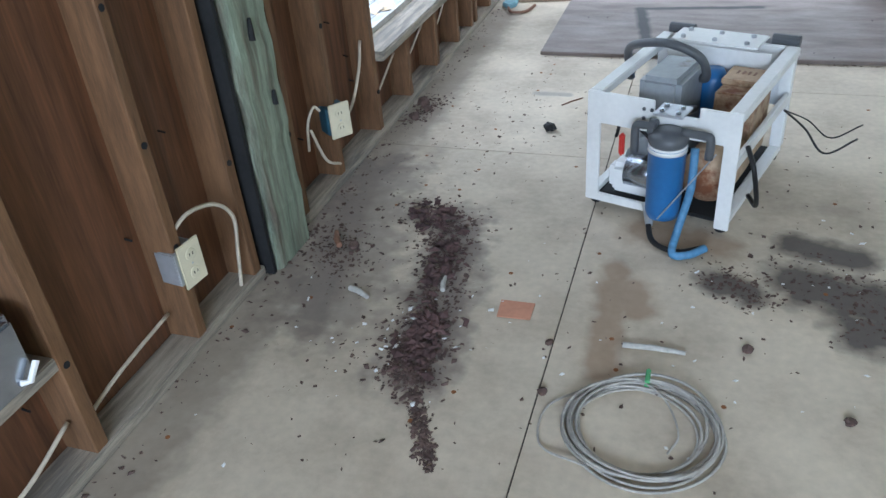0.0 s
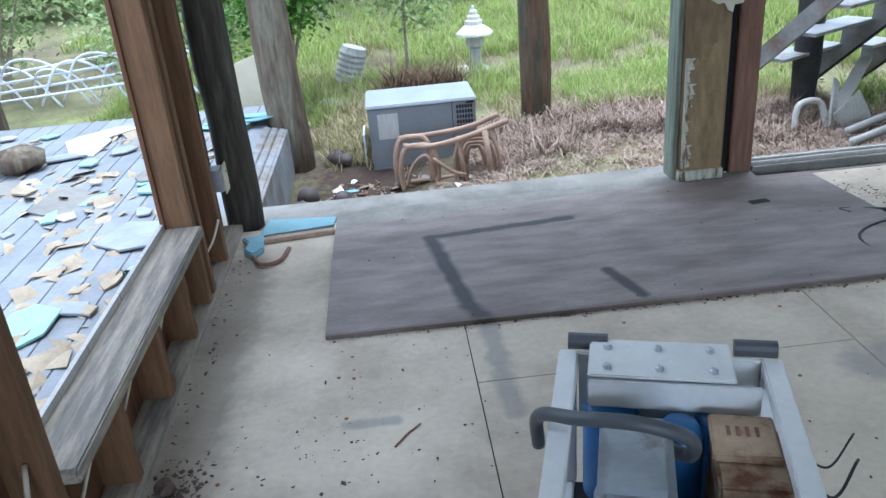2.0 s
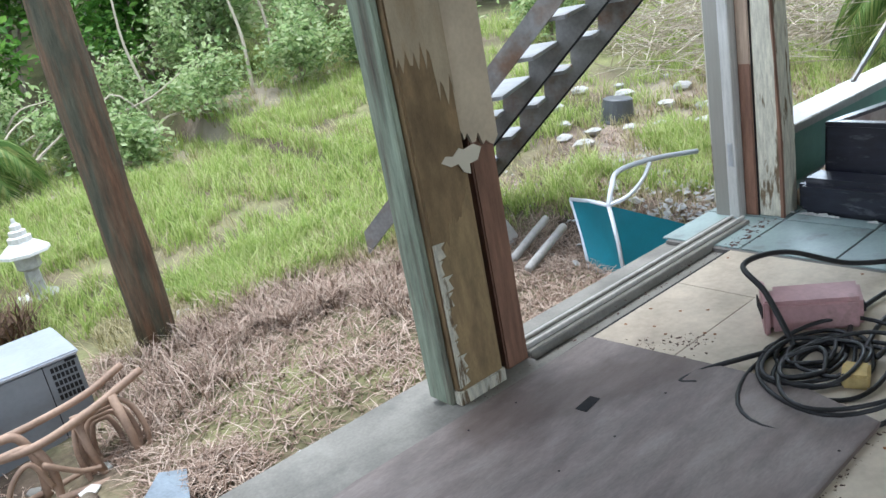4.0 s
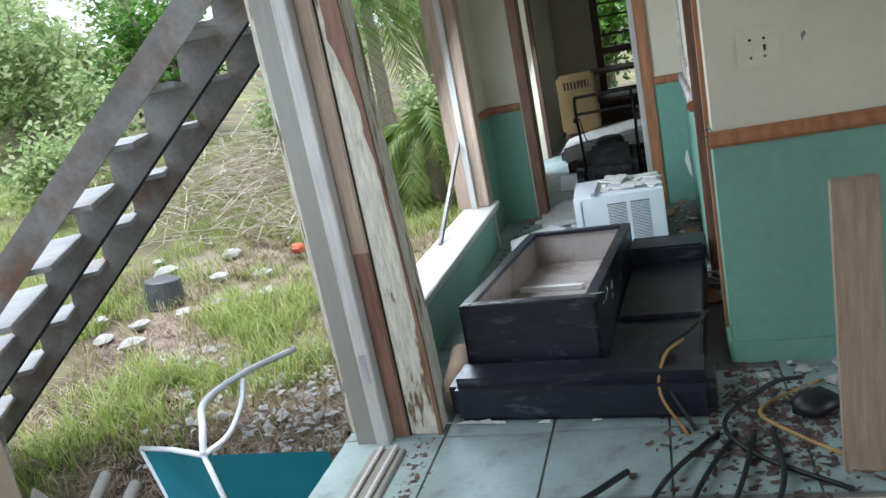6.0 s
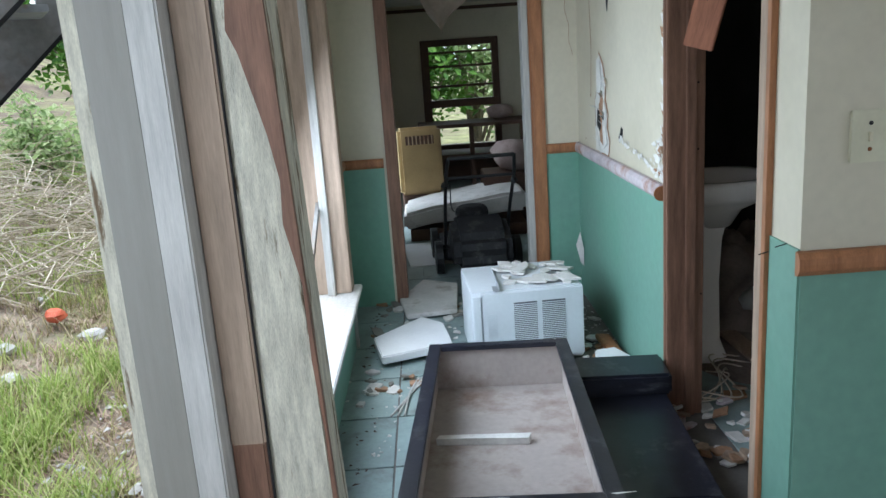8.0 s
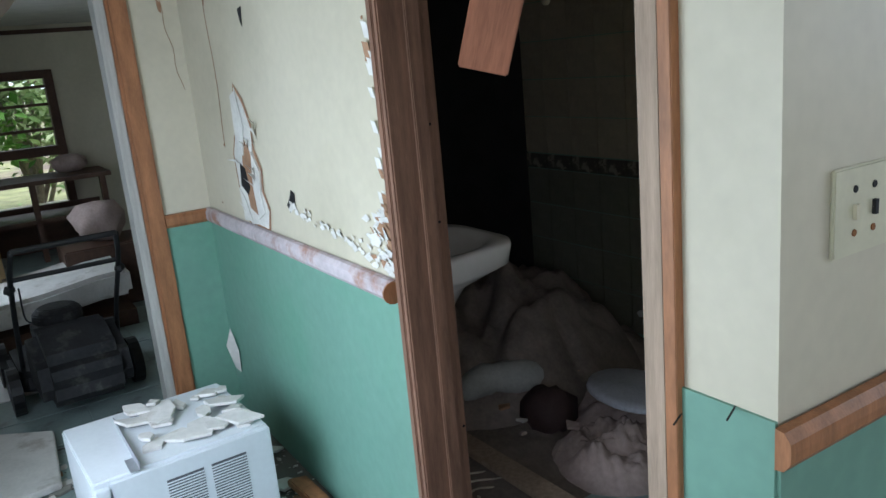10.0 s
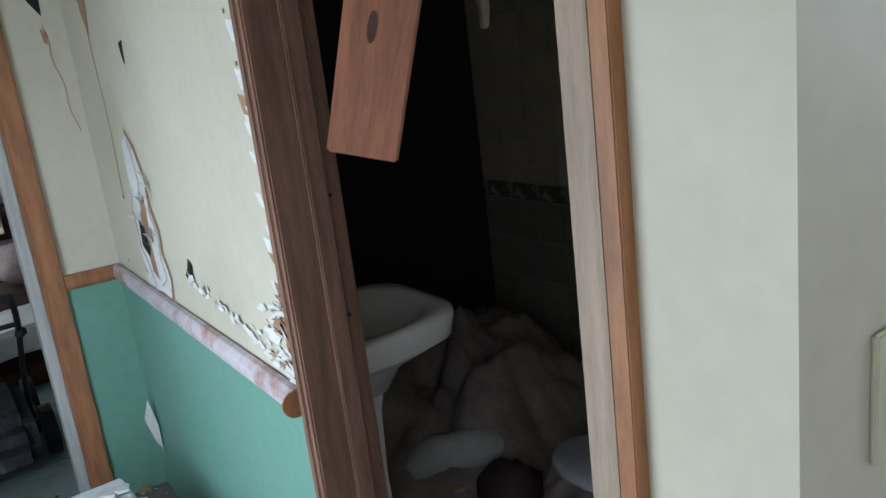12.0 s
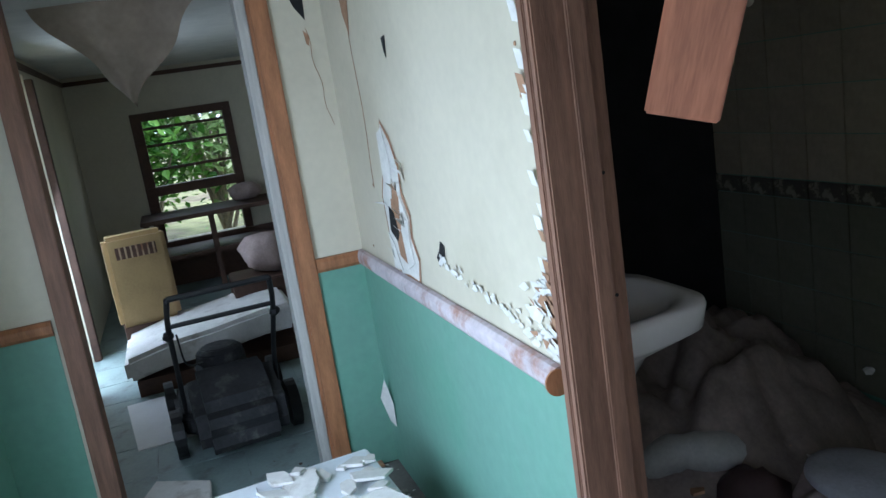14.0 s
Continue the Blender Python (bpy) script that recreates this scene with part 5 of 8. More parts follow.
part("lining", B(x1 - 0.026, x1 - 0.021, y0 + 0.026, y1 - 0.026, 0.05, zt - 0.021), M_CABIN, cab, "pale inner lining", at=TIP)
part("lining", B(x0 + 0.021, x0 + 0.026, y0 + 0.026, y1 - 0.026, 0.05, zt - 0.021), M_CABIN, cab, "pale inner lining", at=TIP)
part("inner_floor", B(x0 + 0.021, x1 - 0.021, y0 + 0.021, y1 - 0.021, 0.192, 0.20), M_CABIN, cab, "stained brown inside", at=TIP)
part("shelf_edge", Mesh().prism([(0.10, y0 + 0.2), (0.14, y0 + 0.19), (0.15, y1 - 0.06), (0.12, y1 - 0.05)], 0.2, 0.225), M_CHIP, cab, "white broken shelf edge", at=TIP)
base = part("plinth", Mesh().prism([(-0.655, -0.65), (0.70, -0.66), (0.70, -0.27), (0.69, 0.283), (-0.655, 0.283)], 0.0, 0.14), M_BLACK, cab, "wide black lower body", 0.01)
part("kick_step", B(-0.86, -0.656, -0.70, 0.32, 0.0, 0.19), M_BLACK, cab, "rounded black front step", 0.035)
part("dark_panel", B(-0.2, 0.66, -0.65, -0.30, 0.14, 0.162), M_BLACK, cab, "", 0.004)
part("crest", B(0.52, 0.74, -0.67, -0.28, 0.162, 0.25), M_BLACK, cab, "", 0.012)
rg = random.Random(15)
for k in range(22):
    y = rg.uniform(-0.28, 0.66)
    s = rg.uniform(0.015, 0.06)
    part("chip", Mesh().prism([(-s, 0.0), (s, 0.002), (s * 0.7, 0.006 + 0.012 * rg.random()), (-s * 0.5, 0.01)], 0, 0.0012, pose(-0.8615, y, 0.004 + 0.01 * rg.random(), 90, 0, -90)), M_CHIP, cab)
for k in range(14):
    x, s = rg.uniform(-0.5, 0.3), rg.uniform(0.006, 0.016)
    part("chip", Mesh().prism([(-s, 0), (s, s), (s * 0.4, s * 1.6)], 0, 0.0012, pose(x, y0 - 0.0006, rg.uniform(0.24, 0.34), 90, 0, 0)), M_CHIP, cab, at=TIP)
for k in range(5):
    s = rg.uniform(0.02, 0.05)
    part("chip", Mesh().prism([(-s, -0.004), (s, 0.0), (s * 0.6, 0.005)], 0, 0.0012, pose(rg.uniform(-0.65, -0.6), rg.uniform(y0, y1), zt, 0, 0, 90)), M_CHIP, cab, at=TIP)
cable("cable", [(2.98, 4.02, 0.01), (3.08, 4.10, 0.14), (3.2, 4.12, 0.22), (3.4, 4.0, 0.215), (3.6, 3.92, 0.21)], 0.008, "black cable over the black cabinet", M_DARKCABLE)
cable("cable", [(2.95, 4.05, 0.01), (3.05, 4.13, 0.13), (3.18, 4.10, 0.215), (3.32, 4.03, 0.212)], 0.006, "ochre cable over the black cabinet", mk("ochre_sheath", (0.33, 0.19, 0.06), 0.5))
thing("cardboard_tube", "brown cardboard tube beside the black cabinet", "tube", pose(3.24, 4.985, 0.05, 0, 0, 8), Mesh().tube([(0, 0, 0), (0.02, 0, 0)], 0.045, 20).tube([(0.02, 0, 0), (0.5, 0, 0)], 0.048, 20), mk("cardboard", (0.36, 0.27, 0.19), 0.85, 0.15), smooth=True)

# ---- window air conditioner with plaster on top ----
M_ACW = mk("yellowed_white_steel", (0.66, 0.69, 0.72), 0.4, 0.06, 5, 50, 0.03)
ac = thing("air_conditioner", "white window air conditioner standing on the floor", "air conditioner", pose(5.24, 4.05, 0.015, 0, 0, 3))
part("case", B(0.02, 0.50, 0, 0.55, 0, 0.375), M_ACW, ac, "", 0.006)
fr = part("front_panel", B(0.0, 0.02, 0.0, 0.50, 0.02, 0.37), M_ACW, ac, "front panel tilted off its case", 0.004)
part("side_strip", B(-0.006, 0.012, 0.505, 0.545, 0.0, 0.36), M_ACW, ac, "loose side strip", 0.003)
for g0, g1, nn in ((0.09, 0.205, 26), (0.23, 0.345, 26)):
    part("grille_back", B(-0.0008, 0.002, g0, g1, 0.06, 0.315), M_GREYP, ac, "dark grille")
    for i in range(nn):
        z = 0.062 + i * 0.25 / nn
        part("grille_slat", B(-0.003, -0.0005, g0, g1, z, z + 0.0042), M_ACW, ac)
for i in range(22):
    z = 0.07 + i * 0.2 / 22
    part("grille_slat", B(-0.003, 0.001, 0.43, 0.475, z, z + 0.004), M_ACW, ac)
M_PLAST = mk("broken_plasterboard", (0.63, 0.61, 0.58), 0.9, 0.12, 8, 60, 0.2, second=(0.45, 0.42, 0.38), cover=0.6, cscale=6)


def chunk(at, s, seed, thick=0.012, mat=None, label="broken white plasterboard piece", name="plaster_piece", group="plaster pieces"):
    rg = random.Random(seed)
    k = rg.randint(4, 6)
    out = [(s * rg.uniform(0.6, 1.15) * math.cos(2 * math.pi * i / k + rg.uniform(-0.3, 0.3)), s * 0.75 * rg.uniform(0.6, 1.15) * math.sin(2 * math.pi * i / k + rg.uniform(-0.3, 0.3))) for i in range(k)]
    return thing(name, label, "rubble", at, Mesh().prism(out, 0, thick), mat or M_PLAST, 0.0015, group=group)


rg = random.Random(21)
for i in range(26):
    x, y = rg.uniform(5.3, 5.68), rg.uniform(4.08, 4.42)
    chunk(pose(x, y, 0.392 + 0.004 * (i % 5), rg.uniform(-6, 6), rg.uniform(-6, 6), rg.uniform(0, 360)), rg.uniform(0.025, 0.085), 200 + i, 0.011, label="broken plasterboard piece on the air conditioner", group="plaster on the air conditioner")
thing("metal_strip", "thin metal angle strip on the air conditioner", "metal strip", pose(5.25, 4.46, 0.391, 0, 3, 0), Mesh().box(-0.03, 0.42, 0, 0.004, 0, 0.03).box(-0.03, 0.42, 0, 0.03, 0, 0.003), M_METAL)

# plaster slabs and rubble on the hall floor
thing("plaster_slab", "large broken white plaster slab on the floor", "rubble", pose(0, 0, 0), Mesh().prism([(5.29, 5.06), (5.42, 4.70), (5.75, 4.74), (5.88, 4.86), (5.58, 5.12)], 0.03, 0.075, Matrix.Translation((0, 0, 0.0))), M_WHITE, 0.006)
thing("plaster_slab", "broken white plaster slab beside the wall", "rubble", pose(0, 0, 0.0), Mesh().prism([(4.86, 4.08), (5.0, 3.86), (5.16, 3.92), (5.14, 4.02)], 0.05, 0.09), M_WHITE, 0.005)
thing("plaster_slab", "pale plaster slab near the doorway", "rubble", pose(0, 0, 0.0), Mesh().prism([(6.0, 4.95), (6.05, 4.65), (6.6, 4.62), (6.75, 4.85), (6.35, 5.0)], 0.02, 0.05), M_PLAST, 0.005)
for i in range(70):
    x, y = rg.uniform(4.75, 6.4), rg.choice((rg.uniform(3.86, 4.05), rg.uniform(4.62, 5.15), rg.uniform(4.62, 5.15)))
    chunk(pose(x, y, 0.001 + 0.006 * (i % 3), rg.uniform(-12, 12), rg.uniform(-12, 12), rg.uniform(0, 360)), rg.uniform(0.015, 0.07), 300 + i, 0.012, rg.choice((M_PLAST, M_PLAST, M_CONC, M_CARD)), "broken plaster piece on the hall floor", group="hall floor rubble")
for i in range(44):
    x, y = rg.uniform(4.0, 4.62), rg.uniform(3.45, 3.9)
    chunk(pose(x + 0.1, y, 0.002 + 0.01 * (i % 4), rg.uniform(-14, 14), rg.uniform(-14, 14), rg.uniform(0, 360)), rg.uniform(0.02, 0.07), 400 + i, 0.012, rg.choice((M_PLAST, M_CARD, M_RAILW, M_LIGHTWOOD)), "broken tile or plaster piece in the doorway", group="doorway rubble")
thing("trim_plank", "split brown trim plank lying along the wall", "plank", pose(0, 0, 0), Mesh().prism([(4.82, 3.86), (4.87, 3.9), (5.47, 3.95), (5.45, 3.88)], 0.02, 0.05), M_RAIL, 0.005)
for k in range(5):
    cable("cable", [(4.45 + 0.06 * k, 3.80, 0.01), (4.5 + 0.05 * k, 3.95 - 0.06 * k, 0.05), (4.65, 3.7 - 0.05 * k, 0.03), (4.8 + 0.06 * k, 3.5, 0.06), (4.95, 3.55 - 0.1 * k, 0.02)], 0.004, "pale tangled cord in the doorway", M_CABLE)
for k in range(3):
    cable("cable", [(4.75, 5.0 - 0.03 * k, 0.008), (4.95, 4.92, 0.012 + 0.004 * k), (5.15, 4.84 + 0.02 * k, 0.008)], 0.005, "pale strip of trim on the tiles", M_WHITEWOOD)
flakes("plaster_crumbs", "plaster crumbs and dirt on the tiles", "litter", [(4.3, 5.0, 6.3, 4.9, 0.12), (4.6, 3.9, 6.3, 3.9, 0.05), (3.4, 3.6, 3.4, 2.6, 0.08), (6.0, 4.6, 6.3, 4.2, 0.15)], 500, 0.008, M_PLAST, 31)
flakes("plaster_crumbs", "dark dirt on the tiles", "litter", [(3.6, 5.1, 6.2, 5.15, 0.04), (2.8, 3.5, 3.45, 3.2, 0.1), (5.9, 4.9, 6.3, 4.2, 0.2), (2.6, 5.0, 3.0, 5.05, 0.03)], 500, 0.008, M_LITTER, 32)

flakes("floor_dirt", "thick dark dirt over the tiles by the green wall", "dirt", [(2.75, 3.2, 3.4, 3.3, 0.25), (2.9, 3.7, 3.4, 3.9, 0.12), (2.7, 3.9, 3.1, 3.6, 0.15), (3.0, 2.6, 3.4, 2.2, 0.2)], 1500, 0.013, M_LITTER, 33, 0.004, 0.12)

# ---- bathroom ----
M_BTILE = mk("dull_green_wall_tile", (0.20, 0.195, 0.15), 0.3, 0.15, 5, 40, 0.05, rand=0.1)
M_BTILE2 = mk("dull_beige_wall_tile", (0.42, 0.35, 0.26), 0.3, 0.15, 5, 40, 0.05, rand=0.08)
M_FRIEZE = mk("patterned_frieze_tile", (0.10, 0.09, 0.075), 0.35, 0.2, 20, 60, 0.1, second=(0.30, 0.27, 0.21), cover=0.55, sharp=0.05, cscale=22)
M_PORC = mk("porcelain", (0.85, 0.79, 0.76), 0.15, 0.04, 4, 40, 0.0)


def sink():
    root = thing("pedestal_sink", "white porcelain pedestal sink on a bathroom wall", "sink", Matrix.Translation((5.14, 3.71, 0.0)) @ pose(0, 0, 0, 0, 0, 180) @ Matrix.Diagonal((1.04, 1.02, 1.014, 1)))
    n = 40
    levels = [(0.66, 0.35, 0.15), (0.74, 0.56, 0.09), (0.79, 0.86, 0.025), (0.812, 0.97, 0.002), (0.872, 1.0, 0.0), (0.887, 0.985, 0.003), (0.887, 0.84, 0.045), (0.868, 0.78, 0.06), (0.80, 0.64, 0.095), (0.755, 0.36, 0.165)]
    power = (2.4, 2.6, 3.4, 5.0, 5.0, 5.0, 2.5, 2.2, 2.0, 2.0)
    pts = []
    for (z, s, o), p in zip(levels, power):
        for k in range(n):
            c, d = math.cos(2 * math.pi * k / n), math.sin(2 * math.pi * k / n)
            x, y = 0.25 * math.copysign(abs(c) ** (2 / p), c), 0.2475 * (1 + math.copysign(abs(d) ** (2 / p), d))
            x *= 1.0 - 0.14 * max(0.0, y - 0.25) / 0.25
            pts.append((x * s, y * s + o, z))
    f = [(i * n + k, i * n + (k + 1) % n, (i + 1) * n + (k + 1) % n, (i + 1) * n + k) for i in range(len(levels) - 1) for k in range(n)]
    f += [tuple(range(n - 1, -1, -1)), tuple(range((len(levels) - 1) * n, len(levels) * n))]
    m = Mesh().poly(pts, f)
    part("basin", m, M_PORC, root, "", 0, True)
    part("pedestal", Mesh().lathe([(0.14, 0.0), (0.13, 0.05), (0.098, 0.12), (0.09, 0.4), (0.10, 0.6), (0.13, 0.72)], 4, pose(0.0, 0.20, 0.0, 0, 0, 45)), M_PORC, root, "white pedestal", 0.02)
    part("tap", Mesh().tube(arc([(0, 0.06, 0.885), (0, 0.06, 0.95), (0, 0.09, 0.98), (0, 0.14, 0.965)]), 0.012, 10), M_CHROME, root, "chrome tap", 0, True)
    part("drain", Mesh().lathe([(0.02, 0), (0.02, 0.004)], 12, pose(0, 0.24, 0.762)), M_CHROME, root)
    return root


sink()
M_CLOTH = mk("dirty_brown_cloth", (0.20, 0.16, 0.14), 0.95, 0.3, 8, 60, 0.3)
M_CLOTH2 = mk("dirty_pink_cloth", (0.40, 0.31, 0.285), 0.95, 0.25, 8, 60, 0.3)


def heap(name, label, at, rx, ry, h, seed, mat, n=72):
    """A heap of crumpled cloth as a height field with folds."""
    m = Mesh()
    for j in range(n):
        for i in range(n):
            u, v = 2 * i / (n - 1) - 1, 2 * j / (n - 1) - 1
            d = math.sqrt(u * u + v * v)
            z = max(0.0, 1 - d ** 2.2) if d < 1 else 0.0
            fold = noise.noise(Vector((u * 2.2 + seed, v * 2.2, seed))) * 0.5 + abs(noise.noise(Vector((u * 3.2 + seed, v * 2 - u, 2.0 + seed)))) * 0.5 + 0.26 * abs(noise.noise(Vector((u * 6 + v * 2, v * 4 - u * 2, seed)))) + 0.1 * abs(noise.noise(Vector((u * 11 - v * 5, v * 8 + u * 3, seed)))) + 0.03 * noise.noise(Vector((u * 23, v * 19, seed)))
            m.v.append((u * rx, v * ry, h * z * (0.75 + fold) - (0.01 if d >= 1 else 0.0)))
    m.f = [(j * n + i, j * n + i + 1, (j + 1) * n + i + 1, (j + 1) * n + i) for j in range(n - 1) for i in range(n - 1)]
    return thing(name, label, "cloth", at, m, mat, smooth=True)


heap("crumpled_cloth", "heap of dirty brown cloth on the bathroom floor", pose(5.85, 2.75, 0, 0, 0, 30), 0.75, 0.8, 0.55, 1, M_CLOTH)
heap("crumpled_cloth", "crumpled dirty pinkish cloth on the floor", pose(4.95, 2.65, 0, 0, 0, 10), 0.42, 0.4, 0.13, 2, M_CLOTH2)
heap("crumpled_cloth", "dark dirty cloth and rubbish heap", pose(5.3, 3.1, 0, 0, 0, -20), 0.6, 0.5, 0.075, 3, M_CLOTH)
heap("crumpled_cloth", "crumpled pinkish patterned cloth beside a pale lid", pose(4.82, 2.93, 0, 0, 0, 40), 0.26, 0.22, 0.16, 5, M_CLOTH2)
heap("crumpled_cloth", "dirty brown cloth on the bathroom floor", pose(5.75, 2.3, 0, 0, 0, 15), 0.55, 0.3, 0.2, 6, M_CLOTH)
thing("toilet_lid", "grey-white oval lid among rubbish", "lid", pose(4.91, 2.71, 0.19, 5, -7, 20), Mesh().lathe([(0.0, 0.03), (0.16, 0.028), (0.19, 0.018), (0.195, 0.0), (0.185, -0.006)], 28), mk("grey_white_plastic", (0.42, 0.42, 0.47), 0.35), smooth=True)
thing("wrapped_parcel", "dirty grey wrapped parcel on the floor", "parcel", pose(5.35, 3.02, 0.12, 0, 0, 75), Mesh().tube(arc([(-0.2, 0, 0.05), (-0.08, 0.02, 0.08), (0.08, -0.01, 0.09), (0.2, 0.02, 0.06)], 4), [0.04, 0.05, 0.06, 0.07, 0.075, 0.075, 0.07, 0.06, 0.07, 0.065, 0.06, 0.05, 0.03], 12), mk("grey_wrap", (0.40, 0.39, 0.37), 0.8, 0.2), smooth=True)
thing("dark_ball", "dark round dirty ball among cloth", "ball", pose(5.13, 2.97, 0.045), Mesh().rock((0, 0, 0.08), 0.11, 91, 16, 0.85), mk("dark_maroon", (0.06, 0.035, 0.035), 0.7), smooth=True)
thing("cup", "small grey-green cup among rubbish", "cup", pose(5.40, 2.79, 0.12, 20, 30, 0), Mesh().lathe([(0.03, 0), (0.04, 0.08), (0.035, 0.08), (0.027, 0.006)], 16), mk("grey_green_plastic", (0.22, 0.27, 0.25), 0.5))
thing("fallen_board", "bare board lying across bathroom rubbish", "board", pose(4.90, 3.33, 0.08, 0, 4, -3), B(-0.42, 0.42, -0.045, 0.045, 0, 0.02), M_LIGHTWOOD, 0.003)
rg = random.Random(33)
for i in range(34):
    chunk(pose(rg.uniform(4.7, 6.1), rg.uniform(2.15, 3.3), rg.uniform(0.1, 0.2), rg.uniform(-20, 20), rg.uniform(-20, 20), rg.uniform(0, 360)), rg.uniform(0.015, 0.05), 500 + i, 0.01, rg.choice((M_PLAST, M_CARD, M_CLOTH2)), "broken bit on the bathroom rubbish", group="bathroom rubble")
thing("plaster_lump", "white plaster lump on bathroom rubbish", "rubble", pose(5.45, 2.12, 0.22), Mesh().rock((0, 0, 0.01), 0.022, 95, 8), M_PLAST)
thing("hose_ring", "pale plastic hose hanging in a loop from the bathroom ceiling", "hose", mesh=Mesh().tube(arc([(5.03, 2.99, CEIL), (5.0, 2.99, 2.0), (4.985, 2.985, 1.74), (4.995, 2.98, 1.675), (5.02, 2.965, 1.66), (5.04, 2.95, 1.70), (5.05, 2.95, 1.80), (5.04, 2.95, 2.1), (5.05, 2.95, CEIL)]), 0.014, 10), mat=M_CABLE, smooth=True)

# ---- end room ----
M_DARKWOOD = mk("dark_stained_wood", (0.085, 0.045, 0.03), 0.6, 0.3, 5, 40, 0.15)
fw = setting("window_3", B(FX - 0.03, FX + 0.13, 3.80, 3.88, 0.95, 1.74), M_DARKWOOD, "dark-framed louvre window", 0.004)
part("frame_side", B(FX - 0.03, FX + 0.13, 4.66, 4.76, 0.4, 1.74), M_DARKWOOD, fw, "", 0.004)
part("frame_side", B(FX - 0.03, FX + 0.13, 3.80, 3.88, 0.4, 0.95), M_DARKWOOD, fw, "", 0.004)
part("frame_head", B(FX - 0.03, FX + 0.13, 3.88, 4.66, 1.66, 1.74), M_DARKWOOD, fw, "", 0.004)
part("frame_mid", B(FX - 0.05, FX + 0.13, 3.80, 4.76, 0.92, 1.01), M_DARKWOOD, fw, "", 0.004)
for z in (1.16, 1.40, 1.57):
    part("louvre", B(FX + 0.02, FX + 0.06, 3.88, 4.66, z, z + 0.028), M_DARKWOOD, fw, "dark louvre bar")
sh = thing("shelf_unit", "dark wooden bench shelf under the window", "shelf", pose(0, 0, 0))
part("top", B(FX - 0.75, FX - 0.06, 3.55, 4.85, 0.72, 0.76), M_DARKWOOD, sh, "", 0.004)
part("shelf", B(FX - 0.7, FX - 0.06, 3.6, 4.8, 0.36, 0.40), M_DARKWOOD, sh, "", 0.004)
for y in (3.6, 4.2, 4.78):
    part("leg", B(FX - 0.7, FX - 0.6, y, y + 0.05, 0.0, 0.72), M_DARKWOOD, sh, "", 0.004)
part("panel", B(FX - 0.06, FX - 0.04, 3.6, 4.8, 0.0, 0.45), M_DARKWOOD, sh)
thing("pillow", "pale pink pillow on the bench shelf", "pillow", pose(FX - 0.35, 3.85, 0.76), Mesh().rock((0, 0, 0.09), 0.16, 41, 14, 0.55), M_CLOTH2, smooth=True)
yb = thing("yellow_heater", "yellowed appliance with a dark slotted vent", "appliance", pose(8.75, 4.82, 0.30, 0, 4, 6))
part("case", B(0, 0.3, -0.2, 0.2, 0, 0.62), mk("yellowed_plastic", (0.36, 0.25, 0.115), 0.5, 0.15), yb, "", 0.03)
part("vent", B(-0.004, 0.0, -0.13, 0.13, 0.46, 0.54), M_DARKWOOD, yb, "dark slotted vent")
for k in range(7):
    part("slat", B(-0.007, -0.004, -0.12 + 0.036 * k, -0.108 + 0.036 * k, 0.46, 0.54), M_RUST, yb)
part("stand", B(0.02, 0.28, -0.18, 0.18, -0.30, 0.0), M_DARKWOOD, yb)
mt = thing("mattress", "sagging white mattress tilted over rubbish", "mattress", pose(8.5, 4.45, -0.001) @ Matrix.Diagonal((1, 1, 0.88, 1)))
part("pad", Mesh().prism([(-0.55, 0.12), (-0.3, 0.17), (0.0, 0.19), (0.3, 0.235), (0.5, 0.24), (0.5, 0.43), (0.3, 0.42), (0.0, 0.37), (-0.3, 0.34), (-0.55, 0.28)], -0.4, 0.4, pose(0, 0, 0, 90, 0, -90)), M_PLAST, mt, "", 0.03)
part("slats", B(-0.38, 0.4, -0.5, 0.5, 0.0, 0.12), M_DARKWOOD, mt)
thing("paper_sheet", "white sheets of paper on the floor", "paper", pose(7.6, 4.75, 0.004, 0, 0, 10), Mesh().prism([(-0.35, -0.2), (0.4, -0.22), (0.45, 0.2), (-0.3, 0.25)], 0, 0.006), M_WHITE)
thing("folded_cloth", "pinkish patterned folded cloth on a wooden box", "cloth", pose(8.9, 3.98, 0.45), Mesh().rock((0, 0, 0.14), 0.2, 44, 16, 0.75), M_CLOTH2, smooth=True)
thing("wooden_box", "dark wooden box under a folded cloth", "box", pose(8.9, 3.98, 0.0), B(-0.25, 0.25, -0.28, 0.28, 0, 0.45), M_DARKWOOD, 0.01)


M_MOWER = mk("dusty_black_plastic", (0.016, 0.016, 0.018), 0.75, 0.5, 9, 60, 0.3, second=(0.05, 0.048, 0.045), cover=0.6, cscale=8)


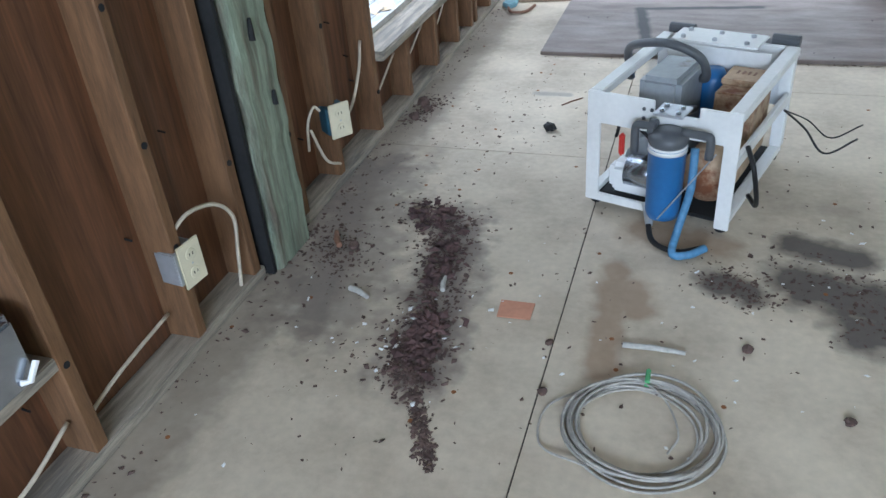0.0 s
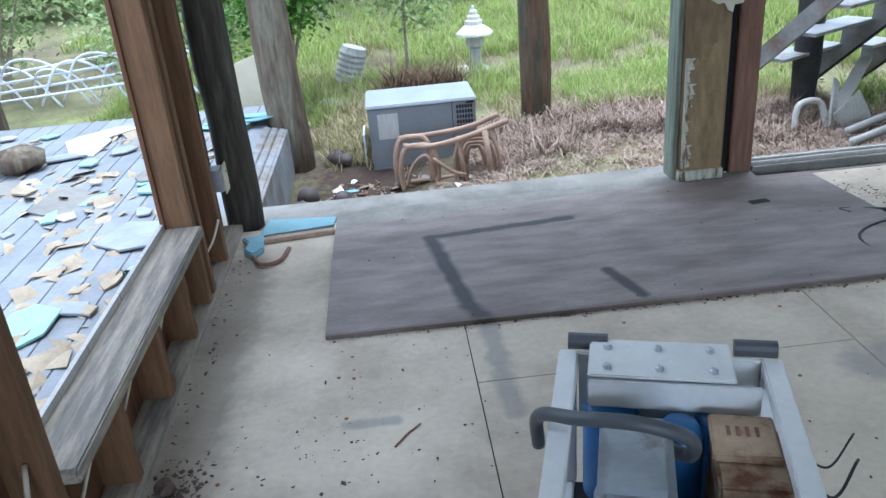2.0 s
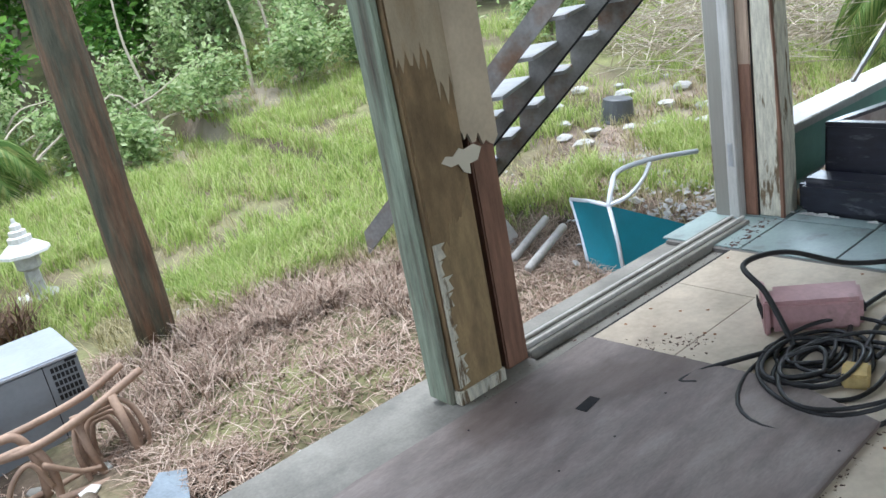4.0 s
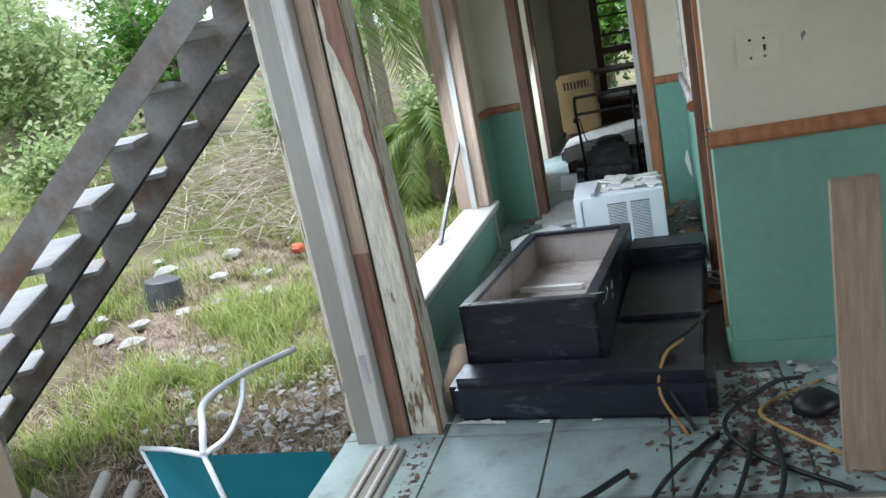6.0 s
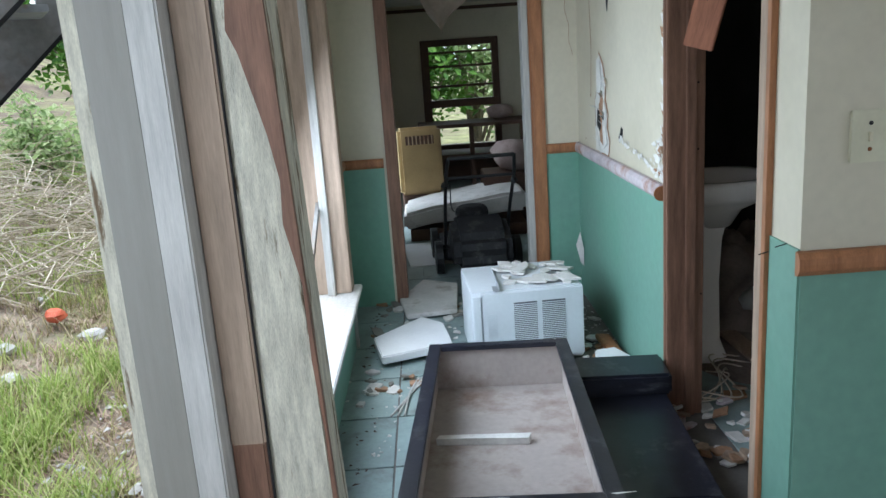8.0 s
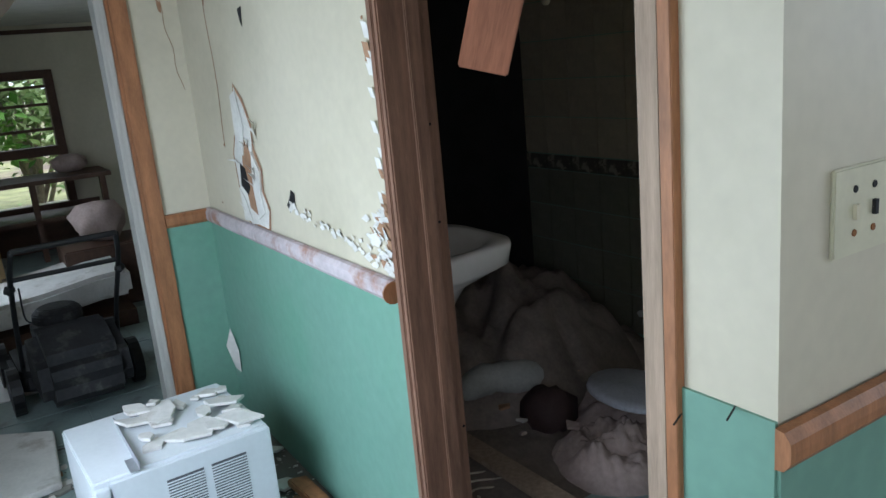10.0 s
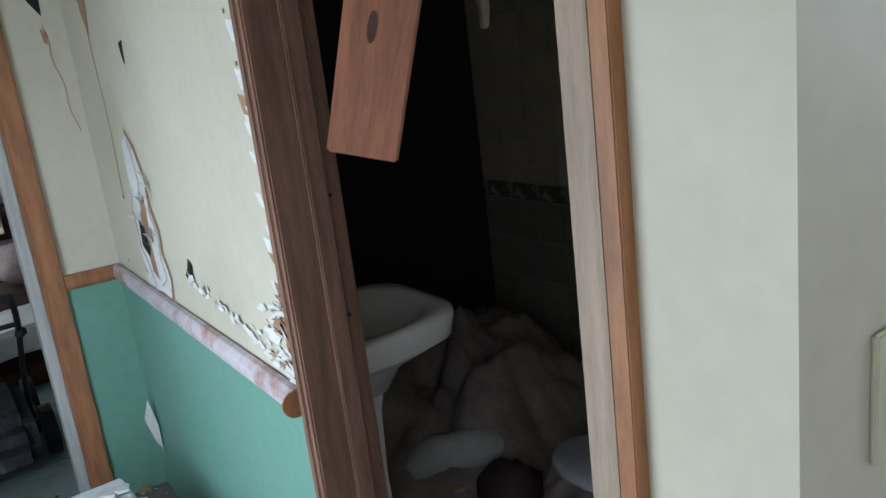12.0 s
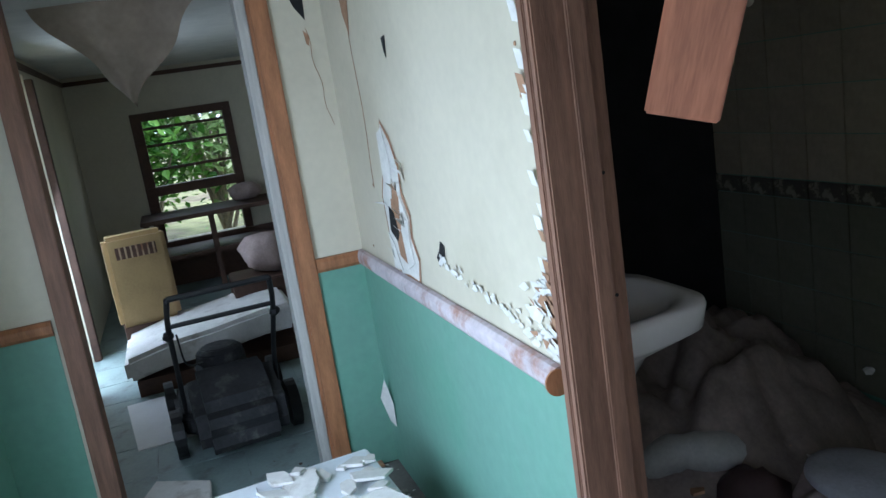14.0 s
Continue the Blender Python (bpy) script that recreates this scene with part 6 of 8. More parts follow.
def mower():
    root = thing("lawn_mower", "black push lawn mower in a dim doorway", "lawn mower", pose(7.3, 4.46, 0.0, 0, 0, 3))
    part("deck", Mesh().prism([(-0.27, -0.2), (-0.2, -0.27), (0.22, -0.27), (0.3, -0.15), (0.3, 0.15), (0.22, 0.27), (-0.2, 0.27), (-0.27, 0.2)], 0.09, 0.2), M_MOWER, root, "", 0.025)
    part("engine", B(-0.13, 0.15, -0.13, 0.13, 0.2, 0.36), M_MOWER, root, "black engine block", 0.03)
    part("engine_cover", Mesh().lathe([(0.125, 0.0), (0.12, 0.05), (0.09, 0.075), (0.0, 0.08)], 18, pose(0.02, 0, 0.36)), M_MOWER, root, "", 0.006)
    part("grass_bag", Mesh().prism([(-0.24, 0.2), (-0.2, 0.34), (0.1, 0.44), (0.24, 0.36), (0.26, 0.1), (-0.2, 0.1)], -0.2, 0.2, pose(-0.42, 0, 0, 90, 0, 0)), M_MOWER, root, "slack black grass bag", 0.05)
    part("pull_cord", Mesh().tube(arc([(-0.1, 0.1, 0.4), (-0.4, 0.18, 0.5), (-0.62, 0.2, 0.7)]), 0.004, 6), M_MOWER, root)
    for x, y in ((-0.24, 0.28), (-0.24, -0.28), (0.24, 0.28), (0.24, -0.28)):
        w = part("wheel", Mesh().tube([(x, y - 0.025, 0.12), (x, y + 0.025, 0.12)], 0.12, 20), M_DARKCABLE, root)
        part("hub", Mesh().tube([(x, y - 0.03, 0.12), (x, y + 0.03, 0.12)], 0.05, 12), M_GREYP, w)
    for y in (-0.25, 0.25):
        part("handle_bar", Mesh().tube(arc([(-0.2, y * 0.9, 0.2), (-0.36, y * 0.9, 0.46), (-0.62, y * 0.9, 0.74), (-0.75, y * 0.84, 0.885)]), 0.012, 8), M_DARKCABLE, root, "", 0, True)
    part("handle_grip", Mesh().tube([(-0.75, -0.21, 0.885), (-0.75, 0.21, 0.885)], 0.013, 8), M_DARKCABLE, root)
    part("cross_bar", Mesh().tube([(-0.62, -0.225, 0.74), (-0.62, 0.225, 0.74)], 0.011, 8), M_DARKCABLE, root)
    for y in (-0.27, 0.27):
        part("knob", Mesh().rock((-0.58, y * 0.86, 0.69), 0.024, 3, 8, 1.0), M_DARKCABLE, root)


mower()
sheet = Mesh()
n = 14
for j in range(n):
    for i in range(n):
        u, v = i / (n - 1), j / (n - 1)
        w = (1 - v) ** 0.9
        sheet.v.append((7.2 + 0.25 * v + 0.03 * math.sin(7 * u), 4.58 + (u - 0.5) * 0.75 * w + 0.02 * math.sin(9 * v), 2.16 - 0.43 * v - 0.05 * math.sin(3.1 * u) * v))
sheet.f = [(j * n + i, j * n + i + 1, (j + 1) * n + i + 1, (j + 1) * n + i) for j in range(n - 1) for i in range(n - 1)]
thing("ceiling_sheet", "torn brown ceiling board drooping in a point", "ceiling board", mesh=sheet, mat=mk("water_stained_board", (0.40, 0.32, 0.25), 0.85, 0.2, 4, 30, 0.1), smooth=True)
setting("trim_cornice", B(FX - 0.02, FX, 2.42, 5.29, 2.08, 2.12), M_DARKWOOD, "dark wooden cornice strip")
setting("trim_cornice_2", B(6.5, FX - 0.02, 5.27, 5.29, 2.08, 2.12), M_DARKWOOD, "dark wooden cornice strip")
d3 = setting("door_3", B(8.3, 8.36, 5.22, 5.29, 0, 2.02), M_DARKWOOD, "open outer doorway with dark casing", 0.004)
part("casing", B(9.2, 9.28, 5.24, 5.29, 0, 2.02), M_DARKWOOD, d3, "", 0.004)


# ---- yard ----
def island_mat(name, c0, c1, c2, rough=0.6, trans=0.0):
    """Leaf or straw colours that differ from piece to piece."""
    m = bpy.data.materials.new(name)
    m.use_nodes = True
    n, l = m.node_tree.nodes, m.node_tree.links
    b = n["Principled BSDF"]
    g = n.new("ShaderNodeNewGeometry")
    r = n.new("ShaderNodeValToRGB")
    r.color_ramp.elements[0].color, r.color_ramp.elements[1].color = (*c0, 1), (*c2, 1)
    e = r.color_ramp.elements.new(0.5)
    e.color = (*c1, 1)
    l.new(g.outputs["Random Per Island"], r.inputs[0])
    l.new(r.outputs[0], b.inputs["Base Color"])
    b.inputs["Roughness"].default_value = rough
    b.inputs["Specular IOR Level"].default_value = 0.25
    if trans:
        t = n.new("ShaderNodeBsdfTranslucent")
        l.new(r.outputs[0], t.inputs[0])
        mx = n.new("ShaderNodeMixShader")
        mx.inputs[0].default_value = trans
        l.new(b.outputs[0], mx.inputs[1])
        l.new(t.outputs[0], mx.inputs[2])
        l.new(mx.outputs[0], n["Material Output"].inputs[0])
    return m


M_GRASS = island_mat("fresh_grass", (0.19, 0.28, 0.06), (0.36, 0.46, 0.12), (0.55, 0.57, 0.27), 0.6, 0.45)
M_STRAW = island_mat("dry_straw", (0.15, 0.095, 0.065), (0.32, 0.23, 0.175), (0.52, 0.42, 0.34), 0.8)
M_DRYMIX = island_mat("yellowed_grass", (0.18, 0.16, 0.07), (0.38, 0.34, 0.17), (0.55, 0.48, 0.31), 0.7, 0.3)
M_LEAF = island_mat("bush_leaves", (0.05, 0.13, 0.022), (0.11, 0.25, 0.04), (0.22, 0.40, 0.08), 0.45, 0.4)
M_LEAF2 = island_mat("pale_bush_leaves", (0.15, 0.24, 0.09), (0.35, 0.46, 0.19), (0.56, 0.62, 0.37), 0.5, 0.5)
M_PALMLEAF = island_mat("palm_leaflets", (0.07, 0.14, 0.03), (0.15, 0.24, 0.06), (0.30, 0.33, 0.11), 0.45, 0.3)
M_TWIG = island_mat("dry_twigs", (0.30, 0.25, 0.18), (0.48, 0.41, 0.32), (0.62, 0.56, 0.46), 0.8)
M_BARK = mk("pale_bark", (0.30, 0.25, 0.20), 0.9, 0.35, 5, 30, 0.7, grain=(8, 8, 3), dist=0.02)
M_STONE = mk("pale_stone", (0.44, 0.435, 0.42), 0.85, 0.25, 5, 40, 0.3)
M_DARKSTONE = mk("dark_round_stone", (0.10, 0.085, 0.08), 0.75, 0.3, 6, 40, 0.2)


def blades(name, label, areas, tufts, per, h, lean, w, mat, seed, flat=0.0, patch=None):
    """Tufts of bent blades; areas: (x0, x1, y0, y1, weight); patch: grows only where a noise is over it."""
    r = np.random.default_rng(seed)
    wsum = np.array([a[4] for a in areas], float)
    pick = r.choice(len(areas), tufts, p=wsum / wsum.sum())
    ar = np.array([a[:4] for a in areas], float)[pick]
    tx, ty = ar[:, 0] + (ar[:, 1] - ar[:, 0]) * r.random(tufts), ar[:, 2] + (ar[:, 3] - ar[:, 2]) * r.random(tufts)
    th = h * r.uniform(0.5, 1.4, tufts)
    v, f = [], []
    for i in range(tufts):
        if patch is not None and noise.noise(Vector((tx[i] * 0.9, ty[i] * 0.55, 3))) + 0.5 * noise.noise(Vector((tx[i] * 2.6, ty[i] * 1.8, 9))) < patch:
            continue
        gz = lift(tx[i], ty[i])
        k = per
        a = r.uniform(0, 2 * np.pi, k)
        bx, by = tx[i] + r.normal(0, 0.035, k), ty[i] + r.normal(0, 0.035, k)
        hh = th[i] * r.uniform(0.5, 1.2, k)
        ln = lean * hh * r.uniform(0.3, 1.3, k)
        ca, sa = np.cos(a), np.sin(a)
        z0 = gz - 0.01 + flat * r.random(k)
        for j in range(k):
            o = len(v)
            px, py = -sa[j] * w, ca[j] * w
            mx, my = bx[j] + 0.35 * ln[j] * ca[j], by[j] + 0.35 * ln[j] * sa[j]
            v += [(bx[j] - px, by[j] - py, z0[j]), (bx[j] + px, by[j] + py, z0[j]), (mx + px * 0.8, my + py * 0.8, z0[j] + 0.62 * hh[j]), (mx - px * 0.8, my - py * 0.8, z0[j] + 0.62 * hh[j]), (bx[j] + ln[j] * ca[j], by[j] + ln[j] * sa[j], z0[j] + hh[j])]
            f += [(o, o + 1, o + 2, o + 3), (o + 3, o + 2, o + 4)]
    m = Mesh()
    m.v, m.f = v, f
    return thing(name, label, "grass", mesh=m, mat=mat, kind="stuff")


blades("grass", "lush green grass in the yard", [(-0.8, 6.5, 9.0, 13.5, 6), (-3.5, -0.8, 8.6, 13, 2.0), (-5, 9, 13, 19, 7), (1.2, 3.2, 8.2, 9.4, 1.2), (3.8, 7.2, 6.9, 8.2, 0.55), (5.2, 9.5, 5.8, 7.4, 0.25), (6, 14, 8.5, 14, 2.5), (8, 17, 5.6, 10, 3)], 14500, 10, 0.18, 0.9, 0.005, M_GRASS, 1, 0.0, -0.3)
blades("grass", "long green grass near the stairs", [(4.6, 6.3, 7.0, 7.9, 2), (3.4, 4.6, 7.4, 8.3, 0.8), (6.0, 7.5, 5.9, 6.5, 0.8), (4.6, 5.2, 6.4, 6.8, 0.5), (6.6, 7.3, 6.8, 7.1, 0.5)], 400, 14, 0.19, 1.2, 0.0045, M_GRASS, 2, 0.0, -0.12)
blades("dry_grass", "yellowed grass mixed into the lawn", [(-1, 7, 9, 15, 4), (4, 9, 6.2, 9, 2), (0.5, 3.3, 8.0, 9.0, 1.5), (-3, -0.9, 8, 10.5, 1.5), (-1, -0.6, 7.5, 9, 0.6), (8, 16, 6, 12, 2)], 3600, 9, 0.15, 1.2, 0.004, M_DRYMIX, 3)
blades("straw", "flattened dry straw and leaf mulch", [(0.1, 3.4, 5.55, 8.3, 6), (0.0, 0.6, 5.6, 6.6, 0.5), (2.4, 4.4, 5.5, 7.6, 2), (4.0, 9.0, 5.6, 8.6, 4.5), (0.9, 1.6, 7.6, 8.6, 0.7)], 5200, 9, 0.045, 3.2, 0.004, M_STRAW, 4, 0.03)
blades("straw", "hummocks of pale dead grass", [(0.95, 2.0, 7.5, 8.3, 3), (0.3, 1.0, 7.0, 7.9, 1), (1.9, 2.9, 6.9, 7.7, 1.5), (-0.9, 0.2, 9.0, 9.6, 1.2)], 420, 16, 0.13, 1.6, 0.004, M_STRAW, 5)
blades("straw", "thin litter on bare earth", [(-1.1, 0.4, 5.5, 7.4, 0.25), (4, 7.5, 5.6, 7.2, 1.2), (5.5, 9, 7, 8.5, 1)], 700, 6, 0.03, 3.4, 0.004, M_STRAW, 6, 0.01)
flakes("leaf_litter", "fallen brown leaves on dark earth", "litter", [(-1.0, 5.7, 0.3, 6.4, 0.2), (-0.9, 6.4, -0.6, 7.4, 0.15)], 300, 0.025, island_mat("brown_leaves", (0.07, 0.045, 0.03), (0.16, 0.10, 0.065), (0.30, 0.22, 0.15), 0.8), 7, -0.62)


flakes("gravel", "pale gravel and bits of rubble on bare earth", "gravel", [(4.4, 6.4, 8.6, 7.2, 0.5), (5.4, 8.2, 9.6, 9.0, 0.6), (4.2, 7.3, 6.5, 8.3, 0.5), (3.4, 6.0, 5.2, 6.4, 0.3)], 1500, 0.022, M_STONE, 17, -0.47, 0.5)
stained(M_GROUND, [(-1.2, 5.7, -0.7, 7.3, 0.7), (-0.7, 5.7, 0.15, 6.3, 0.4), (-0.8, 7.3, -0.6, 8.1, 0.45), (3.3, 6.6, 4.3, 7.3, 0.5), (3.9, 8.0, 5.4, 8.4, 0.5)], (0.04, 0.025, 0.018), 0.9)
stained(M_GROUND, [(4.6, 6.2, 9.0, 6.9, 0.8), (5.6, 7.9, 9.2, 8.9, 0.9), (4.4, 6.9, 6.8, 7.3, 0.4), (-0.9, 14.2, 6.0, 14.8, 0.9)], (0.33, 0.28, 0.225), 0.75)


def rough_bar(m, p, q, r0, r1, seed, n=10, seg=12):
    a, b = Vector(p), Vector(q)
    rg = random.Random(seed)
    side = (b - a).orthogonal().normalized()
    pts = [a + (b - a) * (i / seg) + side * rg.uniform(-0.012, 0.012) for i in range(seg + 1)]
    return m.tube(pts, [r0 + (r1 - r0) * i / seg + rg.uniform(-0.008, 0.008) for i in range(seg + 1)], n)


M_LOGR = mk("log_red_brown", (0.15, 0.085, 0.048), 0.9, 0.4, 4, 20, 0.8, grain=(10, 10, 1.2), second=(0.075, 0.075, 0.05), cover=0.5, sharp=0.2, cscale=0.9, dist=0.02)
thing("log_post", "round reddish log post standing in the yard", "post", mesh=rough_bar(Mesh(), (0.80, 8.18, -0.62), (0.80, 8.2, 4.2), 0.135, 0.125, 1, 14), mat=M_LOGR, smooth=True)
thing("log_post", "grey-brown barked log post beside a deck", "post", mesh=rough_bar(Mesh(), (-1.28, 7.62, -0.75), (-1.42, 7.75, 4.2), 0.15, 0.14, 2, 14), mat=M_LOG, smooth=True)
thing("log_post", "greenish log post behind the deck", "post", mesh=rough_bar(Mesh(), (-4.15, 8.75, -0.6), (-4.2, 8.8, 4.2), 0.17, 0.16, 3, 14), mat=M_LOG, smooth=True)
thing("black_post", "dark tarred round post below the stairs", "post", mesh=rough_bar(Mesh(), (3.02, 7.78, -0.6), (3.02, 7.78, 2.4), 0.105, 0.10, 4, 14), mat=mk("tarred_wood", (0.035, 0.033, 0.032), 0.8, 0.4, 5, 30, 0.4), smooth=True)

# condenser unit
M_COND = mk("grey_condenser_steel", (0.20, 0.21, 0.22), 0.5, 0.12, 4, 40, 0.03)
M_CTOP = mk("bare_aluminium_lid", (0.50, 0.53, 0.58), 0.35, 0.12, 4, 40, 0.03, metal=0.5)
cd = thing("condenser", "grey metal air conditioner condenser on bare earth", "condenser", pose(-0.66, 7.44, -0.655, 0, 0, 0))
part("body", B(0.0, 0.84, 0.0, 0.55, 0.03, 0.575), M_COND, cd, "", 0.01)
part("lid", B(-0.012, 0.852, -0.012, 0.562, 0.575, 0.60), M_CTOP, cd, "shiny metal lid", 0.01)
part("paper_label", B(0.07, 0.23, -0.004, 0.0, 0.33, 0.53), M_WHITEWOOD, cd, "faded paper label")
part("base_rail", B(0.0, 0.84, 0.02, 0.06, 0.0, 0.03), M_COND, cd)
for j in range(5):
    for i in range(6):
        part("louvre", B(0.69 + 0.022 * i, 0.706 + 0.022 * i, -0.003, 0.001, 0.36 + 0.04 * j, 0.388 + 0.04 * j), M_MATTBLACK, cd)
part("side_label", B(0.77, 0.83, -0.0035, 0.0, 0.555, 0.57), M_MATTBLACK, cd)
part("seam", B(0.655, 0.660, -0.002, 0.0, 0.03, 0.575), M_MATTBLACK, cd)
part("side_flap", B(-0.06, -0.045, 0.1, 0.4, 0.05, 0.35), M_ACW, cd, "loose white side plate", 0.003)


# rattan chair frame on its side
def rattan():
    m_r = mk("bare_rattan", (0.32, 0.215, 0.15), 0.6, 0.25, 10, 60, 0.15)
    root = thing("rattan_chair", "broken bare rattan chair frame lying on straw", "chair", pose(-0.05, 7.05, -0.60, 0, 0, -3))
    def hoop(name, x0, x1, y, z1, r, lean=0.0):
        xm, w = (x0 + x1) / 2, (x1 - x0) / 2
        part(name, Mesh().tube(arc([(x0, y, 0.02), (x0 - 0.01, y + lean * 0.5, z1 * 0.55), (xm - w * 0.75, y + lean, z1 * 0.93), (xm, y + lean, z1), (xm + w * 0.75, y + lean, z1 * 0.93), (x1 + 0.01, y + lean * 0.5, z1 * 0.55), (x1, y, 0.02)]), r, 9), m_r, root, "", 0, True)

    hoop("arm_hoop", -0.42, -0.17, -0.02, 0.37, 0.023, 0.06)
    hoop("arm_hoop", -0.38, -0.13, -0.14, 0.34, 0.021, 0.05)
    part("arm_fill", Mesh().tube(arc([(-0.36, -0.14, 0.05), (-0.3, -0.12, 0.2), (-0.2, -0.13, 0.27), (-0.14, -0.14, 0.12)]), 0.014, 8), m_r, root, "", 0, True)
    for k in range(4):
        hoop("back_hoop", 0.02 + 0.03 * k, 0.33 - 0.035 * k, -0.1 + 0.03 * k, 0.36 - 0.035 * k, 0.015, 0.08)
    part("front_leg", Mesh().tube([(0.28, -0.14, 0.0), (0.26, -0.1, 0.2), (0.24, -0.05, 0.40)], 0.022, 9), m_r, root, "", 0, True)
    part("front_leg", Mesh().tube([(0.1, -0.12, 0.0), (0.06, -0.08, 0.2), (0.05, -0.03, 0.37)], 0.02, 9), m_r, root, "", 0, True)
    for pts, r in (([(-0.36, -0.08, 0.34), (-0.15, -0.1, 0.33), (0.12, -0.06, 0.37), (0.42, 0.02, 0.44)], 0.022), ([(-0.40, 0.06, 0.36), (-0.1, 0.08, 0.37), (0.15, 0.1, 0.40), (0.36, 0.14, 0.46)], 0.02), ([(-0.14, -0.16, 0.05), (0.1, -0.17, 0.03), (0.3, -0.16, 0.03), (0.46, -0.14, 0.05)], 0.023), ([(-0.38, 0.0, 0.03), (0.0, 0.0, 0.05), (0.32, -0.02, 0.08)], 0.018), ([(-0.15, -0.15, 0.25), (-0.02, -0.14, 0.14), (0.08, -0.13, 0.1)], 0.014)):
        part("rail", Mesh().tube(arc(pts), r, 9), m_r, root, "", 0, True)


rattan()
thing("fallen_branch", "thick curved fallen branch on bare earth", "branch", mesh=Mesh().tube(arc([(-0.85, 6.28, -0.6), (-0.62, 6.30, -0.56), (-0.35, 6.42, -0.5), (-0.1, 6.65, -0.5)]), [0.05 + 0.004 * (i % 3) for i in range(25)], 10), mat=M_LOG, smooth=True)
rg = random.Random(50)
for k, (x, y, r) in enumerate(((-1.0, 6.62, 0.10), (-1.17, 6.7, 0.085), (-1.15, 6.95, 0.085), (-0.96, 7.65, 0.075), (-0.88, 7.6, 0.06), (-0.9, 6.95, 0.06))):
    thing("round_stone", "dark round stone or coconut on earth", "stone", pose(x, y, lift(x, y) + r * 0.6), Mesh().rock((0, 0, 0), r, 100 + k, 12, 0.9), M_DARKSTONE, smooth=True, group="round stones")
for k in range(60):
    x, y = rg.uniform(-1.15, 0.15), rg.uniform(5.6, 7.3)
    s = rg.uniform(0.02, 0.07)
    chunk(pose(x, y, lift(x, y) + 0.004, rg.uniform(-20, 20), rg.uniform(-20, 20), rg.uniform(0, 360)), s, 700 + k, 0.01, rg.choice((M_PLAST, M_FOAM, M_BARK, M_JAMB, M_CONC)), "broken shard on the bare earth", "shard", "shards on earth")
for k, (x, y, r) in enumerate(((-1.05, 9.3, 0.14), (-0.75, 9.15, 0.09), (1.1, 8.5, 0.07), (1.25, 9.2, 0.09), (0.7, 6.05, 0.12))):
    thing("stone", "flat pale stone in the yard", "stone", pose(x, y, lift(x, y)), Mesh().rock((0, 0, 0.02), r, 130 + k, 9, 0.45), M_STONE, smooth=True, group="flat stones")
thing("plastic_sheet", "torn grey plastic sheet by the slab", "plastic", pose(0, 0, 0), Mesh().poly([(-0.15, 5.95, -0.52), (0.08, 5.85, -0.5), (0.2, 6.2, -0.48), (0.3, 6.5, -0.5), (0.18, 6.52, -0.46), (0.02, 6.3, -0.44), (-0.1, 6.15, -0.5)], [(0, 1, 6), (1, 2, 5, 6), (2, 3, 4, 5)]), mk("torn_grey_plastic", (0.22, 0.26, 0.30), 0.35, 0.3))
thing("corrugated_pipe", "grey corrugated plastic scrap by the slab", "plastic", pose(0.72, 5.62, -0.42, 0, 0, 25), Mesh().tube([(0.02 * i, 0, 0) for i in range(13)], [0.05 + 0.008 * (i % 2) for i in range(13)], 10), M_GREYWOOD)
for k in range(3):
    cable("batten", [(-0.9 + 0.1 * k, 5.52 + 0.06 * k, -0.5), (-0.5, 5.6 + 0.04 * k, -0.46), (-0.1, 5.78 + 0.03 * k, -0.45)], 0.014, "grey pipe beside the slab", M_GREYWOOD)


# stone lantern
def lantern(x, y):
    root = thing("stone_lantern", "white stone garden lantern with tiered cap", "garden lantern", pose(x, y, lift(x, y) - 0.085))
    part("base", Mesh().lathe([(0.20, 0), (0.20, 0.07), (0.12, 0.1)], 8), M_STONE, root)
    part("shaft", Mesh().lathe([(0.07, 0.1), (0.06, 0.3), (0.10, 0.33)], 8), M_STONE, root)
    part("light_box", Mesh().lathe([(0.10, 0.33), (0.10, 0.45)], 6), M_STONE, root)
    part("roof", Mesh().lathe([(0.21, 0.45), (0.205, 0.475), (0.12, 0.54), (0.09, 0.56)], 8), M_CHIP, root)
    part("finial", Mesh().lathe([(0.095, 0.56), (0.095, 0.60), (0.07, 0.61), (0.07, 0.65), (0.045, 0.66), (0.045, 0.70), (0.02, 0.72), (0.015, 0.76)], 10), M_CHIP, root)


lantern(0.525, 10.25)
thing("striped_pot", "grey ribbed garden pot half in weeds", "pot", pose(-0.93, 10.1, lift(-0.93, 10.1), 0, 18, 0), Mesh().lathe([(0.10, 0.0)] + [(0.14 + 0.012 * (i % 2), 0.03 * i + 0.02) for i in range(13)] + [(0.13, 0.42)], 18), M_STONE)
thing("white_litter", "small white scrap in the grass", "litter", pose(0.35, 10.0, lift(0.35, 10.0)), Mesh().rock((0, 0, 0.05), 0.1, 140, 7, 0.6), M_CHIP)


